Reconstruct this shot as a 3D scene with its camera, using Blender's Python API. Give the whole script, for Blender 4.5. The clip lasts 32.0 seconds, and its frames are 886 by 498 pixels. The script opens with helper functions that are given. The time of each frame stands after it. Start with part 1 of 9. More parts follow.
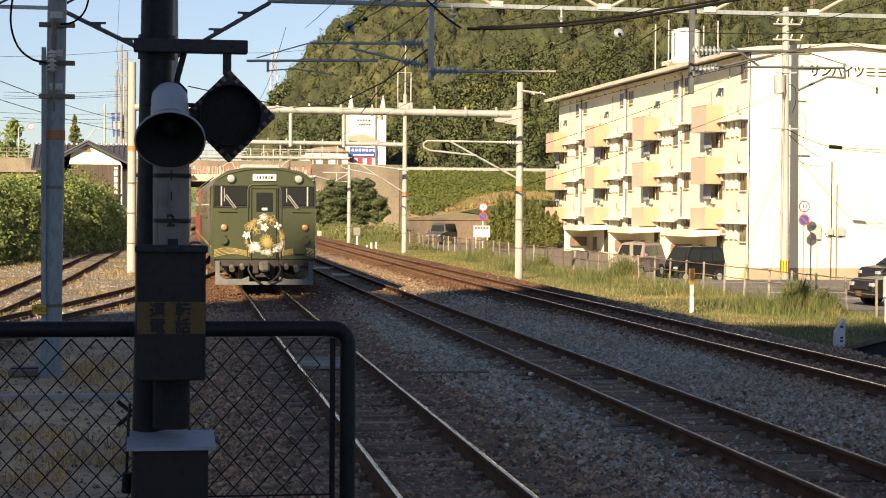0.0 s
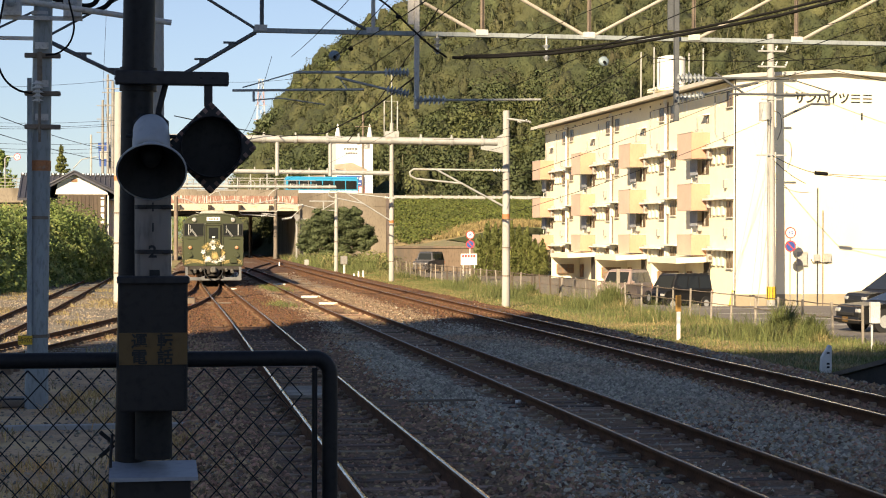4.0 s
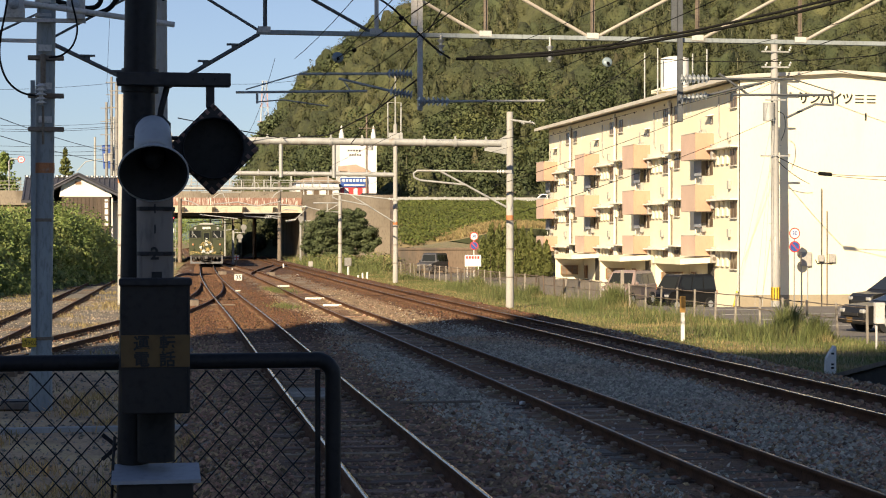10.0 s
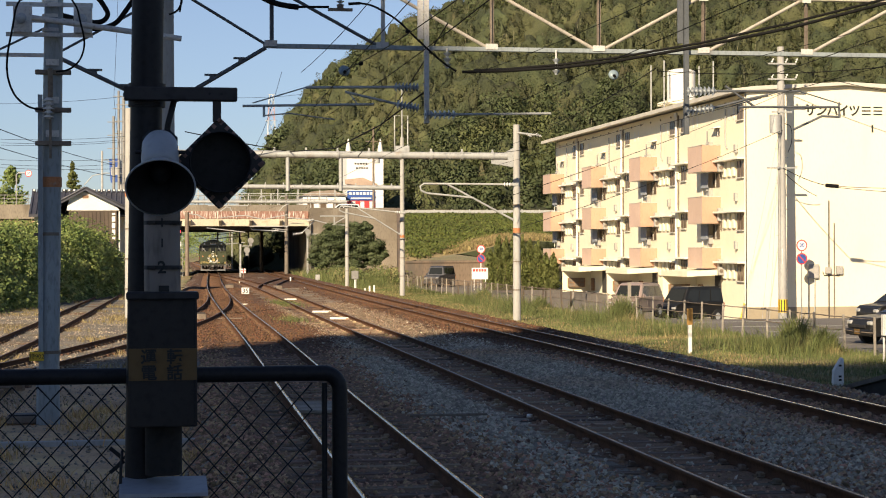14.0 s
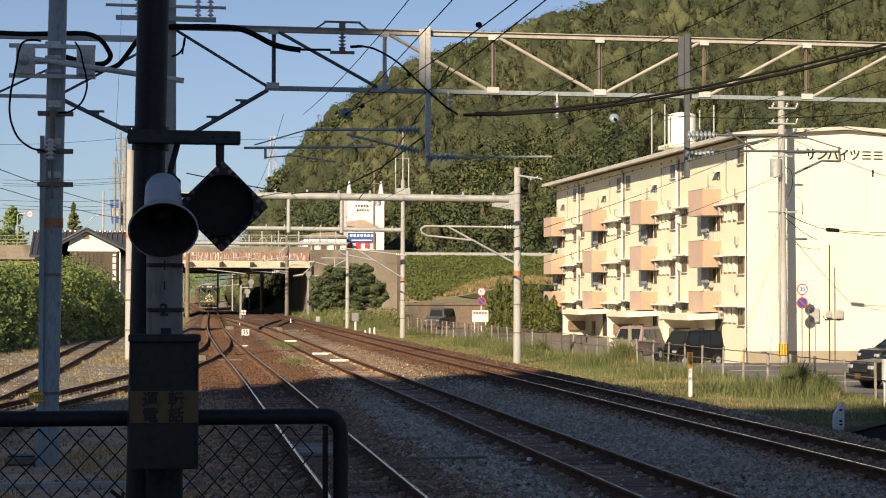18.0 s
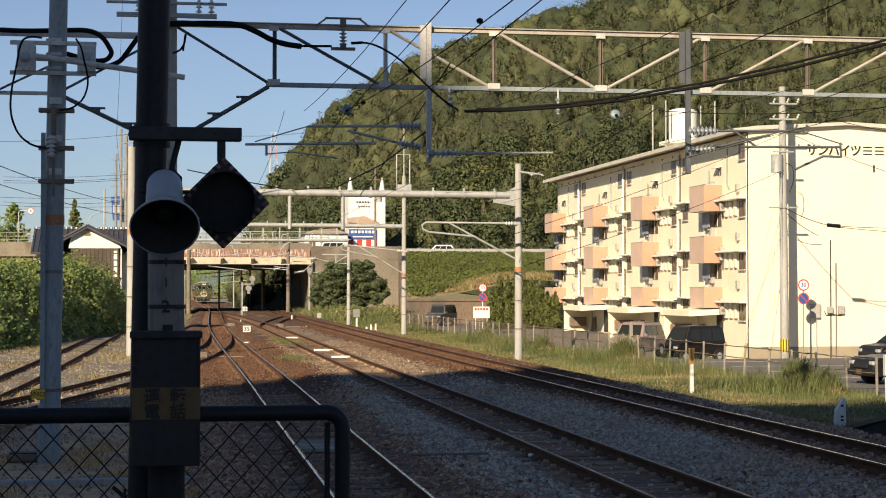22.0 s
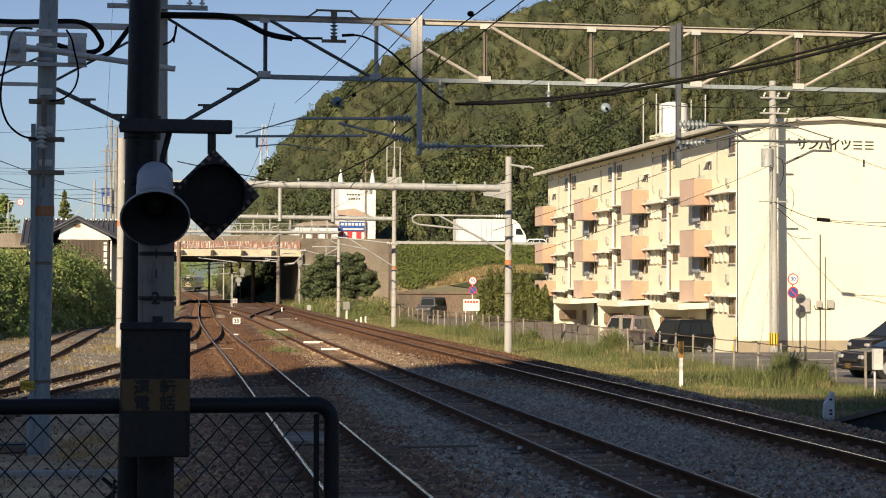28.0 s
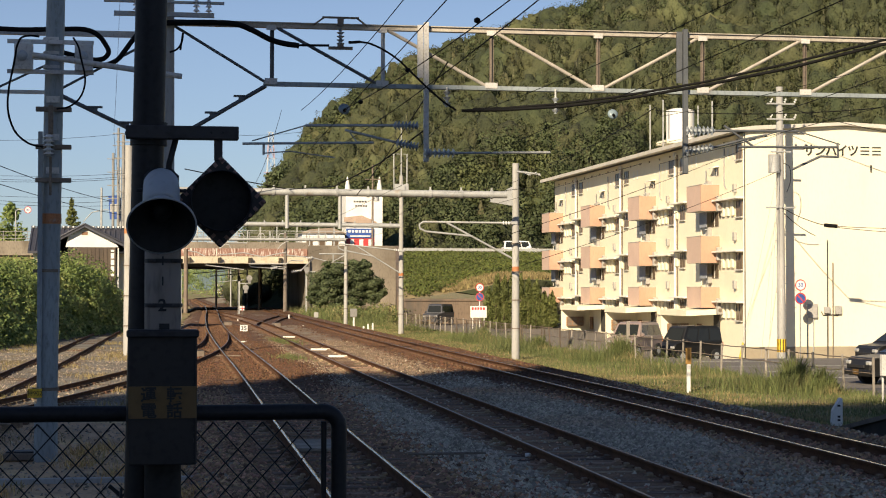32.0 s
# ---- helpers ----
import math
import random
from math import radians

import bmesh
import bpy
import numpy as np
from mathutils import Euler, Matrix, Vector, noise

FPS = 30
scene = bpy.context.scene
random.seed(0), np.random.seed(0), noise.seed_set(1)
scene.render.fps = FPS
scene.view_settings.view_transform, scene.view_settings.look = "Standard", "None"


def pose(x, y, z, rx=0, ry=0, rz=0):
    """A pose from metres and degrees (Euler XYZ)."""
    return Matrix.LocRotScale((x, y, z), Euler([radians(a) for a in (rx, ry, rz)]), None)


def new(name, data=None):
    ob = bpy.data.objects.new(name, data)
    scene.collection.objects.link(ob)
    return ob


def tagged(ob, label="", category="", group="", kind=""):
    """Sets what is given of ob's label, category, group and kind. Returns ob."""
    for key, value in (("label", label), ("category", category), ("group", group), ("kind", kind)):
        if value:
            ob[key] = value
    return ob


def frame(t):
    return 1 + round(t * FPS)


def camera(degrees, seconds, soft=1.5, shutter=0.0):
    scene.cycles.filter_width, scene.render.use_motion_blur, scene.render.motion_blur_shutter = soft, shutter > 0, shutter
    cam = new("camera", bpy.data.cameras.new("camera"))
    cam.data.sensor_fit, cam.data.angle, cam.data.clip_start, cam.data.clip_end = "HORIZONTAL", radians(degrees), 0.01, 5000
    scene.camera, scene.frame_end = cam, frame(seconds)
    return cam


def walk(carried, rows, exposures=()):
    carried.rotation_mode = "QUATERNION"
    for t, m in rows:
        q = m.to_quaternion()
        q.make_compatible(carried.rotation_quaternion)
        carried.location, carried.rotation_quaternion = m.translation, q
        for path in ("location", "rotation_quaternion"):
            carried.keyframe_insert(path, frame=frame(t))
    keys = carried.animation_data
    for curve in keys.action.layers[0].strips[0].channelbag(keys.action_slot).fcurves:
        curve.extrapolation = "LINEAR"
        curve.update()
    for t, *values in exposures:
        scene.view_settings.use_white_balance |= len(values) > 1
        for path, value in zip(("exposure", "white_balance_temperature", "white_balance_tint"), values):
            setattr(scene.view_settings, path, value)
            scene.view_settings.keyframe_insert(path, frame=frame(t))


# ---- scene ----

cam = camera(28.0, 32.0, soft=1.05)


def cam_pose(x, y, z, yaw, pitch, roll):
    return pose(x, y, z, 90 + pitch, 0, -yaw) @ pose(0, 0, 0, 0, 0, -roll)


# seconds, eye x y z, heading to the right of the track, tilt, lean
CAM_ROWS = [
    (0, -0.015, 0.051, 2.366, 9.435, -1.323, -0.416),
    (0.5, -0.014, 0.040, 2.368, 9.344, -1.656, -0.438),
    (1, -0.013, 0.046, 2.370, 9.526, -1.717, -0.656),
    (1.5, -0.012, 0.035, 2.371, 9.577, -1.487, -0.567),
    (2, -0.010, 0.042, 2.370, 9.486, -1.109, -0.528),
    (2.5, -0.006, 0.028, 2.371, 9.423, -0.790, -0.339),
    (3, -0.001, 0.024, 2.371, 9.632, -0.560, -0.129),
    (3.5, -0.000, 0.023, 2.371, 9.875, -0.393, -0.117),
    (5.5, 0.002, 0.013, 2.371, 9.596, -0.548, -0.082),
    (6, 0.006, 0.033, 2.371, 9.601, -0.411, -0.043),
    (6.5, 0.006, 0.036, 2.370, 9.617, -0.257, -0.006),
    (7, 0.005, 0.028, 2.371, 9.695, -0.136, -0.048),
    (7.5, 0.005, 0.017, 2.371, 9.780, -0.028, -0.100),
    (8, 0.007, 0.034, 2.371, 9.838, 0.080, -0.064),
    (8.5, 0.007, 0.029, 2.370, 9.859, 0.079, 0.101),
    (9, 0.006, 0.026, 2.370, 9.811, -0.094, 0.168),
    (9.5, 0.006, 0.033, 2.370, 9.727, -0.273, 0.085),
    (10, 0.006, 0.039, 2.370, 9.707, -0.370, 0.022),
    (10.5, 0.006, 0.037, 2.372, 9.732, -0.386, -0.027),
    (11, 0.007, 0.044, 2.370, 9.743, -0.355, -0.067),
    (11.5, 0.007, 0.041, 2.371, 9.696, -0.374, -0.059),
    (12, 0.006, 0.047, 2.370, 9.601, -0.398, -0.069),
    (12.5, 0.005, 0.037, 2.371, 9.489, -0.400, -0.214),
    (13, 0.005, 0.031, 2.372, 9.409, -0.367, -0.005),
    (13.5, 0.005, 0.034, 2.371, 9.412, -0.204, 0.134),
    (14, 0.006, 0.022, 2.371, 9.482, 0.045, 0.164),
    (14.5, 0.003, 0.018, 2.372, 9.500, 0.312, 0.260),
    (16.5, -0.000, 0.001, 2.376, 9.634, 1.148, -0.118),
    (17, -0.001, 0.003, 2.374, 9.643, 1.336, -0.173),
    (17.5, -0.000, 0.007, 2.374, 9.583, 1.413, -0.083),
    (18, 0.000, 0.007, 2.375, 9.468, 1.411, -0.089),
    (18.5, -0.002, -0.015, 2.374, 9.460, 1.375, -0.183),
    (19, -0.000, -0.001, 2.374, 9.524, 1.326, -0.115),
    (19.5, -0.001, -0.001, 2.374, 9.520, 1.306, -0.157),
    (20, -0.002, -0.005, 2.374, 9.416, 1.311, -0.071),
    (20.5, -0.001, 0.008, 2.374, 9.334, 1.304, -0.072),
    (21, -0.001, -0.003, 2.375, 9.316, 1.275, -0.005),
    (21.5, -0.001, -0.004, 2.375, 9.372, 1.271, 0.030),
    (22, -0.001, 0.007, 2.375, 9.431, 1.290, 0.005),
    (22.5, 0.001, 0.016, 2.375, 9.415, 1.285, 0.037),
    (23, -0.000, -0.004, 2.374, 9.373, 1.274, 0.007),
    (23.5, 0.001, 0.011, 2.374, 9.440, 1.243, -0.014),
    (24, -0.000, 0.008, 2.375, 9.438, 1.183, -0.125),
    (24.5, -0.000, 0.005, 2.375, 9.384, 1.123, -0.128),
    (25, 0.000, 0.003, 2.375, 9.350, 1.100, -0.112),
    (25.5, 0.001, 0.013, 2.374, 9.353, 1.080, -0.111),
    (27.5, 0.001, 0.013, 2.375, 9.748, 1.033, -0.203),
    (28, -0.002, -0.011, 2.375, 9.748, 1.055, -0.201),
    (28.5, -0.001, -0.008, 2.374, 9.799, 1.082, -0.128),
    (29, -0.000, -0.005, 2.374, 9.771, 1.146, -0.095),
    (29.5, -0.002, -0.014, 2.375, 9.720, 1.211, -0.070),
    (30, -0.001, -0.015, 2.375, 9.649, 1.301, -0.025),
    (30.5, 0.002, -0.003, 2.375, 9.638, 1.404, 0.159),
    (31, 0.001, -0.001, 2.375, 9.607, 1.455, 0.023),
    (31.5, -0.000, -0.001, 2.374, 9.550, 1.378, -0.106),
    (32, 0.000, 0.008, 2.374, 9.522, 1.275, -0.077),
]
walk(cam, [(r[0], cam_pose(*r[1:])) for r in CAM_ROWS], exposures=[(0, 1.22, 7700, 12), (3, 1.26, 7650, 12), (5.5, 1.03, 7300, 12), (9, 0.94, 7170, 12), (13, 0.88, 7100, 12), (17, 0.75, 6900, 11), (25, 0.69, 6900, 11), (32, 0.71, 6900, 11)])

# ---- light ----
SUN_EL, SUN_AZ = 27.0, 32.0
world = bpy.data.worlds.new("sky")
scene.world = world
world.use_nodes = True
wn = world.node_tree
sky = wn.nodes.new("ShaderNodeTexSky")
sky.sky_type = "NISHITA"
sky.sun_disc = False
sky.sun_elevation, sky.sun_rotation = radians(SUN_EL), radians(180 + SUN_AZ)
sky.altitude, sky.air_density, sky.dust_density, sky.ozone_density = 500, 1.0, 0.1, 4.0
wn.nodes["Background"].inputs["Strength"].default_value = 0.056
tint = wn.nodes.new("ShaderNodeMix")
tint.data_type, tint.blend_type = "RGBA", "MULTIPLY"
tint.inputs[0].default_value = 1.0
way = wn.nodes.new("ShaderNodeTexCoord")
split = wn.nodes.new("ShaderNodeSeparateXYZ")
rise = wn.nodes.new("ShaderNodeMapRange")
rise.inputs[1].default_value, rise.inputs[2].default_value = 0.0, 0.16
rise.interpolation_type = "SMOOTHSTEP"
haze = wn.nodes.new("ShaderNodeMix")
haze.data_type = "RGBA"
haze.inputs[6].default_value, haze.inputs[7].default_value = (0.70, 0.74, 0.90, 1), (1.06, 0.96, 1.01, 1)
wn.links.new(way.outputs["Generated"], split.inputs[0])
wn.links.new(split.outputs[2], rise.inputs[0])
wn.links.new(rise.outputs[0], haze.inputs[0])
wn.links.new(haze.outputs[2], tint.inputs[7])
wn.links.new(sky.outputs[0], tint.inputs[6])
wn.links.new(tint.outputs[2], wn.nodes["Background"].inputs[0])
sun = new("sun", bpy.data.lights.new("sun", "SUN"))
sun.data.energy, sun.data.angle, sun.data.color = 4.8, radians(0.5), (1.0, 0.85, 0.63)
_d = Vector((math.sin(radians(SUN_AZ)) * math.cos(radians(SUN_EL)), math.cos(radians(SUN_AZ)) * math.cos(radians(SUN_EL)), -math.sin(radians(SUN_EL))))
sun.matrix_world = Matrix.Translation((-20, -60, 60)) @ _d.to_track_quat("-Z", "Y").to_matrix().to_4x4()


# ---- materials ----
def mat(name, c1, c2=None, rough=0.8, metal=0.0, scale=4.0, fine=40.0, bump=0.15, stain=None, stain_scale=0.6, stain_at=0.55,
        island=0.0, rand=0.0, coat=0.0, stretch=(1, 1, 1), dist=0.01, spec=0.5, trans=0.0, grain=1.0):
    """Two colours mixed by noise at two scales, stains of a third, relief; varied by piece or by leaf."""
    m = bpy.data.materials.new(name)
    m.use_nodes = True
    t, n = m.node_tree, m.node_tree.nodes
    b = n["Principled BSDF"]
    link = t.links.new
    c2 = c2 or tuple(x * 0.72 for x in c1)
    tc = n.new("ShaderNodeTexCoord")
    mp = n.new("ShaderNodeMapping")
    mp.inputs["Scale"].default_value = stretch
    link(tc.outputs["Object"], mp.inputs[0])

    def noise_tex(sc, det=4.0):
        x = n.new("ShaderNodeTexNoise")
        x.inputs["Scale"].default_value, x.inputs["Detail"].default_value = sc, det
        link(mp.outputs[0], x.inputs["Vector"])
        return x

    def ramp(src, lo, hi):
        r = n.new("ShaderNodeMapRange")
        r.inputs[1].default_value, r.inputs[2].default_value = lo, hi
        link(src, r.inputs[0])
        return r.outputs[0]

    def mix(fac, a, bb):
        x = n.new("ShaderNodeMix")
        x.data_type = "RGBA"
        for sock, val in ((x.inputs[0], fac), (x.inputs[6], a), (x.inputs[7], bb)):
            if isinstance(val, (int, float)):
                sock.default_value = val
            elif isinstance(val, tuple):
                sock.default_value = (*val, 1)
            else:
                link(val, sock)
        return x.outputs[2]

    big, small = noise_tex(scale), noise_tex(fine, 6.0)
    col = mix(ramp(big.outputs[0], 0.35, 0.65), c1, c2)
    dark = tuple(x * 0.6 for x in c2)
    gr = n.new("ShaderNodeMath")
    gr.operation = "MULTIPLY"
    gr.inputs[1].default_value = grain
    link(ramp(small.outputs[0], 0.5, 0.8), gr.inputs[0])
    col = mix(gr.outputs[0], col, dark)
    if stain:
        st = noise_tex(stain_scale, 5.0)
        col = mix(ramp(st.outputs[0], stain_at, stain_at + 0.12), col, stain)
    if island or rand:
        src = n.new("ShaderNodeNewGeometry").outputs["Random Per Island"] if island else n.new("ShaderNodeObjectInfo").outputs["Random"]
        hsv = n.new("ShaderNodeHueSaturation")
        amt = island or rand
        r = n.new("ShaderNodeMapRange")
        r.inputs[3].default_value, r.inputs[4].default_value = 1 - amt, 1 + amt
        link(src, r.inputs[0])
        link(r.outputs[0], hsv.inputs["Value"])
        r2 = n.new("ShaderNodeMapRange")
        r2.inputs[3].default_value, r2.inputs[4].default_value = 0.5 - amt * 0.04, 0.5 + amt * 0.04
        sh = n.new("ShaderNodeMath")
        sh.operation = "FRACT"
        ml = n.new("ShaderNodeMath")
        ml.operation = "MULTIPLY"
        ml.inputs[1].default_value = 7.31
        link(src, ml.inputs[0])
        link(ml.outputs[0], sh.inputs[0])
        link(sh.outputs[0], r2.inputs[0])
        link(r2.outputs[0], hsv.inputs["Hue"])
        link(col, hsv.inputs["Color"])
        col = hsv.outputs[0]
    link(col, b.inputs["Base Color"])
    b.inputs["Metallic"].default_value = metal
    b.inputs["Specular IOR Level"].default_value = spec
    rr = n.new("ShaderNodeMapRange")
    rr.inputs[3].default_value, rr.inputs[4].default_value = max(rough - 0.1, 0.03), min(rough + 0.12, 1.0)
    link(small.outputs[0], rr.inputs[0])
    link(rr.outputs[0], b.inputs["Roughness"])
    b.inputs["Coat Weight"].default_value = coat
    if bump:
        bp = n.new("ShaderNodeBump")
        bp.inputs["Strength"].default_value, bp.inputs["Distance"].default_value = bump, dist
        link(small.outputs[0], bp.inputs["Height"])
        link(bp.outputs[0], b.inputs["Normal"])
    if trans:
        tr = n.new("ShaderNodeBsdfTranslucent")
        link(col, tr.inputs[0])
        mx = n.new("ShaderNodeMixShader")
        mx.inputs[0].default_value = trans
        link(b.outputs[0], mx.inputs[1])
        link(tr.outputs[0], mx.inputs[2])
        link(mx.outputs[0], n["Material Output"].inputs[0])
    return m


def glass_mat(name, col, rough=0.05):
    m = bpy.data.materials.new(name)
    m.use_nodes = True
    b = m.node_tree.nodes["Principled BSDF"]
    b.inputs["Base Color"].default_value = (*col, 1)
    b.inputs["Roughness"].default_value = rough
    b.inputs["Specular IOR Level"].default_value = 0.8
    return m


def glow_mat(name, col, k):
    m = bpy.data.materials.new(name)
    m.use_nodes = True
    b = m.node_tree.nodes["Principled BSDF"]
    b.inputs["Base Color"].default_value = (*col, 1)
    b.inputs["Emission Color"].default_value = (*col, 1)
    b.inputs["Emission Strength"].default_value = k
    return m


M = {}
M["ballast"] = mat("ballast_gravel", (0.33, 0.29, 0.225), (0.2, 0.175, 0.135), 0.9, scale=0.8, fine=20, bump=1.0, dist=0.07, stain=(0.25, 0.175, 0.115), stain_scale=0.11, stain_at=0.5)
M["rust_ballast"] = mat("rusty_gravel", (0.13, 0.06, 0.028), (0.085, 0.042, 0.021), 0.95, scale=1.2, fine=20, bump=1.0, dist=0.06, stain=(0.105, 0.078, 0.058), stain_scale=0.3, stain_at=0.58)
M["stone"] = mat("gravel_stone", (0.50, 0.435, 0.325), (0.35, 0.306, 0.228), 0.85, scale=6, fine=60, bump=0.3, island=0.5, stain=(0.39, 0.265, 0.165), stain_scale=0.13, stain_at=0.52)
M["rust_stone"] = mat("rusty_stone", (0.148, 0.069, 0.032), (0.088, 0.044, 0.022), 0.9, scale=6, fine=60, bump=0.3, island=0.4)
M["yard"] = mat("yard_gravel", (0.215, 0.198, 0.165), (0.12, 0.107, 0.087), 0.95, scale=0.7, fine=20, bump=1.0, dist=0.05, stain=(0.15, 0.115, 0.062), stain_scale=0.3, stain_at=0.53)
M["soil"] = mat("dry_soil", (0.33, 0.25, 0.13), (0.22, 0.18, 0.09), 0.95, scale=0.3, fine=14, bump=0.6, dist=0.04, stain=(0.13, 0.17, 0.05), stain_scale=0.2, stain_at=0.5)
M["asphalt"] = mat("asphalt", (0.165, 0.15, 0.135), (0.125, 0.115, 0.105), 0.9, scale=0.5, fine=50, bump=0.3)
M["rail_side"] = mat("rusty_rail", (0.13, 0.062, 0.032), (0.08, 0.04, 0.022), 0.9, scale=3, fine=40, bump=0.3, spec=0.15)
M["rail_top"] = mat("polished_rail", (0.47, 0.44, 0.40), (0.36, 0.33, 0.29), 0.2, 0.85, scale=1.2, fine=9, bump=0.0)
M["rail_semi"] = mat("dull_brown_rail_head", (0.17, 0.125, 0.092), (0.11, 0.08, 0.058), 0.4, 0.35, scale=1.2, fine=9, bump=0.0)
M["rail_dull"] = mat("dull_rail_head", (0.2, 0.135, 0.095), (0.14, 0.095, 0.07), 0.45, 0.6, scale=2, fine=30, bump=0.05)
M["sleeper"] = mat("weathered_sleeper", (0.31, 0.21, 0.135), (0.17, 0.115, 0.075), 0.9, scale=3, fine=30, bump=0.5, rand=0.45, stretch=(0.4, 3, 3))
M["brown_ballast"] = mat("grimy_brown_gravel", (0.29, 0.165, 0.09), (0.165, 0.097, 0.055), 0.95, scale=1.6, fine=20, bump=1.0, dist=0.07, stain=(0.27, 0.21, 0.155), stain_scale=0.5, stain_at=0.6)
M["brown_stone"] = mat("grimy_brown_stone", (0.46, 0.275, 0.155), (0.235, 0.142, 0.083), 0.9, scale=6, fine=60, bump=0.3, island=0.65)
# grey-brown gravel and stones, darkened to offset full sun beyond the shade edge
M["sunlit_ballast"] = mat("brown_gravel_toned_for_sun", (0.27, 0.185, 0.115), (0.165, 0.112, 0.07), 0.95, scale=1.6, fine=22, bump=1.0, dist=0.06, stain=(0.19, 0.155, 0.12), stain_scale=0.35, stain_at=0.55)
M["dusty_stone"] = mat("brown_stone_toned_for_sun", (0.285, 0.2, 0.13), (0.165, 0.118, 0.078), 0.9, scale=6, fine=60, bump=0.3, island=0.5)
M["yard_stone"] = mat("yard_stone", (0.39, 0.32, 0.24), (0.21, 0.172, 0.13), 0.9, scale=6, fine=60, bump=0.3, island=0.6)
M["sleeper_rust"] = mat("rust_dusted_sleeper", (0.165, 0.092, 0.052), (0.115, 0.068, 0.04), 0.9, scale=3, fine=30, bump=0.5, rand=0.25, stretch=(0.4, 3, 3))
M["rail_grey"] = mat("weathered_grey_railing", (0.27, 0.265, 0.25), (0.21, 0.205, 0.195), 0.7, 0.1, scale=3, fine=30, bump=0.05)
# straw and earth, made paler than the yard gravel to lift its shade
M["straw_soil_lifted"] = mat("straw_strewn_earth_lifted", (0.62, 0.40, 0.225), (0.40, 0.26, 0.15), 0.95, scale=1.1, fine=18, bump=1.0, dist=0.05, stain=(0.64, 0.44, 0.22), stain_scale=0.7, stain_at=0.53)
M["sleeper_far"] = mat("weathered_sleepers", (0.14, 0.072, 0.037), (0.095, 0.05, 0.027), 0.9, scale=3, fine=30, bump=0.4, island=0.3)
M["concrete"] = mat("weathered_concrete", (0.245, 0.212, 0.167), (0.18, 0.155, 0.123), 0.9, scale=0.5, fine=8, bump=0.2, stain=(0.13, 0.11, 0.085), stain_scale=0.35, stretch=(1, 1, 0.35))
M["pole_conc"] = mat("concrete_pole", (0.41, 0.405, 0.385), (0.33, 0.325, 0.305), 0.85, scale=1.5, fine=20, bump=0.15, stretch=(1, 1, 0.25), grain=0.6)
M["galv"] = mat("galvanised_steel", (0.43, 0.44, 0.43), (0.34, 0.35, 0.345), 0.6, 0.2, scale=3, fine=30, bump=0.06, stain=(0.30, 0.25, 0.2), stain_scale=2, stain_at=0.62)
M["pole_pale"] = mat("blue_grey_painted_steel", (0.285, 0.33, 0.345), (0.23, 0.265, 0.28), 0.55, 0.0, scale=2, fine=24, bump=0.06, stain=(0.21, 0.21, 0.195), stain_scale=1.2, stain_at=0.6, stretch=(1, 1, 0.3))
M["galv_blue"] = mat("grey_steel", (0.60, 0.59, 0.56), (0.49, 0.48, 0.46), 0.65, 0.0, scale=2, fine=24, bump=0.06)
M["ramp_top"] = mat("grimy_dark_concrete", (0.16, 0.135, 0.11), (0.105, 0.09, 0.075), 0.95, scale=2, fine=24, bump=0.5)
M["ochre"] = mat("weathered_ochre_paint", (0.40, 0.22, 0.05), (0.28, 0.16, 0.045), 0.7, scale=6, fine=40, bump=0.08, stain=(0.2, 0.12, 0.05), stain_scale=5, stain_at=0.6)
M["sleeper_grey"] = mat("bleached_brown_sleeper", (0.36, 0.255, 0.165), (0.16, 0.112, 0.072), 0.9, scale=3, fine=30, bump=0.6, rand=0.6, stretch=(0.4, 3, 3))
# steel darkened in colour for truss members and arms that stand in shade
M["shaded_steel"] = mat("steel_darkened_for_shade", (0.115, 0.125, 0.135), (0.09, 0.10, 0.11), 0.6, 0.2, scale=3, fine=30, bump=0.06)
M["brown_steel"] = mat("aged_brown_steel", (0.25, 0.20, 0.155), (0.17, 0.135, 0.105), 0.75, 0.2, scale=3, fine=30, bump=0.15)
M["black_pipe"] = mat("black_painted_pipe", (0.02, 0.02, 0.022), (0.013, 0.013, 0.015), 0.5, scale=4, fine=60, bump=0.04, spec=0.25)
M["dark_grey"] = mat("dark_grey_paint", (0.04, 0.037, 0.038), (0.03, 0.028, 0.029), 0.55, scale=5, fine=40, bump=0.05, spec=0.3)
M["near_grey"] = mat("light_grey_post", (0.24, 0.205, 0.18), (0.17, 0.146, 0.13), 0.7, scale=3, fine=40, bump=0.06, stretch=(1, 1, 0.3))
M["horn"] = mat("grey_horn_paint", (0.42, 0.45, 0.47), (0.36, 0.38, 0.40), 0.4, scale=5, fine=50, bump=0.03, grain=0.3)
M["horn_in"] = mat("dark_horn_throat", (0.022, 0.021, 0.02), None, 0.7, scale=5, fine=50, bump=0.03, spec=0.25)
M["lid"] = mat("pale_grey_lid", (0.33, 0.35, 0.39), (0.28, 0.3, 0.33), 0.45, scale=4, fine=40, bump=0.03, grain=0.4)
M["yellow"] = mat("yellow_paint", (0.80, 0.51, 0.035), (0.66, 0.42, 0.035), 0.6, scale=4, fine=30, bump=0.05)
M["sign_yellow"] = mat("faded_yellow_band", (0.145, 0.08, 0.02), (0.115, 0.066, 0.02), 0.6, scale=4, fine=30, bump=0.03)
M["ink"] = mat("black_lettering", (0.012, 0.012, 0.012), None, 0.6, bump=0)
M["orange"] = mat("faded_orange_band", (0.5, 0.19, 0.07), (0.4, 0.16, 0.065), 0.7, scale=6, fine=30, bump=0.05, stain=(0.35, 0.3, 0.26), stain_scale=6, stain_at=0.56)
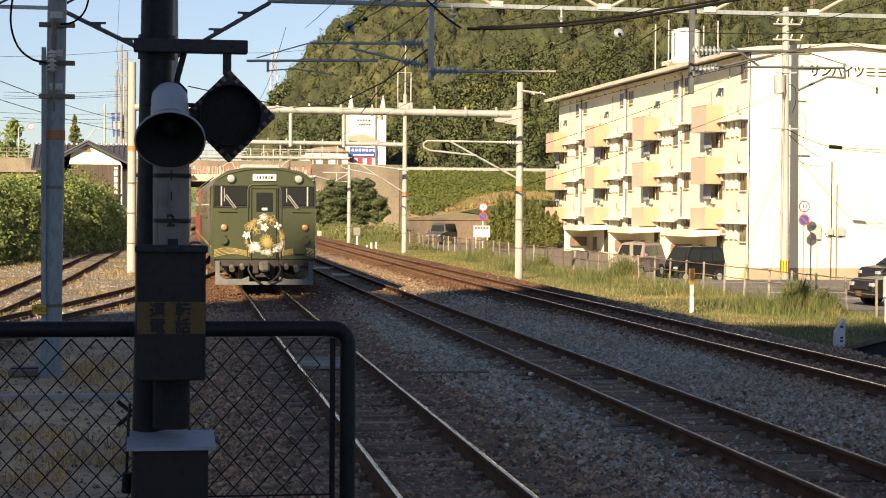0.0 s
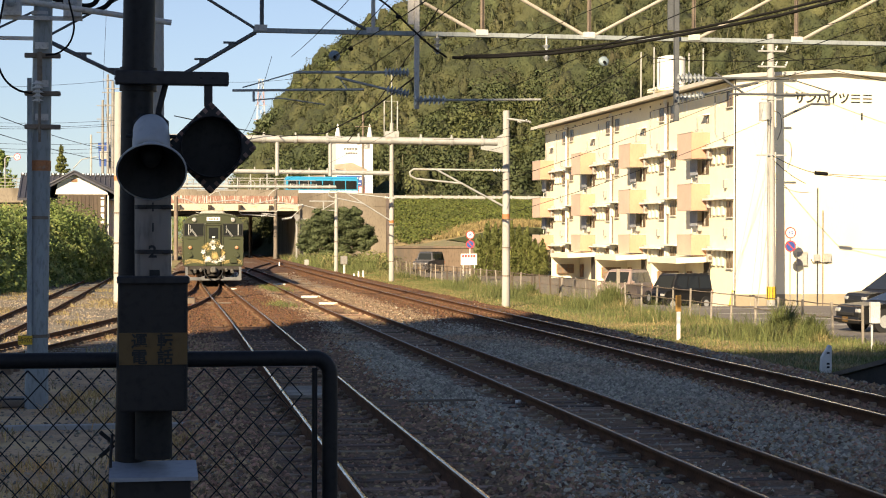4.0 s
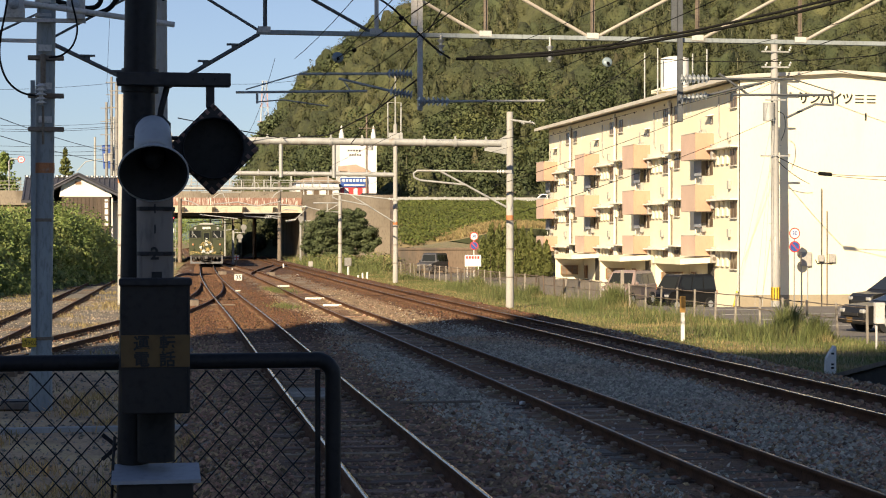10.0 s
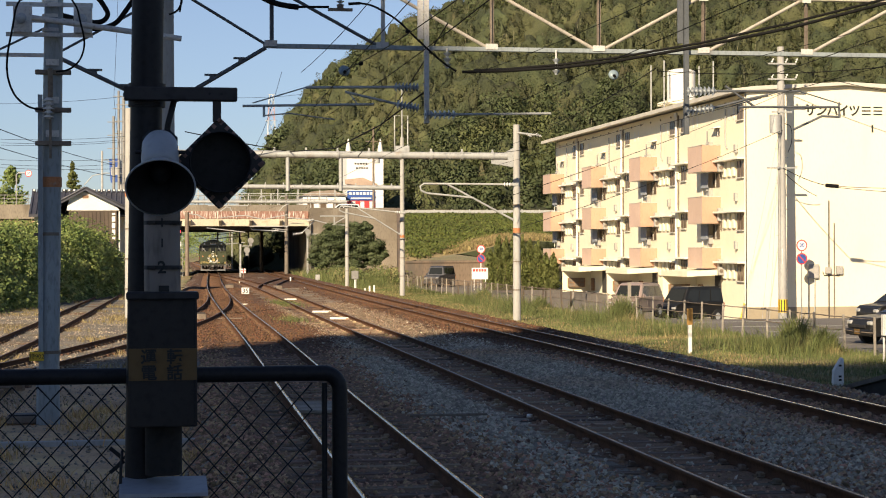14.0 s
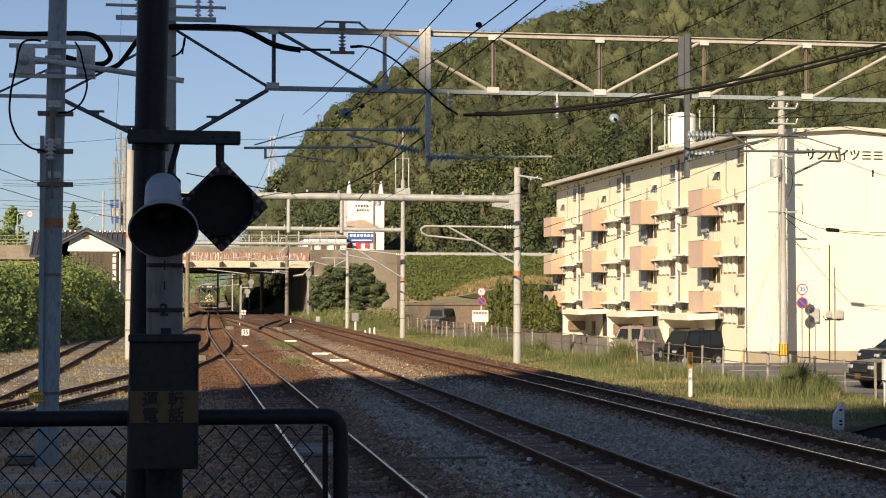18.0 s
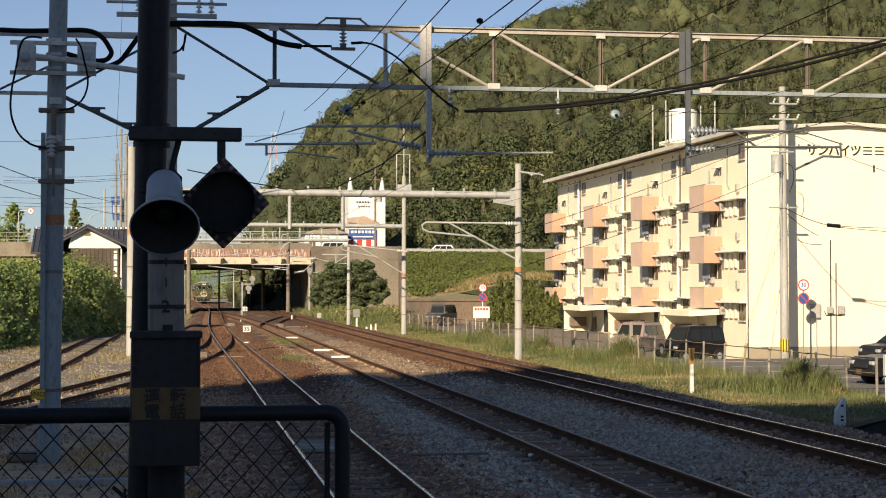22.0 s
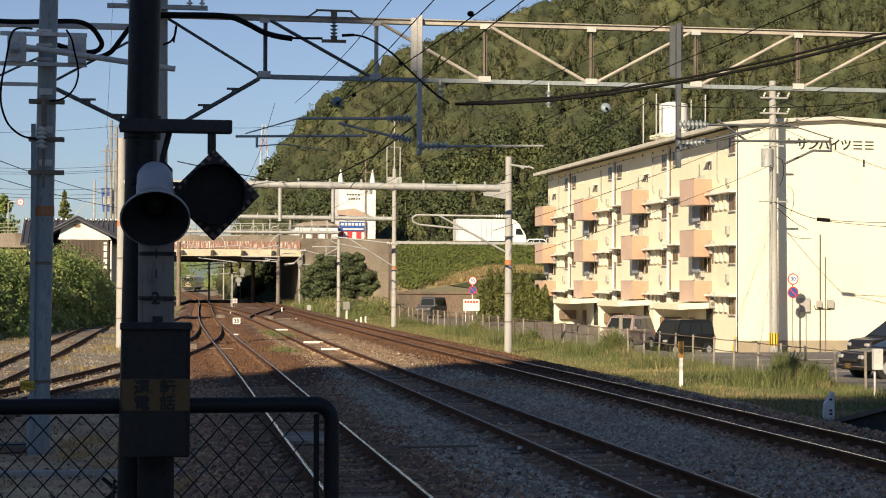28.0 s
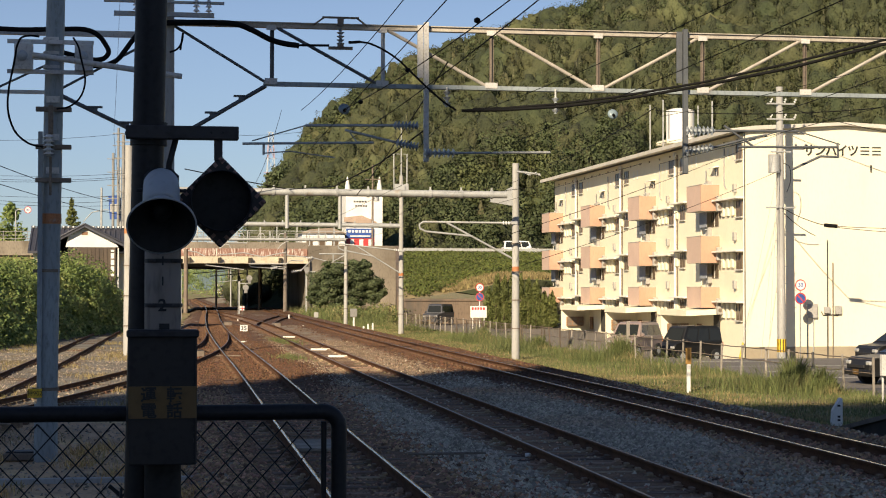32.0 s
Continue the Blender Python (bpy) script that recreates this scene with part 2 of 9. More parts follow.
M["white"] = mat("white_paint", (0.78, 0.77, 0.73), (0.68, 0.67, 0.63), 0.6, scale=1, fine=15, bump=0.05, grain=0.3)
M["cream"] = mat("cream_render", (0.835, 0.775, 0.592), (0.785, 0.725, 0.552), 0.85, scale=0.35, fine=9, bump=0.12, stain=(0.755, 0.695, 0.53), stain_scale=0.5, stain_at=0.58, stretch=(1, 1, 0.4), grain=0.2)
M["cream_trim"] = mat("pale_cream_trim", (0.80, 0.775, 0.69), (0.72, 0.69, 0.60), 0.8, scale=1, fine=12, bump=0.1, grain=0.3)
M["apt_base"] = mat("brown_base_render", (0.36, 0.31, 0.22), (0.3, 0.25, 0.18), 0.9, scale=0.6, fine=10, bump=0.15, grain=0.3)
M["balcony"] = mat("salmon_balcony_panel", (0.51, 0.315, 0.222), (0.46, 0.28, 0.195), 0.8, scale=0.8, fine=10, bump=0.05, rand=0.06, stretch=(1, 1, 0.4), grain=0.25)
# same balcony paint, greyed in colour for the side with less sun
M["balcony_greyed"] = mat("salmon_panel_greyed_for_light", (0.6, 0.44, 0.35), (0.55, 0.4, 0.32), 0.8, scale=0.8, fine=10, bump=0.05, rand=0.06, grain=0.25)
M["shade_blue"] = mat("screen_blue_grey_for_shade", (0.30, 0.32, 0.36), (0.25, 0.27, 0.30), 0.8, scale=1, fine=10, bump=0.05)
M["window"] = glass_mat("window_glass", (0.13, 0.095, 0.065), 0.2)
M["window"].node_tree.nodes["Principled BSDF"].inputs["Specular IOR Level"].default_value = 0.25
M["roof_edge"] = mat("grey_roof_edge", (0.58, 0.55, 0.49), (0.47, 0.45, 0.4), 0.85, scale=0.8, fine=10, bump=0.15, grain=0.4)
M["door_brown"] = mat("brown_door", (0.30, 0.17, 0.09), None, 0.7, scale=2, fine=20, bump=0.05)
M["tile"] = mat("glazed_dark_roof_tile", (0.065, 0.068, 0.085), (0.05, 0.052, 0.066), 0.4, scale=3, fine=20, bump=0.1, rand=0.2)
M["plank"] = mat("dark_timber_cladding", (0.12, 0.09, 0.065), (0.085, 0.065, 0.05), 0.8, scale=2, fine=25, bump=0.2, rand=0.2, stretch=(3, 3, 0.4))
M["leaf"] = mat("hill_leaves", (0.072, 0.083, 0.034), (0.036, 0.048, 0.02), 0.8, scale=0.22, fine=0.8, bump=0, island=0.22, stain=(0.107, 0.113, 0.046), stain_scale=0.07, stain_at=0.5, trans=0.25, grain=0.6)
M["bamboo"] = mat("bamboo_leaves", (0.103, 0.111, 0.047), (0.062, 0.074, 0.03), 0.8, scale=0.2, fine=1.5, bump=0, island=0.25, stain=(0.132, 0.122, 0.056), stain_scale=0.12, stain_at=0.58, trans=0.28, grain=0.5)
M["stem"] = mat("pale_bamboo_stem", (0.27, 0.25, 0.16), (0.21, 0.2, 0.13), 0.7, scale=0.5, fine=6, bump=0)
M["hill"] = mat("forest_floor", (0.07, 0.085, 0.03), (0.045, 0.055, 0.022), 0.95, scale=0.1, fine=1, bump=0.5, dist=0.3)
M["bush"] = mat("bush_leaves", (0.30, 0.375, 0.122), (0.18, 0.25, 0.075), 0.7, scale=0.45, fine=3, bump=0, island=0.35, stain=(0.35, 0.37, 0.14), stain_scale=0.3, stain_at=0.57, trans=0.4, grain=0.4)
M["hedge"] = mat("hedge_leaves", (0.105, 0.125, 0.024), (0.07, 0.09, 0.018), 0.75, scale=0.3, fine=4, bump=0, island=0.5, trans=0.18)
M["tree_dark"] = mat("dark_tree_leaves", (0.105, 0.13, 0.056), (0.066, 0.09, 0.037), 0.7, scale=0.5, fine=5, bump=0, island=0.35, trans=0.2)
M["grass"] = mat("grass_blades", (0.165, 0.19, 0.066), (0.105, 0.13, 0.043), 0.8, scale=0.25, fine=3, bump=0, island=0.5, stain=(0.32, 0.255, 0.125), stain_scale=0.35, stain_at=0.54, trans=0.25)
M["straw"] = mat("dry_grass_blades", (0.33, 0.26, 0.125), (0.25, 0.2, 0.09), 0.85, scale=0.5, fine=4, bump=0, island=0.4, trans=0.2)
M["conifer_leaf"] = mat("conifer_needles", (0.16, 0.178, 0.05), (0.10, 0.12, 0.034), 0.75, scale=0.8, fine=4, bump=0, island=0.3, trans=0.25)
M["pale_straw"] = mat("pale_straw_blades", (0.66, 0.42, 0.17), (0.46, 0.31, 0.125), 0.85, scale=0.5, fine=4, bump=0, island=0.4, trans=0.2)
M["bark"] = mat("bark", (0.14, 0.105, 0.075), (0.09, 0.07, 0.05), 0.95, scale=3, fine=20, bump=0.6, stretch=(1, 1, 0.3))
M["wall_brown"] = mat("stained_retaining_wall", (0.19, 0.14, 0.10), (0.14, 0.105, 0.08), 0.9, scale=0.4, fine=8, bump=0.2, stain=(0.10, 0.085, 0.07), stain_scale=0.4, stretch=(1, 1, 0.3))
M["bridge_red"] = mat("rust_red_girder_panel", (0.3, 0.165, 0.125), (0.24, 0.125, 0.095), 0.8, scale=0.8, fine=6, bump=0.1, stain=(0.60, 0.54, 0.48), stain_scale=3.4, stain_at=0.52, stretch=(2.6, 1, 0.3))
M["bridge_cream"] = mat("pale_bridge_edge", (0.58, 0.52, 0.4), (0.47, 0.42, 0.32), 0.8, scale=0.6, fine=8, bump=0.1, stain=(0.4, 0.31, 0.22), stain_scale=0.8, stain_at=0.6)
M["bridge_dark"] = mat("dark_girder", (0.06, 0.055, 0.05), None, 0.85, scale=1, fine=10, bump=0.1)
M["olive"] = mat("olive_green_coach_paint", (0.052, 0.061, 0.028), (0.042, 0.05, 0.024), 0.36, scale=0.8, fine=25, bump=0.03, coat=0.3, grain=0.3, stain=(0.036, 0.042, 0.022), stain_scale=1.2, stain_at=0.6, stretch=(1, 1, 0.4))
M["red_coach"] = mat("deep_red_coach_paint", (0.36, 0.045, 0.04), (0.31, 0.04, 0.035), 0.38, scale=0.8, fine=25, bump=0.03, coat=0.25, grain=0.25)
M["train_roof"] = mat("grey_coach_roof", (0.36, 0.36, 0.33), (0.28, 0.28, 0.26), 0.8, scale=1, fine=15, bump=0.1)
M["train_glass"] = glass_mat("train_glass", (0.012, 0.014, 0.014), 0.06)
M["train_glass"].node_tree.nodes["Principled BSDF"].inputs["Specular IOR Level"].default_value = 0.35
M["rubber"] = mat("black_rubber", (0.02, 0.02, 0.02), None, 0.7, scale=6, fine=40, bump=0.05)
M["skirt"] = mat("grey_pilot_plate", (0.15, 0.155, 0.16), (0.11, 0.115, 0.12), 0.6, scale=3, fine=25, bump=0.1, grain=0.5)
M["under"] = mat("grimy_underframe", (0.045, 0.04, 0.036), (0.03, 0.028, 0.026), 0.85, scale=4, fine=30, bump=0.2)
M["gold"] = mat("gold_line_paint", (0.58, 0.44, 0.17), (0.5, 0.38, 0.15), 0.45, scale=3, fine=30, bump=0)
M["lamp_glass"] = mat("headlamp_glass", (0.75, 0.75, 0.72), (0.6, 0.6, 0.58), 0.1, 0.5, scale=5, fine=60, bump=0.02)
M["tail_lamp"] = mat("orange_red_tail_lamp", (0.6, 0.27, 0.14), None, 0.25, scale=5, fine=60, bump=0)
M["signal_red"] = glow_mat("red_signal_lamp", (1.0, 0.03, 0.05), 2.2)
M["wire"] = mat("dark_wire", (0.009, 0.009, 0.009), (0.007, 0.007, 0.007), 0.8, bump=0, spec=0.15)
M["insul"] = mat("white_porcelain", (0.72, 0.72, 0.70), (0.62, 0.62, 0.60), 0.3, scale=5, fine=40, bump=0)
M["insul_grey"] = mat("grey_porcelain", (0.38, 0.41, 0.43), (0.32, 0.35, 0.37), 0.3, scale=5, fine=40, bump=0)
M["blue"] = mat("blue_sign_face", (0.03, 0.09, 0.33), (0.03, 0.08, 0.28), 0.5, scale=2, fine=20, bump=0)
M["cyan"] = mat("bright_cyan_bus_paint", (0.02, 0.3, 0.52), (0.02, 0.27, 0.48), 0.35, scale=1, fine=20, bump=0, coat=0.3)
M["red"] = mat("red_sign_paint", (0.60, 0.05, 0.05), (0.5, 0.05, 0.05), 0.5, scale=2, fine=20, bump=0)
M["car_black"] = mat("black_car_paint", (0.016, 0.016, 0.016), (0.013, 0.013, 0.013), 0.35, scale=2, fine=30, bump=0.01, coat=0.05, grain=0.2, spec=0.3)
M["car_grey"] = mat("dark_grey_car_paint", (0.10, 0.10, 0.105), None, 0.3, 0.3, scale=2, fine=30, bump=0.01, coat=0.15, grain=0.2)
M["car_pink"] = mat("dusty_pink_car_paint", (0.3, 0.225, 0.2), (0.27, 0.205, 0.18), 0.35, scale=2, fine=30, bump=0.01, coat=0.4, grain=0.15)
M["car_white"] = mat("white_car_paint", (0.74, 0.74, 0.73), (0.68, 0.68, 0.67), 0.3, scale=1, fine=20, bump=0, coat=0.4, grain=0.1)
M["car_silver"] = mat("silver_car_paint", (0.52, 0.52, 0.52), None, 0.3, 0.5, scale=1, fine=20, bump=0, coat=0.4, grain=0.1)
# distance haze is mixed into this hill colour
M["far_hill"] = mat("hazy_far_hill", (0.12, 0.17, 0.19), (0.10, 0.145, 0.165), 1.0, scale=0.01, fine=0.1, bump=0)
M["shade_block"] = mat("plain_shade_block_render", (0.34, 0.33, 0.31), (0.28, 0.27, 0.26), 0.9, scale=0.3, fine=6, bump=0.1)


# ---- mesh tools ----
class MB:
    """Collects the faces of one mesh."""

    def __init__(self):
        self.v, self.f, self.s = [], [], []

    def add(self, verts, faces, smooth=False):
        o = len(self.v)
        self.v += [tuple(p) for p in verts]
        self.f += [tuple(i + o for i in f) for f in faces]
        self.s += [smooth] * len(faces)
        return self

    def box(self, c, s, rot=None, bev=0.0):
        """A box with chamfered edges; c its centre, s its sizes, rot a rotation matrix or an angle about z."""
        hx, hy, hz = (a / 2 for a in s)
        if isinstance(rot, (int, float)):
            rot = Matrix.Rotation(radians(rot), 3, "Z")
        b = min(bev, hx * 0.9, hy * 0.9, hz * 0.9)
        if b <= 0:
            vs = [(x * hx, y * hy, z * hz) for x in (-1, 1) for y in (-1, 1) for z in (-1, 1)]
            fs = [(0, 1, 3, 2), (4, 6, 7, 5), (0, 4, 5, 1), (2, 3, 7, 6), (0, 2, 6, 4), (1, 5, 7, 3)]
        else:
            vs, idx = [], {}
            for x in (-1, 1):
                for y in (-1, 1):
                    for z in (-1, 1):
                        for k in range(3):
                            p = [x * hx, y * hy, z * hz]
                            for j in range(3):
                                if j != k:
                                    p[j] -= (x, y, z)[j] * b
                            idx[(x, y, z, k)] = len(vs)
                            vs.append(tuple(p))
            fs = []
            for k in range(3):
                a, c2 = (k + 1) % 3, (k + 2) % 3
                for sg in (-1, 1):
                    q = []
                    for (u, w) in ((-1, -1), (1, -1), (1, 1), (-1, 1)):
                        p = [0, 0, 0]
                        p[k], p[a], p[c2] = sg, u, w
                        q.append(idx[(*p, k)])
                    fs.append(tuple(q if sg > 0 else q[::-1]))
                for u in (-1, 1):
                    for w in (-1, 1):
                        p = [0, 0, 0]
                        p[a], p[c2] = u, w
                        q = []
                        for sg in (-1, 1):
                            p[k] = sg
                            q += [idx[(*p, a)], idx[(*p, c2)]]
                        fs.append((q[0], q[1], q[3], q[2]))
            for x in (-1, 1):
                for y in (-1, 1):
                    for z in (-1, 1):
                        fs.append(tuple(idx[(x, y, z, k)] for k in range(3)))
        if rot is not None:
            vs = [rot @ Vector(p) for p in vs]
        return self.add([(p[0] + c[0], p[1] + c[1], p[2] + c[2]) for p in vs], fs)

    def span(self, x0, x1, y0, y1, z0, z1, bev=0.0):
        return self.box(((x0 + x1) / 2, (y0 + y1) / 2, (z0 + z1) / 2), (abs(x1 - x0), abs(y1 - y0), abs(z1 - z0)), None, bev)

    def cyl(self, p0, p1, r0, r1=None, n=12, cap=True):
        p0, p1 = Vector(p0), Vector(p1)
        r1 = r0 if r1 is None else r1
        w = (p1 - p0).normalized()
        u = w.orthogonal().normalized()
        q = w.cross(u)
        vs = []
        for p, r in ((p0, r0), (p1, r1)):
            vs += [p + (u * math.cos(a) + q * math.sin(a)) * r for a in (2 * math.pi * i / n for i in range(n))]
        self.add(vs, [(i, (i + 1) % n, n + (i + 1) % n, n + i) for i in range(n)], True)
        if cap:
            self.add(vs, [tuple(range(n))[::-1], tuple(range(n, 2 * n))])
        return self

    def tube(self, pts, r, n=6, cap=True):
        pts = [Vector(p) for p in pts]
        vs, up = [], None
        for i, p in enumerate(pts):
            w = (pts[min(i + 1, len(pts) - 1)] - pts[max(i - 1, 0)]).normalized()
            up = w.orthogonal().normalized() if up is None else (up - w * up.dot(w)).normalized()
            q = w.cross(up)
            vs += [p + (up * math.cos(a) + q * math.sin(a)) * r for a in (2 * math.pi * k / n for k in range(n))]
        fs = [(i * n + k, i * n + (k + 1) % n, (i + 1) * n + (k + 1) % n, (i + 1) * n + k) for i in range(len(pts) - 1) for k in range(n)]
        self.add(vs, fs, True)
        if cap:
            self.add(vs, [tuple(range(n))[::-1], tuple(range(len(vs) - n, len(vs)))])
        return self

    def prism(self, poly, a, b, axis="x"):
        """A flat outline pushed along an axis from a to b."""
        n = len(poly)
        put = {"x": lambda t, p: (t, p[0], p[1]), "y": lambda t, p: (p[0], t, p[1]), "z": lambda t, p: (p[0], p[1], t)}[axis]
        vs = [put(a, p) for p in poly] + [put(b, p) for p in poly]
        return self.add(vs, [(i, (i + 1) % n, n + (i + 1) % n, n + i) for i in range(n)] + [tuple(range(n))[::-1], tuple(range(n, 2 * n))])

    def lathe(self, prof, m, n=16):
        """A profile of (radius, height) turned about z, placed by the matrix m."""
        vs = [m @ Vector((r * math.cos(a), r * math.sin(a), h)) for r, h in prof for a in (2 * math.pi * i / n for i in range(n))]
        return self.add(vs, [(j * n + i, j * n + (i + 1) % n, (j + 1) * n + (i + 1) % n, (j + 1) * n + i) for j in range(len(prof) - 1) for i in range(n)], True)

    def mesh(self, name):
        me = bpy.data.meshes.new(name)
        me.from_pydata(self.v, [], self.f)
        me.polygons.foreach_set("use_smooth", self.s)
        b = bmesh.new()
        b.from_mesh(me)
        bmesh.ops.recalc_face_normals(b, faces=b.faces)
        b.to_mesh(me)
        b.free()
        return me


def thing(name, label, category, loc=(0, 0, 0), rz=0.0, group="", kind=""):
    ob = tagged(new(name), label, category, group, kind)
    ob.matrix_basis = pose(*loc, 0, 0, rz)
    return ob


def part(name, mb, material, parent, label=""):
    me = mb if isinstance(mb, bpy.types.Mesh) else mb.mesh(name)
    if not me.materials:
        me.materials.append(M[material])
    ob = new(name, me)
    ob.parent = parent
    return tagged(ob, label)


def solo(name, mb, material, label, category, kind="", group="", loc=(0, 0, 0), rz=0.0):
    me = mb if isinstance(mb, bpy.types.Mesh) else mb.mesh(name)
    if not me.materials:
        me.materials.append(M[material])
    ob = tagged(new(name, me), label, category, group, kind)
    ob.matrix_basis = pose(*loc, 0, 0, rz)
    return ob


def raw_mesh(name, verts, loop_n, faces):
    """A mesh from numpy arrays, all faces with loop_n corners."""
    me = bpy.data.meshes.new(name)
    nf = len(faces)
    me.vertices.add(len(verts))
    me.vertices.foreach_set("co", np.asarray(verts, np.float32).ravel())
    me.loops.add(nf * loop_n)
    me.loops.foreach_set("vertex_index", np.asarray(faces, np.int32).ravel())
    me.polygons.add(nf)
    me.polygons.foreach_set("loop_start", np.arange(0, nf * loop_n, loop_n, dtype=np.int32))
    me.update(calc_edges=True)
    return me


def leaf_mesh(name, centres, radii, per, size, seed, flat=0.0, shell=0.6, droop=0.0, turn=0.8, soft=0.0):
    """Leaf quads scattered in ellipsoids: centres (n,3), radii (n,3); soft rounds their shading to that of the clump."""
    rg = np.random.default_rng(seed)
    n = len(centres) * per
    d = rg.normal(size=(n, 3))
    d /= np.linalg.norm(d, axis=1, keepdims=True)
    rad = shell + (1 - shell) * rg.random((n, 1)) ** 0.5
    p = np.repeat(centres, per, 0) + d * rad * np.repeat(radii, per, 0)
    nrm = d + rg.normal(size=(n, 3)) * turn + np.array([-0.35 * flat, -0.55 * flat, flat])
    nrm /= np.linalg.norm(nrm, axis=1, keepdims=True)
    if soft:
        nrm *= np.where((nrm * d).sum(1, keepdims=True) < 0, -1.0, 1.0)
    u = np.cross(nrm, rg.normal(size=(n, 3)))
    u /= np.linalg.norm(u, axis=1, keepdims=True)
    w = np.cross(nrm, u)
    s = size * (0.55 + 0.9 * rg.random((n, 1)))
    a = s * (0.5 + 0.25 * rg.random((n, 1)))
    v = np.stack([p - u * s, p - w * a, p + u * s - np.array([0, 0, droop]) * s, p + w * a], 1).reshape(-1, 3)
    me = raw_mesh(name, v, 4, np.arange(n * 4).reshape(n, 4))
    if soft:
        sn = d * soft + nrm * (1 - soft)
        sn /= np.linalg.norm(sn, axis=1, keepdims=True)
        me.normals_split_custom_set_from_vertices(np.repeat(sn, 4, 0).astype(np.float32))
    return me


def blade_mesh(name, pts, height, width, seed, lean=0.5):
    rg = np.random.default_rng(seed)
    n = len(pts)
    a = rg.random(n) * 2 * np.pi
    side = np.stack([np.cos(a), np.sin(a), np.zeros(n)], 1) * (width * (0.6 + 0.8 * rg.random((n, 1))))
    h = np.asarray(height).reshape(-1, 1) * (0.5 + 0.8 * rg.random((n, 1)))
    off = np.concatenate([rg.normal(size=(n, 2)) * lean * h * 0.5, h], 1)
    mid = pts + off * np.array([0.35, 0.35, 0.6])
    tip = pts + off
    v = np.stack([pts - side, pts + side, mid + side * 0.8, mid - side * 0.8, tip + side * 0.15, tip - side * 0.15], 1).reshape(-1, 3)
    f = np.array([[0, 1, 2, 3], [3, 2, 4, 5]])[None] + (np.arange(n) * 6)[:, None, None]
    return raw_mesh(name, v, 4, f.reshape(-1, 4))


def stones_mesh(name, pts, size, seed):
    rg = np.random.default_rng(seed)
    n = len(pts)
    base = np.array([[1, 0, 0], [0, 1, 0], [-1, 0, 0], [0, -1, 0], [0, 0, 1], [0, 0, -1]], float)
    tri = np.array([[0, 1, 4], [1, 2, 4], [2, 3, 4], [3, 0, 4], [1, 0, 5], [2, 1, 5], [3, 2, 5], [0, 3, 5]])
    v = base[None] * (size * (0.5 + rg.random((n, 1, 1)))) * (0.6 + 0.8 * rg.random((n, 6, 1)))
    ang = rg.random(n) * 6.28
    c, s = np.cos(ang)[:, None], np.sin(ang)[:, None]
    x, y, z = v[:, :, 0] * c - v[:, :, 1] * s, v[:, :, 0] * s + v[:, :, 1] * c, v[:, :, 2] * 0.8
    tl = rg.normal(size=(n, 1)) * 0.5
    z = z + x * tl
    v = np.stack([x, y, z], 2) + pts[:, None, :]
    f = tri[None] + (np.arange(n) * 6)[:, None, None]
    return raw_mesh(name, v.reshape(-1, 3), 3, f.reshape(-1, 3))


def curve_y(pts):
    """x as a smooth function of y through (y, x) knots."""
    ys, xs = np.array([p[0] for p in pts], float), np.array([p[1] for p in pts], float)
    sl = np.gradient(xs, ys)

    def f(y):
        y = np.asarray(y, float)
        i = np.clip(np.searchsorted(ys, y) - 1, 0, len(ys) - 2)
        h = ys[i + 1] - ys[i]
        t = np.clip((y - ys[i]) / h, 0, 1)
        return ((2 * t**3 - 3 * t**2 + 1) * xs[i] + (t**3 - 2 * t**2 + t) * h * sl[i] + (-2 * t**3 + 3 * t**2) * xs[i + 1] + (t**3 - t**2) * h * sl[i + 1])

    return f


def smooth(pts, n=5):
    """A rounder line through the points."""
    p = [Vector(q) for q in pts]
    e = [p[0] * 2 - p[1]] + p + [p[-1] * 2 - p[-2]]
    out = []
    for a, b, c, d in zip(e, e[1:], e[2:], e[3:]):
        for k in range(n):
            u = k / n
            out.append(b + (c - a) * (u / 2) + (a * 2 - b * 5 + c * 4 - d) * (u * u / 2) + (b * 3 - a - c * 3 + d) * (u ** 3 / 2))
    return out + [p[-1]]


def sagged(p0, p1, sag, n=14):
    p0, p1 = Vector(p0), Vector(p1)
    return [p0.lerp(p1, i / n) - Vector((0, 0, sag * 4 * (i / n) * (1 - i / n))) for i in range(n + 1)]


# ---- ground and tracks ----
T1 = curve_y([(4, 2.44), (16, 2.605), (29, 2.81), (52, 3.23), (73, 3.53), (106, 4.2), (147, 5.48), (192, 7.1), (241, 8.45), (300, 9.35), (355, 10.1), (415, 11.9), (448, 15.0), (480, 20.0), (560, 42.0), (700, 90.0)])
T2 = curve_y([(4, 6.1), (20, 6.27), (36, 6.46), (58, 6.68), (73, 6.92), (101, 7.42), (130, 7.75), (160, 7.5), (185, 7.15), (200, 7.35)])
T3 = curve_y([(4, 10.2), (25, 10.42), (46, 10.66), (70, 10.92), (100, 11.4), (125, 11.95), (152, 12.55), (192, 13.6), (241, 14.9), (300, 16.2), (355, 17.4), (415, 20.0), (480, 28.5), (560, 51.0), (700, 98.0)])
TA = curve_y([(20, -5.2), (40, -3.9), (50, -3.45), (64, -3.0), (90, -2.25), (120, -1.4), (160, -0.6)])
TB = curve_y([(22, -5.9), (30, -4.35), (36.5, -2.98), (49, -0.55), (62, 1.45), (75, 2.75), (88, 3.52), (100, 3.95)])
TX = curve_y([(112, 7.5), (120, 8.0), (132, 9.2), (144, 10.6), (154, 11.9), (166, 12.85)])


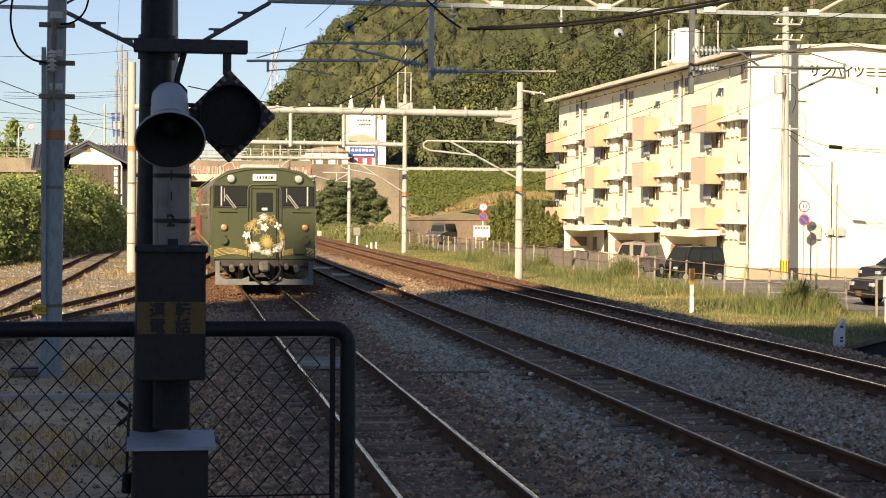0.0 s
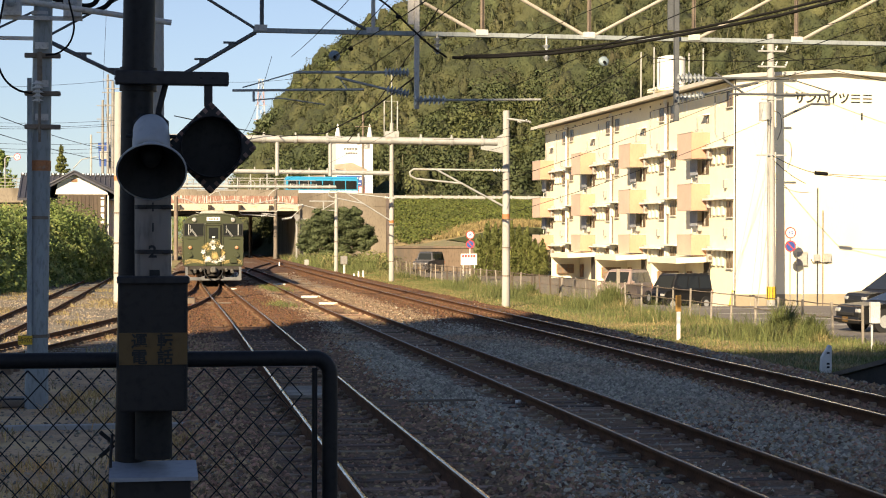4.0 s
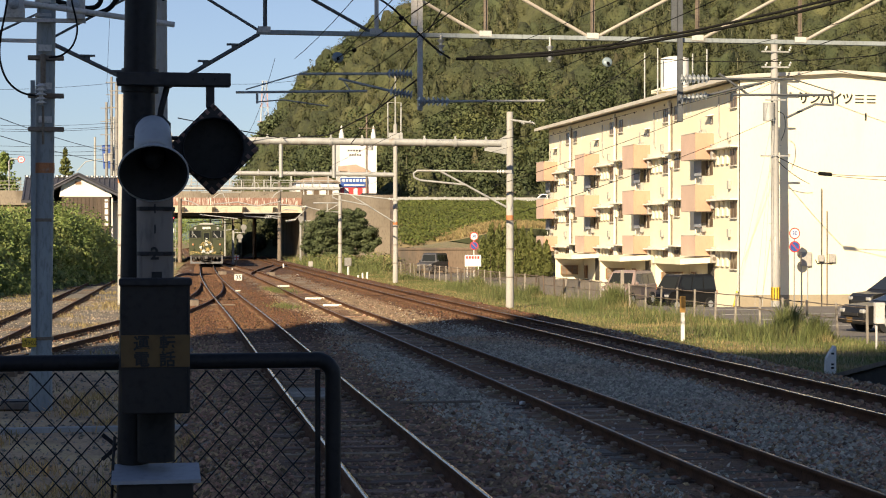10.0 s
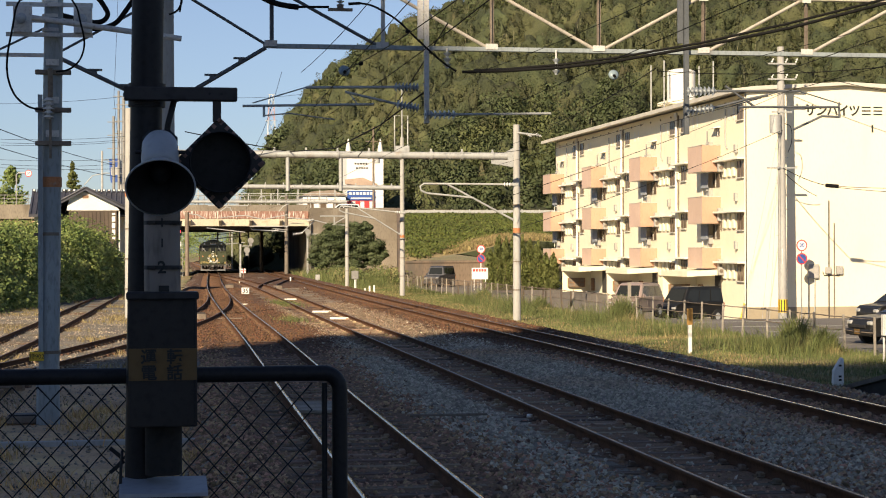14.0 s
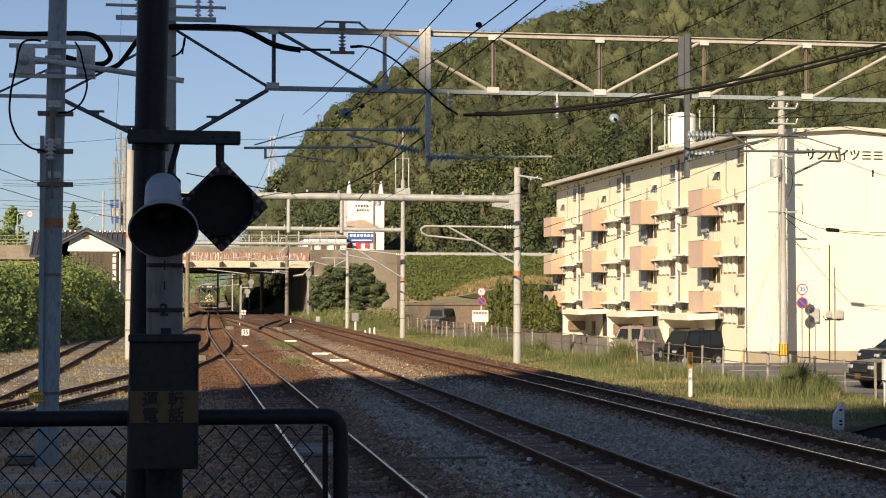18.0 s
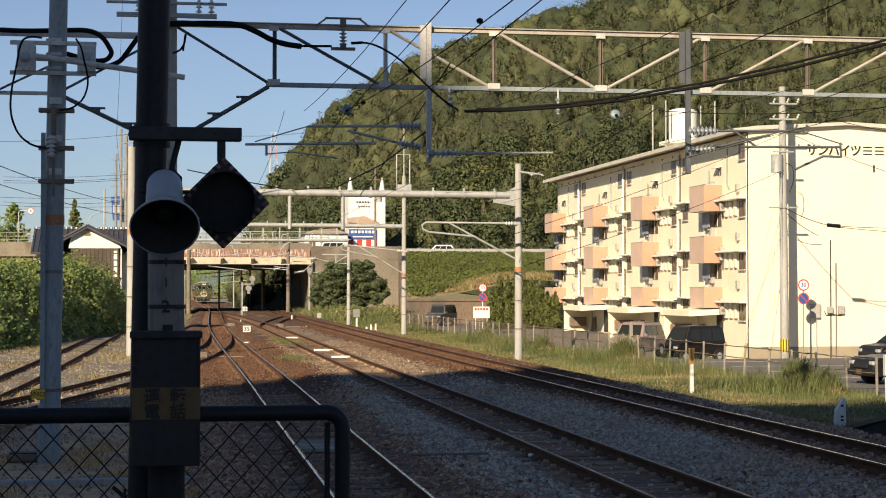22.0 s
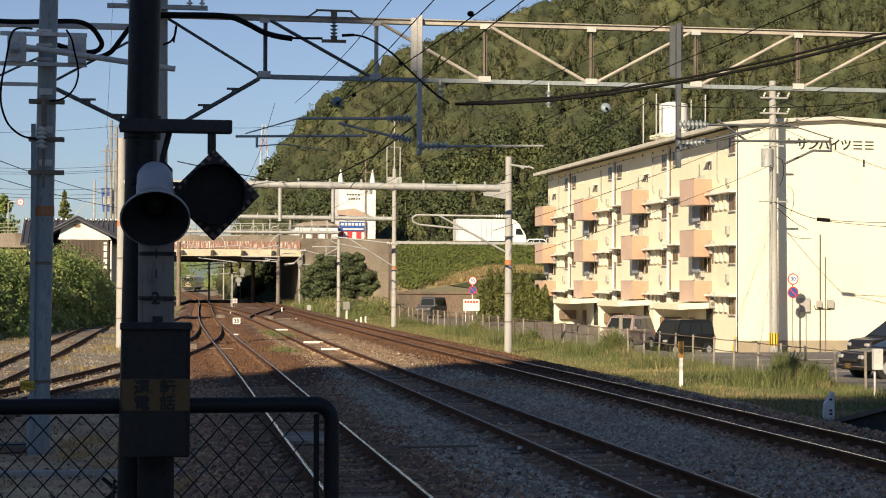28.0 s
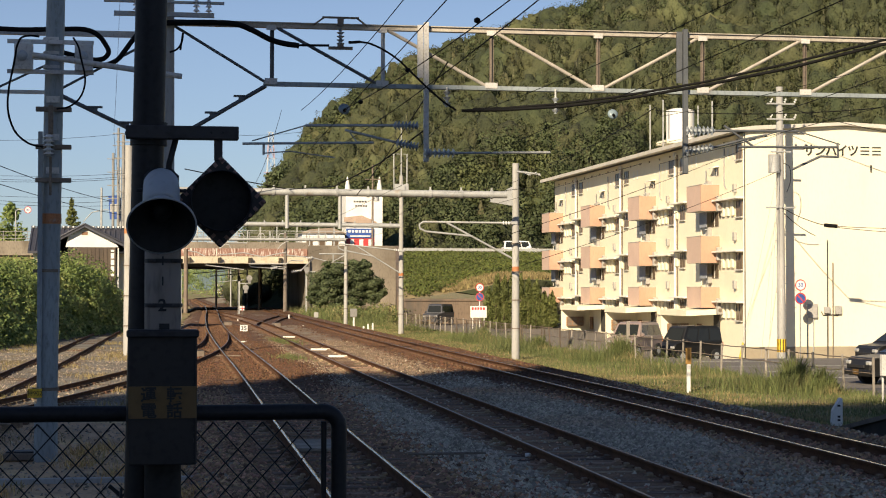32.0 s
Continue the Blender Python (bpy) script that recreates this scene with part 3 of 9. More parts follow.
def sheet(xs, ys, zf):
    X, Y = np.meshgrid(np.asarray(xs, float), np.asarray(ys, float))
    v = np.stack([X, Y, zf(X, Y)], 2).reshape(-1, 3)
    n, m = len(xs), len(ys)
    i = np.arange(n * m).reshape(m, n)
    f = np.stack([i[:-1, :-1], i[:-1, 1:], i[1:, 1:], i[1:, :-1]], 2).reshape(-1, 4)
    return v, f


def wob(x, y, k=1.0):
    return 0.5 * np.sin(x * 1.7 * k + 1.3 * np.sin(y * 0.9 * k)) + 0.3 * np.sin(y * 2.3 * k + x * 0.7) + 0.2 * np.sin(x * 5.1 * k + y * 3.7 * k)


v, f = sheet([-2500, -400, -120, -60, -30, -15, -8, 0, 8, 14, 18.9, 19.8, 25, 35, 60, 120, 400, 2500], [-600, -60, -20, 0, 20, 40, 60, 80, 110, 150, 200, 260, 400, 900, 4000], lambda X, Y: np.where((X > 19.5) & (Y > 25), np.where((X > 20) & (Y > 75) & (Y < 120), -1.78, -0.66), -0.40))
solo("ground", raw_mesh("ground", v, 4, f), "soil", "dry earth and grass ground around the tracks", "ground", "structure")


def bed_z(X, Y):
    lo, hi = T1(Y) - 2.3, T3(Y) + 2.1
    edge = np.minimum(X - lo, hi - X)
    d = np.minimum(np.abs(X - T1(Y)), np.where(Y < 150, np.abs(X - T2(Y)), 9))
    crib = np.clip((1.3 - d) / 0.35, 0, 1) * (1 - 0.35 * np.clip((np.abs(X - T1(Y)) - 1.5) / 0.3, 0, 1))
    crib3 = np.clip((1.15 - np.abs(X - T3(Y))) / 0.35, 0, 1)
    return -0.37 + 0.235 * np.clip(edge / 0.6, 0, 1) - 0.050 * crib - 0.035 * crib3 + 0.10 * np.exp(-(((X - T3(Y) - 1.3) / 0.36) ** 2)) + 0.015 * wob(X, Y, 1.4) * (1 - 0.6 * crib)


ys = np.concatenate([np.arange(-14, 60, 0.5), np.arange(60, 130, 1.2), np.arange(130, 300, 4), np.arange(300, 700, 10)])
us = np.linspace(0, 1, 91)
Yg, Ug = np.meshgrid(ys, us, indexing="ij")
Xg = (T1(Yg) - 2.3) + Ug * (T3(Yg) + 2.1 - (T1(Yg) - 2.3))
v = np.stack([Xg, Yg, bed_z(Xg, Yg)], 2).reshape(-1, 3)
i = np.arange(len(ys) * 91).reshape(len(ys), 91)
f = np.stack([i[:-1, :-1], i[:-1, 1:], i[1:, 1:], i[1:, :-1]], 2).reshape(-1, 4)
solo("ballast_bed", raw_mesh("ballast_bed", v, 4, f), "ballast", "grey crushed stone bed under three railway tracks", "ballast", "structure")


def rust_strip(fn, y0, y1, half, z):
    yy = np.arange(y0, y1, 1.0)
    w = half * (1 + 0.14 * np.sin(yy * 0.9) + 0.09 * np.sin(yy * 2.3 + 1))
    w = w * np.clip((yy - y0) / 6, 0.1, 1)
    xl, xr = fn(yy) - w, fn(yy) + w
    k = np.linspace(0, 1, 41)
    X = xl[:, None] + (xr - xl)[:, None] * k[None]
    Y = np.repeat(yy[:, None], 41, 1)
    i = np.arange(len(yy) * 41).reshape(-1, 41)
    f = np.stack([i[:-1, :-1], i[:-1, 1:], i[1:, 1:], i[1:, :-1]], 2).reshape(-1, 4)
    return raw_mesh("rust_dust", np.stack([X, Y, bed_z(X, Y) + z], 2).reshape(-1, 3), 4, f)


solo("grimy_ballast_strip", rust_strip(lambda y: (T1(y) + T3(y)) / 2, 50, 124, 3.5, 0.003), "sunlit_ballast", "grey-brown ballast, toned darker for the sunlit stretch", "ballast", "structure")
solo("grimy_ballast_strip", rust_strip(T1, -13, 46, 1.55, 0.006), "brown_ballast", "grimy brown ballast between the main line rails", "ballast", "structure")
solo("rusty_ballast_strip", rust_strip(T1, 40, 420, 2.1, 0.012), "rust_ballast", "rust-brown brake dust over track ballast", "ballast", "structure")
solo("grimy_ballast_strip", rust_strip(T3, -13, 46, 0.95, 0.007), "brown_ballast", "grimy brown ballast between the far track rails", "ballast", "structure")
solo("rusty_ballast_strip", rust_strip(T3, 38, 420, 1.6, 0.016), "rust_ballast", "rust-brown brake dust over track ballast", "ballast", "structure")
solo("rusty_ballast_strip", rust_strip(lambda y: (T1(y) + T3(y)) / 2, 118, 300, 3.4, 0.010), "rust_ballast", "rust-brown brake dust over track ballast", "ballast", "structure")
solo("grimy_ballast_strip", rust_strip(T2, -13, 60, 0.85, 0.008), "brown_ballast", "grimy brown ballast between the middle track rails", "ballast", "structure")
solo("rusty_ballast_strip", rust_strip(T2, 58, 200, 0.95, 0.020), "brown_ballast", "brown dust over track ballast", "ballast", "structure")
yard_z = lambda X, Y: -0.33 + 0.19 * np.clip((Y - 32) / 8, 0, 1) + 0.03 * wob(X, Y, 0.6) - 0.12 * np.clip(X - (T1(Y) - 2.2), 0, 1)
# shaded near end takes the lightened straw colour, the sunlit rest plain gravel
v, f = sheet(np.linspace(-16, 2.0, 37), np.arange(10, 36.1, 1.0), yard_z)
solo("yard_ground", raw_mesh("yard_ground", v, 4, f), "straw_soil_lifted", "earth strewn with dry straw and gravel, coloured paler to lift its shade", "ground", "structure")
v, f = sheet(np.linspace(-16, 2.0, 37), np.arange(36, 135, 1.5), yard_z)
solo("yard_ground", raw_mesh("yard_ground", v, 4, f), "yard", "pale gravel yard with dry weeds beside the tracks", "ground", "structure")

rg = np.random.default_rng(5)
yy = 14.5 + 70 * rg.random(165000) ** 2.0
xx = T1(yy) - 2.2 + rg.random(len(yy)) * (T3(yy) + 2.0 - T1(yy) + 2.2)
crib = (np.abs(xx - T1(yy)) < 1.15) | (np.abs(xx - T2(yy)) < 0.95)
keep = ~crib | (rg.random(len(yy)) < np.where(np.abs(xx - T1(yy)) < 1.15, 0.4, 0.13))
xx, yy = xx[keep], yy[keep]
# more dark brown stones towards the platform, its deeper shade put into colour
near_shade = 0.65 * np.clip((27 - yy) / 11, 0, 1)
grime = (np.abs(xx - T1(yy)) + 0.25 * rg.normal(size=len(xx)) < 1.5 + 0.4 * np.clip((yy - 35) / 20, 0, 1)) | (xx < T1(yy)) | ((np.abs(xx - T3(yy)) + 0.2 * rg.normal(size=len(xx)) < 1.0 + 0.5 * np.clip((yy - 30) / 20, 0, 1)))
grime |= (rg.random(len(xx)) < near_shade) | ((np.abs(xx - T2(yy)) < 0.8) & (rg.random(len(xx)) < 0.5)) | ((xx > T3(yy) + 0.9) & (rg.random(len(xx)) < 0.6))
# beyond the shade edge: darker rust-brown stones, toned down for the sun
rusty = grime & (yy + 2 * rg.normal(size=len(xx)) > 45)
grime &= ~rusty
# between the tracks there, the darker brown copy meant for sunlight
dusty = ~grime & ~rusty & (rg.random(len(xx)) < 0.95 * np.clip((yy - 44) / 10, 0, 1))
for sel, m, lb in ((rusty, "rust_stone", "rust-brown crushed stones along the running lines"), (~grime & ~dusty & ~rusty, "stone", "loose grey crushed stones of the track bed"), (dusty, "dusty_stone", "grey-brown crushed stones, toned darker for the sunlit stretch"), (grime, "brown_stone", "grimy brown crushed stones by the main line")):
    solo("ballast_stones", stones_mesh("ballast_stones", np.stack([xx[sel], yy[sel], bed_z(xx[sel], yy[sel]) - 0.004], 1), 0.036, 6), m, lb, "gravel", "stuff")
yy = 50 + 75 * rg.random(14000) ** 1.3
tr = np.where(rg.random(len(yy)) < 0.5, T1(yy), T3(yy))
xx = tr + rg.normal(size=len(yy)) * 0.9
solo("rusty_stones", stones_mesh("rusty_stones", np.stack([xx, yy, bed_z(xx, yy) + 0.01], 1), 0.045, 7), "rust_stone", "loose rust-brown crushed stones between the rails", "gravel", "stuff")
yy = 15 + 60 * rg.random(22000) ** 1.5
xx = -9 + 10 * rg.random(len(yy))
solo("yard_stones", stones_mesh("yard_stones", np.stack([xx, yy, -0.33 + 0.19 * np.clip((yy - 32) / 8, 0, 1) + 0.03 * wob(xx, yy, 0.6)], 1), 0.025, 8), "yard_stone", "loose pale stones on the yard ground", "gravel", "stuff")

RAIL_PROFILE = [(-0.033, -0.002), (-0.033, -0.036), (-0.009, -0.048), (-0.009, -0.125), (-0.062, -0.142), (-0.062, -0.153), (0.062, -0.153), (0.062, -0.142), (0.009, -0.125), (0.009, -0.048), (0.033, -0.036), (0.033, -0.002)]


def swept(fn, off, ys, prof, name):
    ys = np.asarray(ys, float)
    x = fn(ys)
    dx = np.gradient(x, ys)
    nrm = np.stack([np.ones_like(dx), -dx], 1) / np.sqrt(1 + dx**2)[:, None]
    k = len(prof)
    pr = np.array(prof)
    cx = x + nrm[:, 0] * off
    cy = ys + nrm[:, 1] * off
    v = np.stack([cx[:, None] + nrm[:, :1] * pr[None, :, 0], cy[:, None] + nrm[:, 1:] * pr[None, :, 0], np.repeat(pr[None, :, 1], len(ys), 0)], 2).reshape(-1, 3)
    i = np.arange(len(ys) * k).reshape(-1, k)
    j = np.roll(i, -1, 1)
    f = np.stack([i[:-1], j[:-1], j[1:], i[1:]], 2).reshape(-1, 4)
    return raw_mesh(name, v, 4, f)


def sleeper_mesh():
    m = MB().box((0, 0, -0.235), (2.05, 0.21, 0.15), None, 0.012)
    for s in (-1, 1):
        m.box((s * 0.553, 0, -0.155), (0.34, 0.19, 0.022), None, 0.004)
        for q in (-1, 1):
            m.box((s * 0.553 + q * 0.098, 0.0, -0.128), (0.075, 0.13, 0.05), None, 0.012)
    return m.mesh("sleeper")


SLEEPER = sleeper_mesh()
SLEEPER.materials.append(M["sleeper"])
SLEEPER_GREY = SLEEPER.copy()
SLEEPER_GREY.materials.clear()
SLEEPER_GREY.materials.append(M["sleeper_grey"])
SLEEPER_RUST = SLEEPER.copy()
SLEEPER_RUST.materials.clear()
SLEEPER_RUST.materials.append(M["sleeper_rust"])


def railway(label, fn, y0, y1, near, head, step=0.62, sunk=0.0, rust=43, size=1.0, wood=SLEEPER):
    t = thing("railway_track", label, "railway track", group="railway tracks")
    ys = np.concatenate([np.arange(y0, min(y1, 140), 1.5), np.arange(max(y0, 140), y1, 4.0)]) if y1 > 140 else np.arange(y0, y1, 1.5)
    for s in (-1, 1):
        r = part("rail", swept(fn, s * 0.555, ys, [(x * size, z * size) for x, z in RAIL_PROFILE], "rail"), "rail_side", t)
        part("rail_head", swept(fn, s * 0.555, ys, [(-0.022 * size, 0.0), (0.022 * size, 0.0), (0.022 * size, -0.004), (-0.022 * size, -0.004)], "rail_head"), head, r, "worn running surface of the rail")
    rest = []
    rr = random.Random(len(label))
    for y in np.arange(y0 + 0.3, y1 - 0.3, step):
        d = (float(fn(y + 0.5)) - float(fn(y - 0.5)))
        a = -math.atan(d) + rr.uniform(-0.02, 0.02)
        x = float(fn(y))
        if near[0] <= y <= near[1]:
            ob = part("sleeper", SLEEPER_RUST if y > rust else wood, "sleeper", t)
            ob.matrix_basis = Matrix.Translation((x + rr.uniform(-0.03, 0.03), y, rr.uniform(-0.012, 0.004) - sunk)) @ Matrix.Rotation(a, 4, "Z")
        else:
            rest.append((x, y, a))
    if rest:
        b = np.array([[1, 1, 1], [-1, 1, 1], [-1, -1, 1], [1, -1, 1], [1, 1, -1], [-1, 1, -1], [-1, -1, -1], [1, -1, -1]]) * np.array([1.02, 0.105, 0.07])
        q = np.array([[0, 1, 2, 3], [0, 4, 5, 1], [1, 5, 6, 2], [2, 6, 7, 3], [3, 7, 4, 0]])
        vs, fs = [], []
        for k, (x, y, a) in enumerate(rest):
            c, s = math.cos(a), math.sin(a)
            vs.append(np.stack([b[:, 0] * c - b[:, 1] * s + x, b[:, 0] * s + b[:, 1] * c + y, b[:, 2] - 0.225], 1))
            fs.append(q + 8 * k)
        tagged(part("sleeper_row", raw_mesh("sleeper_row", np.concatenate(vs), 4, np.concatenate(fs)), "sleeper_far", t, "rows of distant weathered sleepers"), kind="stuff")
    return t


railway("polished main line track on wooden sleepers, curving away", T1, -13, 690, (15, 120), "rail_top")
railway("dull middle track on half-buried wooden sleepers", T2, -13, 198, (16, 110), "rail_semi", sunk=-0.012, rust=75, wood=SLEEPER_GREY)
railway("polished far track on wooden sleepers beside the grass", T3, -13, 690, (18, 110), "rail_top")
railway("rusty siding on old sleepers among weeds", TA, 22, 150, (30, 80), "rail_dull", sunk=-0.015, size=0.72)
railway("rusty diverging siding joining the main line by a turnout", TB, 24, 99, (30, 75), "rail_dull", sunk=-0.015, size=0.72)
railway("rusty crossover between two tracks near the bridge", TX, 113, 165, (0, 0), "rail_dull")

# ---- platform and unseen shade blocks behind ----
solo("platform", MB().span(-6, 1.05, -39, 5.62, -0.39, 0.92, 0.02), "concrete", "concrete platform end under the camera", "platform", "structure")
# blocks added out of view; heights set where their shadow ends on the tracks
st = thing("shade_blocks", "tall plain unseen blocks behind the platform that cast the foreground shade", "building", kind="structure")
for x0, x1, h in ((-88.0, -66.25, 58.69), (-66.25, -64.43, 68.89), (-64.43, -62.94, 64.99), (-62.94, -59.0, 69.49), (-45.66, -14.0, 61.4)):
    part("block", MB().span(x0, x1, -80, -62.02, -0.4, h), "shade_block", st)
part("sloped_block", MB().prism([(-59.0, -0.4), (-59.0, 69.49), (-53.2, 63.7), (-50.8, 61.4), (-45.68, 61.4), (-45.68, -0.4)], -80, -62.02, "y"), "shade_block", st, "unseen block whose slope sets the shade edge along the far track")
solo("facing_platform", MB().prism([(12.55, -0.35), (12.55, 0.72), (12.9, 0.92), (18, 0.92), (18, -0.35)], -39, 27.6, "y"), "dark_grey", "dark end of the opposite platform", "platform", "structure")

pr = thing("platform_ramp", "dark sloping end of the opposite platform beside the verge", "ramp", kind="structure")
part("ramp", MB().prism([(27.61, -0.42), (27.61, 0.58), (29.9, 0.12), (32.9, -0.42)], 13.3, 17.6, "x"), "under", pr)
part("coping", MB().prism([(27.61, 0.585), (27.61, 0.67), (29.9, 0.21), (33.3, -0.40), (32.92, -0.415), (29.9, 0.125)], 13.22, 17.7, "x"), "ramp_top", pr, "weathered concrete coping")
sb = thing("lineside_box", "small blue-grey box on a thin post", "box", (17.75, 41.0, -0.4))
part("post", MB().cyl((0, 0, 0), (0, 0, 0.8), 0.03, n=8), "galv_blue", sb)
part("case", MB().box((0.05, -0.05, 0.92), (0.24, 0.14, 0.52), None, 0.01), "galv_blue", sb)


M["foot_leaf"] = mat("dark_forest_leaves", (0.085, 0.108, 0.04), (0.05, 0.068, 0.025), 0.75, scale=0.3, fine=1.5, bump=0, island=0.16, stain=(0.12, 0.135, 0.045), stain_scale=0.14, stain_at=0.55, trans=0.2)


# ---- bridge, embankment, hill ----
BY = 195.0
br = thing("road_bridge", "old road bridge over the tracks with rust-stained red panels", "bridge")
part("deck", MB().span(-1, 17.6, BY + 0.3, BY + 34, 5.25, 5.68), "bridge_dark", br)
part("edge_beam", MB().span(-1, 17.7, BY, BY + 0.32, 5.08, 5.86, 0.02), "bridge_cream", br, "pale weathered edge beam")
for k in range(6):
    x = 1.5 + k * 3.3 - 0.3
    part("bracket", MB().prism([(BY - 0.85, 5.78), (BY - 0.85, 5.68), (BY - 0.004, 5.12), (BY - 0.004, 5.84)], x, x + 0.28, "x"), "bridge_cream", br)
for k in range(12):
    x0 = -1 + k * 1.55
    part("panel", MB().span(x0 + 0.01, x0 + 1.54, BY - 0.06, BY + 0.1, 5.9, 6.72, 0.01), "bridge_red", br)
part("parapet", MB().span(-40, 17.7, BY + 0.12, BY + 0.4, 5.87, 7.42, 0.02), "concrete", br, "stained concrete parapet")
for k in range(12):
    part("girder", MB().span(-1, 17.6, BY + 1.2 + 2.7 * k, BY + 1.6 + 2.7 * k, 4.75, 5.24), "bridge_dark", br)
part("abutment", MB().span(17.7, 27.5, BY - 2.0, BY + 14, -0.4, 7.05, 0.03).span(17.7, 19, BY + 14, BY + 34, -0.4, 5.6), "concrete", br, "tall stained concrete abutment")
for zz in (1.6, 3.6, 5.6):
    part("form_joint", MB().span(17.75, 27.45, BY - 2.03, BY - 1.99, zz, zz + 0.05), "concrete", br)
part("pier_wall", MB().span(-8, 1.6, BY + 0.4, BY + 34, -0.4, 5.2), "concrete", br)
rail_h = thing("bridge_railing", "pale galvanised railings along the bridge edge", "railing")
for k in range(40):
    x = -30 + k * 1.25
    part("post", MB().span(x, x + 0.07, BY + 0.2, BY + 0.27, 7.4, 8.5), "rail_grey", rail_h)
for z in (7.65, 8.0, 8.4):
    part("bar", MB().span(-30, 19.6, BY + 0.19, BY + 0.25, z, z + 0.06), "rail_grey", rail_h)

far_rail = thing("bridge_fence", "tall grey steel frames along the far bridge edge", "fence")
for k in range(22):
    x = -2 + k * 1.15 + 0.3 * math.sin(5 * k)
    part("post", MB().span(x, x + 0.14, BY + 13.2, BY + 13.3, 6.0, 9.3 + 0.5 * math.sin(3.1 * k)), "galv", far_rail)
for z in (7.3, 8.2, 9.05):
    part("bar", MB().span(-2.4, 23.6, BY + 13.18, BY + 13.24, z, z + 0.07), "galv", far_rail)
for k in range(7):
    x = 1.0 + 2.4 * k
    part("hoop", MB().tube([(x, BY + 12.9, 6.0), (x, BY + 12.9, 8.5), (x + 0.15, BY + 12.9, 8.75), (x + 0.6, BY + 12.9, 8.75), (x + 0.75, BY + 12.9, 8.5), (x + 0.75, BY + 12.9, 6.0)], 0.05, 6), "galv", far_rail)

# road on its embankment
road = solo("road", MB().span(-460, 520, BY + 0.45, BY + 13.9, 5.7, 6.02), "asphalt", "asphalt road crossing the tracks on a bank", "road", "structure")
solo("road_bank", MB().prism([(BY + 0.41, -0.4), (BY + 0.41, 5.69), (BY + 13.9, 5.69), (BY + 30, -0.4)], -460, -8.1, "x"), "soil", "earth bank carrying the road", "bank", "structure")


def bank_z(X, Y):
    top = 5.95 + 0 * X
    low = 1.25 + 1.9 * np.exp(-((X - 34) / 8.0) ** 2)
    t = np.clip((Y - 152) / (BY - 3.0 - 152), 0, 1)
    return low + (top - low) * t**0.85 + 0.08 * wob(X, Y, 0.5)


def bank_left_edge(Y):
    return 21.9 + (Y - 152) * 0.137


yb_ = np.linspace(152, BY + 0.4, 30)
ub_ = np.linspace(0, 1, 90) ** 1.6
Yb, Ub = np.meshgrid(yb_, ub_, indexing="ij")
Xb = bank_left_edge(Yb) + Ub * (140 - bank_left_edge(Yb))
i = np.arange(30 * 90).reshape(30, 90)
f = np.stack([i[:-1, :-1], i[:-1, 1:], i[1:, 1:], i[1:, :-1]], 2).reshape(-1, 4)
solo("grass_bank", raw_mesh("grass_bank", np.stack([Xb, Yb, bank_z(Xb, Yb)], 2).reshape(-1, 3), 4, f), "soil", "sloping bank of the road covered by hedge plants", "bank", "structure")
solo("retaining_wall", MB().span(21.9, 60, 151.0, 152.2, -0.64, 1.35, 0.03).span(21.9, 60, 150.9, 152.3, 1.3, 1.5, 0.02), "wall_brown", "long dark-stained concrete retaining wall", "wall", "structure")
solo("wing_wall", MB().add([(21.5, 152.0, -0.64), (21.95, 152.0, -0.64), (21.95, 152.0, 1.6), (21.5, 152.0, 1.6), (27.1, BY - 2.02, -0.64), (27.55, BY - 2.02, -0.64), (27.55, BY - 2.02, 7.0), (27.1, BY - 2.02, 7.0)], [(0, 1, 2, 3), (5, 4, 7, 6), (1, 5, 6, 2), (4, 0, 3, 7), (3, 2, 6, 7), (4, 5, 1, 0)]), "wall_brown", "stepped concrete wing wall between bank and bridge", "wall", "structure")
rg = np.random.default_rng(9)
n = 6600
X = 22 + 41 * rg.random(n)
Y = 152.4 + 41 * rg.random(n)
bare = (((X - 32.0) / 6.3) ** 2 + ((Y - 151) / 6.5) ** 2 < 1) | (X < bank_left_edge(Y) + 0.5)
c = np.stack([X, Y, bank_z(X, Y) + 0.25], 1)
solo("bank_hedge", leaf_mesh("bank_hedge", c[~bare], np.tile([0.75, 0.9, 0.34], ((~bare).sum(), 1)), 28, 0.10, 10, 0.5, 0.6, 0, 0.6), "hedge", "dense low yellow-green hedge covering the bank", "hedge", "stuff")
X, Y = 25.5 + 13 * rg.random(9000), 152.4 + 5.5 * rg.random(9000)
solo("bank_dry_grass", blade_mesh("bank_dry_grass", np.stack([X, Y, bank_z(X, Y)], 1), 0.35, 0.04, 11), "straw", "dry straw-coloured grass on the bank", "grass", "stuff")
rl = thing("road_guardrail", "low pale guard rail with posts along the road", "guard rail")
for k in range(46):
    x = 27.6 + 2.0 * k
    part("post", MB().span(x, x + 0.12, BY + 0.42, BY + 0.54, 6.0, 6.95), "galv", rl)
part("beam", MB().span(27.5, 119, BY + 0.36, BY + 0.42, 6.55, 6.85, 0.02), "galv", rl)
solo("road_far_wall", MB().span(24, 150, BY + 13.6, BY + 13.9, 6.02, 7.2, 0.02), "concrete", "low concrete wall on the far side of the road", "wall", "structure")


def hill_top(X):
    return np.interp(X, [-60, 14.5, 17, 19, 22, 26, 30, 34, 40, 47, 57, 66, 75, 100, 140, 220, 400], [-2, -2, 9, 14, 19, 25, 30, 33.3, 37.3, 41, 45.3, 48, 50, 59, 73, 89, 89])


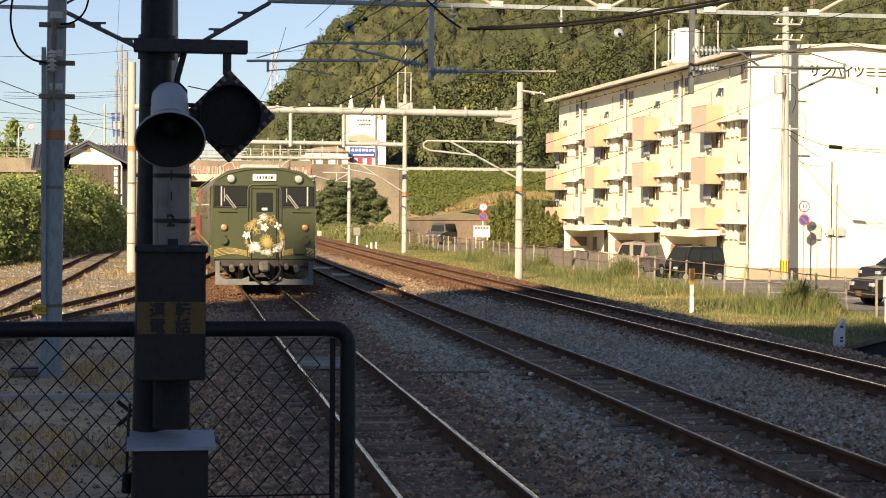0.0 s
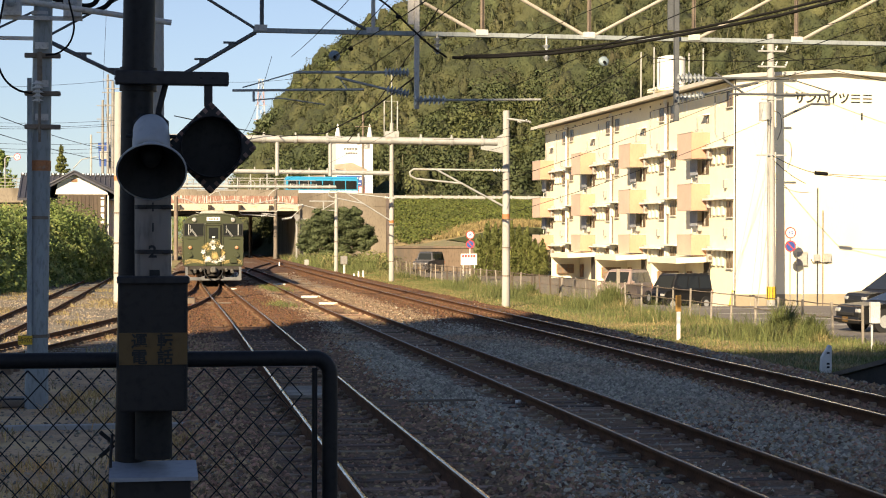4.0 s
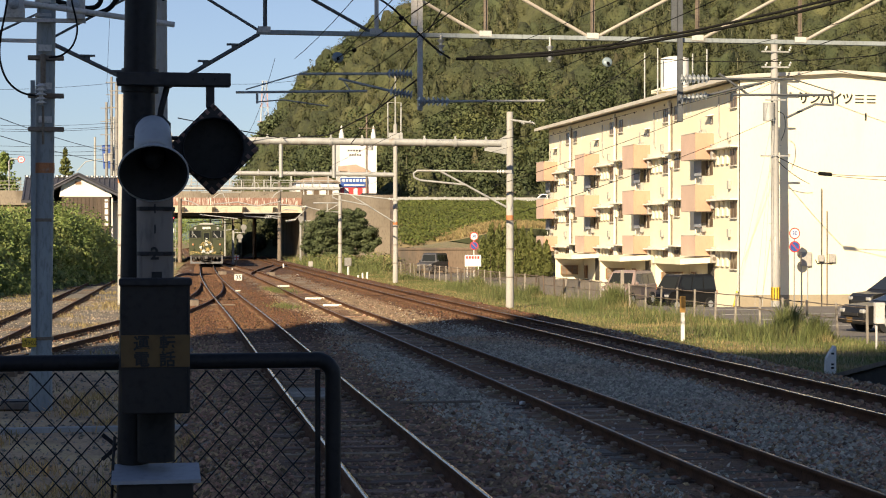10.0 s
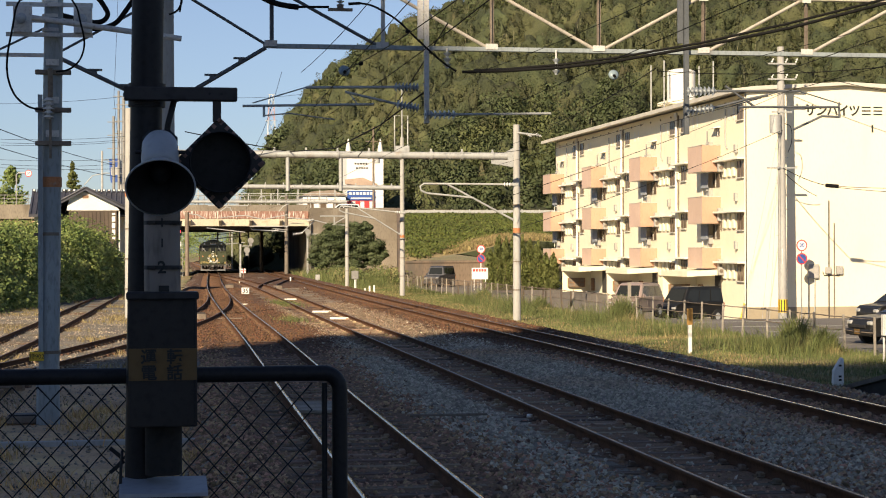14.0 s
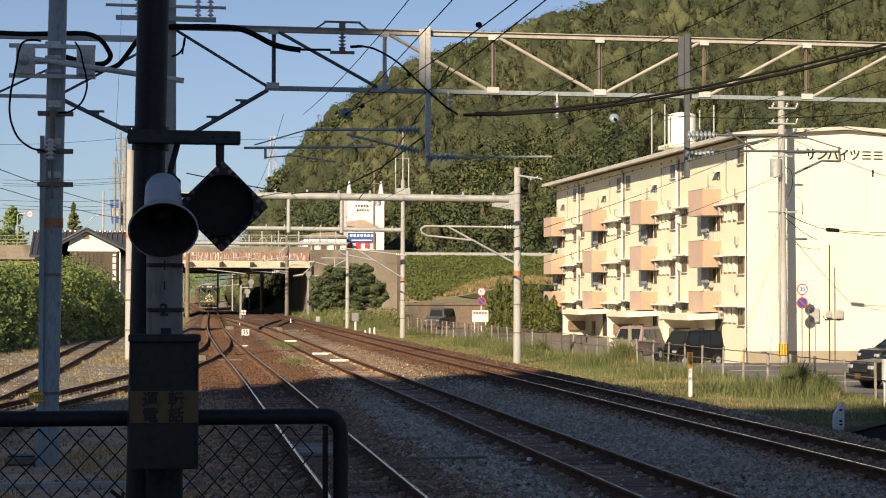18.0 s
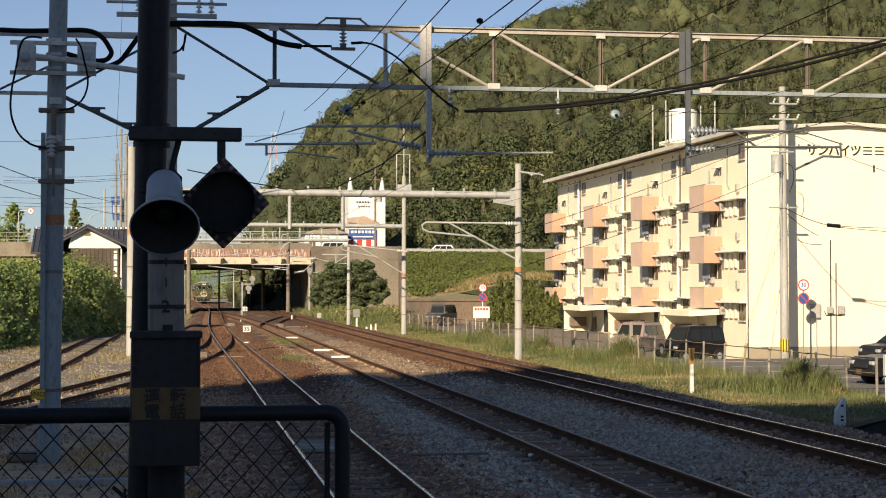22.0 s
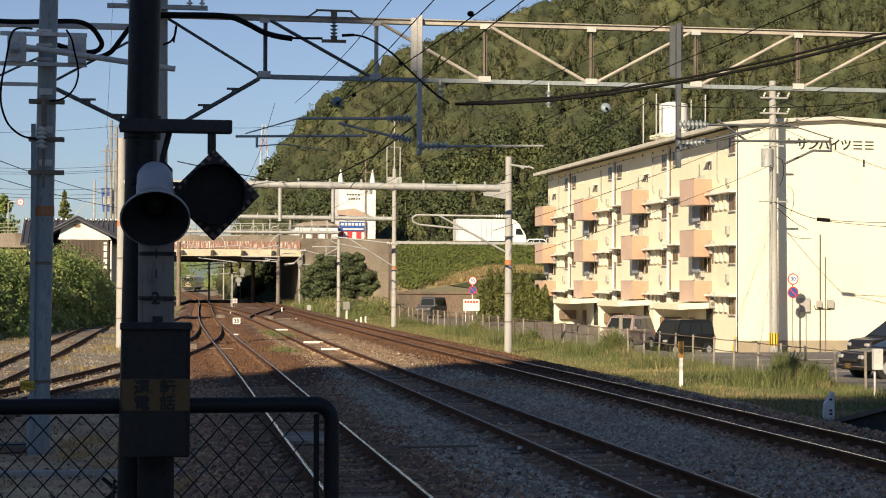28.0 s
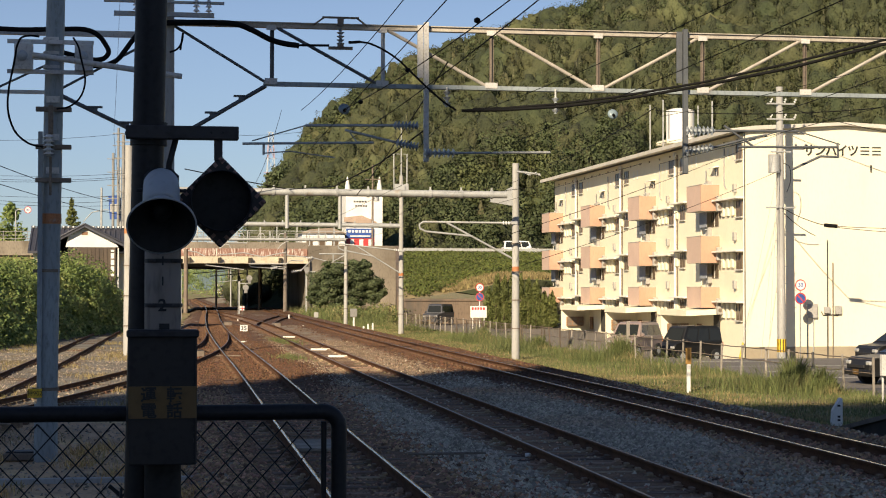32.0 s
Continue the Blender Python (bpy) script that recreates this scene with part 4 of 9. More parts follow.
def hill_z(X, Y):
    Xr = X * 300.0 / np.maximum(Y, 200)
    t = np.clip((Y - 229) / 76.0, 0, 1.35)
    s = np.where(t < 1, t**0.8, 1 + 0.25 * (t - 1))
    return hill_top(Xr) * s - 1.0 + 3.0 * np.clip((Xr - 22) / 6, 0, 1) * (1 - np.clip(t, 0, 1)) + 1.0 * wob(X, Y, 0.06) * np.clip((Xr - 15) / 5, 0, 1)


v, f = sheet(np.linspace(-60, 330, 130), np.linspace(224, 420, 60), hill_z)
solo("hillside", raw_mesh("hillside", v, 4, f), "hill", "steep wooded hillside behind the road", "hill", "structure")
rg = np.random.default_rng(21)


def crowns(n, r0, r1, tall):
    Y = 230 + 92 * rg.random(n)
    X = (15 + 118 * rg.random(n)) * Y / 300.0
    Z = hill_z(X, Y)
    keep = Z > 0.5
    X, Y, Z = X[keep], Y[keep], Z[keep]
    r = r0 + (r1 - r0) * rg.random(len(X)) ** 1.6
    return np.stack([X, Y, Z + r * 0.2], 1), np.stack([r, r, r * tall * (0.8 + 0.5 * rg.random(len(r)))], 1)


def core_mesh(name, centres, radii, sub, seed, rough=0.22):
    """Lumpy solid hearts of the crowns."""
    rg = np.random.default_rng(seed)
    b = bmesh.new()
    bmesh.ops.create_icosphere(b, subdivisions=sub, radius=1.0)
    base = np.array([p.co[:] for p in b.verts])
    tri = np.array([[p.index for p in q.verts] for q in b.faces])
    b.free()
    n = len(centres)
    ph = rg.random((n, 1, 6)) * 6.28
    x, y, z = base[None, :, 0], base[None, :, 1], base[None, :, 2]
    wave = np.sin(4.1 * x + ph[:, :, 0]) * np.sin(3.7 * y + ph[:, :, 1]) + np.sin(5.3 * z + ph[:, :, 2]) * np.sin(4.9 * x + ph[:, :, 3]) + 0.7 * np.sin(8.3 * y + ph[:, :, 4]) * np.sin(7.9 * z + ph[:, :, 5])
    v = base[None] * (1 + rough * wave)[:, :, None] * radii[:, None, :] + centres[:, None, :]
    return raw_mesh(name, v.reshape(-1, 3), 3, (tri[None] + (np.arange(n) * len(base))[:, None, None]).reshape(-1, 3))


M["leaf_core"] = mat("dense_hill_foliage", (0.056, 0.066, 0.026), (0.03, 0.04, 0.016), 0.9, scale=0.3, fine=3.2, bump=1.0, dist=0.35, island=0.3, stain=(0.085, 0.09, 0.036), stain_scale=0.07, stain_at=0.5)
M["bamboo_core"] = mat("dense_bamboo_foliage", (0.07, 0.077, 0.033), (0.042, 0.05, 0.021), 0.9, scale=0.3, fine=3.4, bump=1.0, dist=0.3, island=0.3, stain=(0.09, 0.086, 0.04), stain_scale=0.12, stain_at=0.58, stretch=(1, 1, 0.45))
c, r3 = crowns(1250, 1.2, 3.4, 1.1)
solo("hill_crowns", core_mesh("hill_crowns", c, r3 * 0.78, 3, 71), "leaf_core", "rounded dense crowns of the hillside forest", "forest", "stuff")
solo("hill_forest", leaf_mesh("hill_forest", c, r3 * 1.02, 400, 0.12, 22, 0.35, 0.8, 0.3, 0.6, 0.7), "leaf", "dense broadleaf forest in olive and yellow greens", "forest", "stuff")
m_ = 110
Xt = 17 + 75 * rg.random(m_) ** 1.2
Yt = 292 + 14 * rg.random(m_)
rt = 1.0 + 1.3 * rg.random(m_)
solo("ridge_trees", leaf_mesh("ridge_trees", np.stack([Xt, Yt, hill_z(Xt, Yt) + rt * rg.uniform(0.6, 1.5, m_)], 1), np.stack([rt, rt, rt * 0.85], 1), 320, 0.2, 27, 0.4, 0.55, 0.2, 0.6, 0.7), "foot_leaf", "dark round trees along the ridge of the hill", "forest", "stuff")
c, r3 = crowns(2100, 0.5, 1.15, 2.9)
c[:, 2] += 1.0
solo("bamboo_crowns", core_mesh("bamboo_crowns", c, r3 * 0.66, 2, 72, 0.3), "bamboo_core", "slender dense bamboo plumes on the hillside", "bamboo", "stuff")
solo("hill_bamboo", leaf_mesh("hill_bamboo", c, r3 * 1.05, 230, 0.13, 25, 0.2, 0.55, 1.1, 0.7, 0.6), "bamboo", "feathery pale bamboo plumes among the forest", "bamboo", "stuff")
st_ = MB()
for k in range(150):
    p = Vector(c[k]) + Vector((rg.normal() * 0.5, -0.9, -1.5))
    st_.tube([p, p + Vector((rg.normal() * 0.4, -0.2, 2.2 + rg.random() * 2.0))], 0.03, 3, False)
solo("bamboo_stems", st_, "stem", "pale bamboo stems on the hillside", "bamboo", "stuff")
m_ = 170
Yd = 229 + 26 * rg.random(m_)
Xd = (22 + 62 * rg.random(m_)) * Yd / 300.0
Zd = np.maximum(hill_z(Xd, Yd), -0.4)
rd = 1.6 + 1.4 * rg.random(m_)
solo("foot_trees", leaf_mesh("foot_trees", np.stack([Xd, Yd, Zd + rd * 1.2], 1), np.stack([rd, rd, rd * 1.15], 1), 460, 0.2, 23, 0.2, 0.6, 0.2, 0.6, 0.7), "foot_leaf", "dark broadleaf trees along the foot of the hill", "forest", "stuff")
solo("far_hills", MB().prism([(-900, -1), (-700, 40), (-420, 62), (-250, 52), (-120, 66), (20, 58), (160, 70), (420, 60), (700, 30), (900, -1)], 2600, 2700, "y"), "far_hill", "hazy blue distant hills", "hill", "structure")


# ---- things at the platform's end ----
def near_assembly():
    p = thing("signal_post", "black steel post carrying a horn speaker arm and repeater", "post", (0.009, 5.45, 0.92))
    part("shaft", MB().cyl((-0.035, 0, 0), (0.022, 0, 3.2), 0.0475, n=24), "black_pipe", p)
    part("base_plate", MB().box((-0.035, 0, 0.01), (0.26, 0.26, 0.02), None, 0.004), "black_pipe", p)
    arm = part("arm", MB().box((0.1, -0.062, 1.92), (0.335, 0.045, 0.040), None, 0.003), "dark_grey", p, "dark grey square arm with bolt holes")
    for x in (0.22, 0.185):
        part("bolt", MB().cyl((x, -0.0865, 1.92), (x, -0.083, 1.92), 0.004, n=8), "black_pipe", arm)
    part("clamp", MB().cyl((0.0, 0, 1.885), (0.001, 0, 1.955), 0.056, n=20).cyl((-0.07, -0.03, 1.92), (-0.05, -0.03, 1.92), 0.006, n=8), "black_pipe", p)
    hanger = part("hanger", MB().box((0.207, -0.062, 1.872), (0.025, 0.018, 0.07), None, 0.002), "dark_grey", p)
    part("cable", MB().tube([(0.085, -0.03, 1.92), (0.075, -0.045, 1.88), (0.062, -0.05, 1.83), (0.058, -0.05, 1.80)], 0.009, 8), "black_pipe", p)
    # square repeater standing on its corner
    rep = thing("signal_repeater", "dark square signal repeater set on its corner with faded hazard edge", "signal", (0.224, 5.385, 2.635))
    half = 0.139
    turn = Matrix.Rotation(radians(45), 3, "Y")
    s = half * math.sqrt(2)
    part("housing", MB().box((0, 0.03, 0), (s, 0.05, s), turn, 0.004), "black_pipe", rep)
    part("face_plate", MB().box((0, -0.001, 0), (s - 0.004, 0.008, s - 0.004), turn, 0.002), "dark_grey", rep)
    for k in range(4):
        rot = Matrix.Rotation(radians(45 + 90 * k), 3, "Y")
        for q in range(8):
            part("hazard_stripe", MB().box(rot @ Vector((-s / 2 + 0.016 + q * 0.0245, -0.007, s / 2 - 0.009)), (0.011, 0.004, 0.014), rot), "stripe", rep)
    part("hood", MB().lathe([(0.092, 0.0), (0.092, 0.06), (0.088, 0.06), (0.088, 0.0)], Matrix.Translation((0, -0.006, 0)) @ Matrix.Rotation(radians(90), 4, "X"), 32), "black_pipe", rep)
    part("lens", MB().cyl((0, -0.005, 0), (0, -0.012, 0), 0.087, n=32), "horn_in", rep, "unlit black lens disc")
    # horn loudspeaker
    h = thing("horn_speaker", "grey weatherproof horn loudspeaker facing the platform", "loudspeaker", (0.047, 5.33, 2.653))
    # axis leans down towards the platform
    m = Matrix.Rotation(radians(90 + 38), 4, "X")
    part("bell", MB().lathe([(0.030, -0.02), (0.034, 0.03), (0.045, 0.07), (0.066, 0.11), (0.096, 0.150), (0.1015, 0.158), (0.1015, 0.162), (0.097, 0.162)], m, 40), "horn", h)
    part("throat", MB().lathe([(0.097, 0.1605), (0.064, 0.118), (0.040, 0.075), (0.028, 0.03), (0.0, 0.03)], m, 40), "horn_in", h, "dark inside of the horn")
    part("reflector", MB().lathe([(0.0, 0.11), (0.022, 0.112), (0.030, 0.09), (0.030, 0.05)], m, 24), "horn_in", h)
    part("driver", MB().lathe([(0.0, -0.082), (0.03, -0.08), (0.046, -0.068), (0.053, -0.05), (0.055, -0.01), (0.055, 0.055), (0.05, 0.07), (0.04, 0.07)], m, 32), "horn", h, "rounded pale grey driver cover")
    part("bracket", MB().box((0, 0.055, 0.03), (0.105, 0.05, 0.10), None, 0.04), "black_pipe", h)
    for s2 in (-1, 1):
        part("wing_nut", MB().cyl((s2 * 0.052, 0, 0.01), (s2 * 0.072, 0, 0.01), 0.006, n=8), "black_pipe", h)
    # second grey post with painted marks
    g = thing("grey_post", "weathered grey post with painted numerals and steel bands", "post", (0.055, 5.36, 0.92))
    part("shaft", MB().cyl((0, 0, 0.95), (-0.003, 0, 1.6), 0.0545, 0.0535, 24), "near_grey", g)
    # post end coloured near black for the shade between box and cabinet
    part("lower_shaft", MB().cyl((0, 0, 0.79), (0, 0, 0.949), 0.0545, n=24), "horn_in", g, "lower end, darkened for the shade under the telephone box")
    for z in (1.535, 1.403):
        b = part("band", MB().cyl((0, 0, z - 0.006), (0, 0, z + 0.006), 0.0565, n=24), "dark_grey", g)
        for s2 in (-1, 1):
            part("bolt", MB().box((s2 * 0.036, -0.05, z), (0.024, 0.02, 0.010), None, 0.002), "dark_grey", b)
    for z in (1.535, 1.475):
        part("numeral", MB().box((-0.003, -0.0545, z), (0.004, 0.003, 0.026), None), "ink", g)
    part("plate", MB().box((0.002, -0.053, 1.325), (0.03, 0.006, 0.05)), "rubber", g)
    text("2", (-0.004, -0.0565, 1.402), 0.05, "ink", g, bold=True)
    # telephone box
    t = thing("telephone_box", "grey steel railway telephone box with yellow lettered band", "telephone box", (0.0526, 5.298, 1.8594))
    part("case", MB().box((0, 0, 0.188), (0.198, 0.10, 0.376), None, 0.004), "box_grey", t)
    part("lid", MB().box((0, -0.004, 0.382), (0.209, 0.118, 0.022), None, 0.004), "dark_grey", t, "overhanging dark lid")
    band = part("band", MB().box((0, -0.0515, 0.1826), (0.196, 0.003, 0.093), None), "sign_yellow", t, "faded yellow band")
    for k, ch in enumerate("運電"):
        text(ch, (-0.040, -0.0545, 0.202 - 0.046 * k), 0.047, "ink", t, bold=True)
    for k, ch in enumerate("転話"):
        text(ch, (0.034, -0.0545, 0.202 - 0.046 * k), 0.047, "ink", t, bold=True)
    part("door_seam", MB().box((0.091, -0.0512, 0.185), (0.003, 0.002, 0.35)), "black_pipe", t)
    # control cabinet with pale lid
    c = thing("control_cabinet", "dark control cabinet with a pale sloping lid", "cabinet", (0.054, 5.33, 0.92))
    part("case", MB().box((0, 0, 0.369), (0.214, 0.16, 0.738), None, 0.004), "box_grey", c)
    part("lid", MB().prism([(-0.095, 0.738), (0.095, 0.738), (0.095, 0.774), (-0.095, 0.749)], -0.128, 0.128, "x"), "lid", c, "pale grey sloping lid")
    part("cable", MB().tube([(-0.13, 0.03, 0.62), (-0.128, 0.02, 0.68), (-0.124, 0.03, 0.80), (-0.12, 0.05, 0.86)], 0.0045, 8), "black_pipe", c)
    part("plug", MB().cyl((-0.13, 0.03, 0.60), (-0.127, 0.02, 0.66), 0.014, n=10), "black_pipe", c)


def text(body, at, size, material, parent, bold=False, rx=90.0, rz=0.0, depth=0.0008, label=""):
    cu = bpy.data.curves.new("letter", "FONT")
    cu.body, cu.size, cu.extrude, cu.align_x, cu.align_y = body, size, depth, "CENTER", "CENTER"
    cu.offset = size * 0.024 if bold else 0
    ob = new("letter", cu)
    dg = bpy.context.evaluated_depsgraph_get()
    me = bpy.data.meshes.new_from_object(ob.evaluated_get(dg))
    bpy.data.objects.remove(ob)
    me.materials.clear()
    me.materials.append(M[material])
    o = new("lettering", me)
    o.parent = parent
    o.matrix_basis = pose(*at, rx, 0, rz)
    return o


M["stripe"] = mat("faded_hazard_stripe", (0.30, 0.17, 0.14), (0.2, 0.12, 0.1), 0.6, bump=0)
M["box_grey"] = mat("dark_box_grey", (0.03, 0.026, 0.024), (0.023, 0.02, 0.019), 0.6, scale=4, fine=40, bump=0.04, spec=0.3)
near_assembly()


def platform_fence():
    f = thing("platform_fence", "black pipe fence with chain-link mesh at the platform end", "fence", (0, 5.5, 0.92))
    top, xr = 1.073, 0.595
    bend = [(xr - 0.05 + 0.05 * math.sin(a), 0, top - 0.05 + 0.05 * math.cos(a)) for a in (math.pi / 2 * k / 8 for k in range(9))]
    part("top_rail", MB().tube([(-3.2, 0, top), (-1, 0, top), (xr - 0.06, 0, top)] + bend + [(xr, 0, top - 0.08), (xr, 0, 0)], 0.0243, 20), "black_pipe", f)
    for x in (-2.9, -1.1):
        part("post", MB().cyl((x, 0, 0), (x, 0, top), 0.0243, n=16), "black_pipe", f)
    part("mesh_frame", MB().cyl((xr - 0.047, 0, 0.12), (xr - 0.047, 0, top - 0.03), 0.009, n=10).tube([(-3.2, 0, 0.56), (xr - 0.05, 0, 0.56)], 0.003, 6), "black_pipe", f)
    # twisted diamond mesh: zigzag wires
    pitch, zz = 0.0752, 0.083
    n = 0
    x = -3.1
    w = MB()
    while x < xr - 0.10:
        pts = []
        z = top - 0.03
        k = 0
        while z > 0.45:
            pts.append((x + (pitch / 2 if k % 2 else 0) , 0.003 if k % 2 else -0.003, z))
            z -= zz / 2
            k += 1
        w.tube(pts, 0.003, 5, False)
        pts2 = [(2 * x + pitch - px_, -y_, z_) for px_, y_, z_ in pts]
        w.tube(pts2, 0.003, 5, False)
        x += pitch
    part("chain_link_mesh", w, "black_pipe", f, "dark diamond wire mesh")
    part("clip", MB().box((-0.083, -0.02, 0.84), (0.055, 0.008, 0.012), Matrix.Rotation(radians(40), 3, "Y")).box((-0.083, -0.02, 0.80), (0.055, 0.008, 0.012), Matrix.Rotation(radians(-40), 3, "Y")), "black_pipe", f)


platform_fence()


# ---- overhead line ----
def insulator(mb, p0, p1, r=0.075, n=5):
    p0, p1 = Vector(p0), Vector(p1)
    d = p1 - p0
    mb.cyl(p0, p1, r * 0.35, n=10)
    for k in range(n):
        a = p0 + d * ((k + 0.25) / n)
        b = p0 + d * ((k + 0.75) / n)
        mb.cyl(a, b, r, r * 0.45, 12)


def conc_pole(name, label, base, top_z, r0, r1, band_z=None, lean=(0, 0), steps=True, mtl="pole_conc"):
    t = thing(name, label, "pole", base, group="line poles")
    h = top_z - base[2]
    part("shaft", MB().cyl((0, 0, 0), (lean[0], lean[1], h), r0, r1, 20), mtl, t)
    if band_z:
        k = (band_z - base[2]) / h
        r = r0 + (r1 - r0) * k + 0.006
        part("band", MB().cyl((lean[0] * k, lean[1] * k, band_z - base[2] - 0.09), (lean[0] * k, lean[1] * k, band_z - base[2] + 0.09), r, n=20), "orange", t, "faded orange marker band")
    if steps:
        for k in range(4):
            z = 1.2 + k * 1.1
            part("clamp_ring", MB().cyl((0, 0, z), (0, 0, z + 0.04), r0 * 0.99 + 0.012, n=16).box((r0 + 0.03, 0, z + 0.02), (0.08, 0.04, 0.04)), "brown_steel", t)
    return t


pr = conc_pole("catenary_pole", "tall concrete catenary pole with an orange band", (14.21, 67.66, -0.39), 7.25, 0.155, 0.125, (13.85, 65.90, 3.14)[2])
part("bracket", MB().prism([(-1.0, 6.28), (-0.1, 6.75), (-0.1, 5.98), (-1.0, 6.12)], -0.05, 0.05, "y"), "galv", pr)
part("head_arm", MB().tube([(0.0, -0.1, 7.32), (0.85, -0.1, 7.22)], 0.045, 8), "galv", pr)
for x in (0.35, 0.75):
    m = MB()
    insulator(m, (x, -0.1, 7.28), (x + 0.22, -0.1, 7.18), 0.06, 3)
    part("insulator", m, "insul", pr)
pl = conc_pole("catenary_pole", "concrete catenary pole at the yard with an orange band", (-0.60, 66.00, -1.32), 7.6, 0.18, 0.14, (-0.62, 66.00, 4.46)[2])
part("guard", MB().tube([(-0.12, -0.2, 0.0), (-0.06, -0.2, 0.5), (0.03, -0.2, 1.1)], 0.05, 8), "brown_steel", pl)
pm = conc_pole("catenary_pole", "concrete catenary pole beside the grass bank", (15.27, 106.35, -0.39), 9.2, 0.16, 0.115, (14.79, 103.00, 3.23)[2])
part("transformer_frame", MB().tube([(-0.1, 0, 8.4), (-0.45, 0, 8.4), (-0.45, 0, 10.9), (0.35, 0, 10.9), (0.35, 0, 8.4), (0, 0, 8.4)], 0.045, 6), "galv", pm)
part("mast", MB().cyl((0, 0, 9.5), (0, 0, 12.5), 0.05, 0.03, 8), "galv", pm)
part("lamp_box", MB().box((0, -0.1, 8.75), (0.85, 0.4, 0.65), None, 0.03).box((0, -0.32, 8.75), (0.42, 0.06, 0.42), None, 0.02), "galv", pm)
conc_pole("catenary_pole", "slender concrete catenary pole near the bridge", (15.15, 135.27, -0.39), 5.6, 0.15, 0.12)
M["weather_pole"] = mat("weathered_grey_brown_pole", (0.2, 0.17, 0.135), (0.14, 0.12, 0.1), 0.85, scale=1, fine=12, bump=0.1, stretch=(1, 1, 0.3))
conc_pole("catenary_pole", "dark catenary pole standing before the bridge", (14.63, 188.00, -0.31), 8.2, 0.22, 0.17, steps=False, mtl="weather_pole")
conc_pole("catenary_pole", "dark signal pole under the bridge edge", (4.04, 180.00, -0.12), 6.3, 0.22, 0.2, steps=False, mtl="brown_steel")
for q in ((10.42, 265.00, -0.47), (12.04, 232.00, -0.49), (13.87, 216.00, -0.43), (13.87, 300.00, -0.66)):
    conc_pole("catenary_pole", "slender catenary pole beyond the bridge", (q[0], q[1], -0.39), 6.2, 0.16, 0.13, steps=False, mtl="brown_steel")


def tube_beam(label, a, b, r, hang):
    t = thing("catenary_beam", label, "beam", group="catenary beams")
    part("tube", MB().cyl(a, b, r, n=16), "galv", t)
    a, b = Vector(a), Vector(b)
    for k in range(12):
        c = a.lerp(b, (k + 0.5) / 12)
        part("collar", MB().cyl(c - Vector((0.05, 0, 0)), c + Vector((0.05, 0, 0)), r * 1.22, n=14).box(c + Vector((0, 0, r + 0.05)), (0.06, 0.06, 0.14)), "galv", t)
    for k in hang:
        c = a.lerp(b, k)
        part("drop_post", MB().cyl(c, c - Vector((0, 0, 1.35)), r * 0.55, n=10), "galv", t)
    return t


tube_beam("pale steel tube beam spanning the tracks between two poles", (-0.60, 66.00, 5.97), (13.52, 66.00, 5.93), 0.135, (0.41, 0.55))
tube_beam("second pale steel tube beam over the tracks", (2.08, 103.20, 6.11), (14.71, 103.20, 6.05), 0.13, ())
tube_beam("third pale steel tube beam before the bridge", (3.06, 131.40, 5.98), (14.71, 131.40, 5.99), 0.115, ())


def cantilever(pole, root, tip):
    """A folded tube arm that holds the wire over a track."""
    o = Vector(pole.location)
    root, tip = Vector(root) - o, Vector(tip) - o
    d = tip - root
    arm = part("wire_arm", MB().tube([root, tip, tip + Vector((-0.14, 0, -0.1)), tip + Vector((-0.12, 0, -0.25)), tip + Vector((0.1, 0, -0.36)), tip - d * 0.55 + Vector((0, 0, -0.52))], 0.04, 8), "galv", pole, "pale folded steel tube arm")
    part("brace_tube", MB().tube([root + Vector((0, 0, -1.35)), tip - d * 0.25], 0.04, 8), "galv", arm)
    part("clamp", MB().box(root + Vector((0.05, 0, 0)), (0.25, 0.3, 0.12), None, 0.01), "galv", arm)
    m = MB()
    insulator(m, root, root + d * 0.12, 0.08, 4)
    part("insulator", m, "insul", arm)


cantilever(pr, (13.78, 66.20, 4.87), (10.34, 66.20, 4.89))
cantilever(pm, (14.84, 103.40, 4.60), (11.27, 103.40, 4.98))


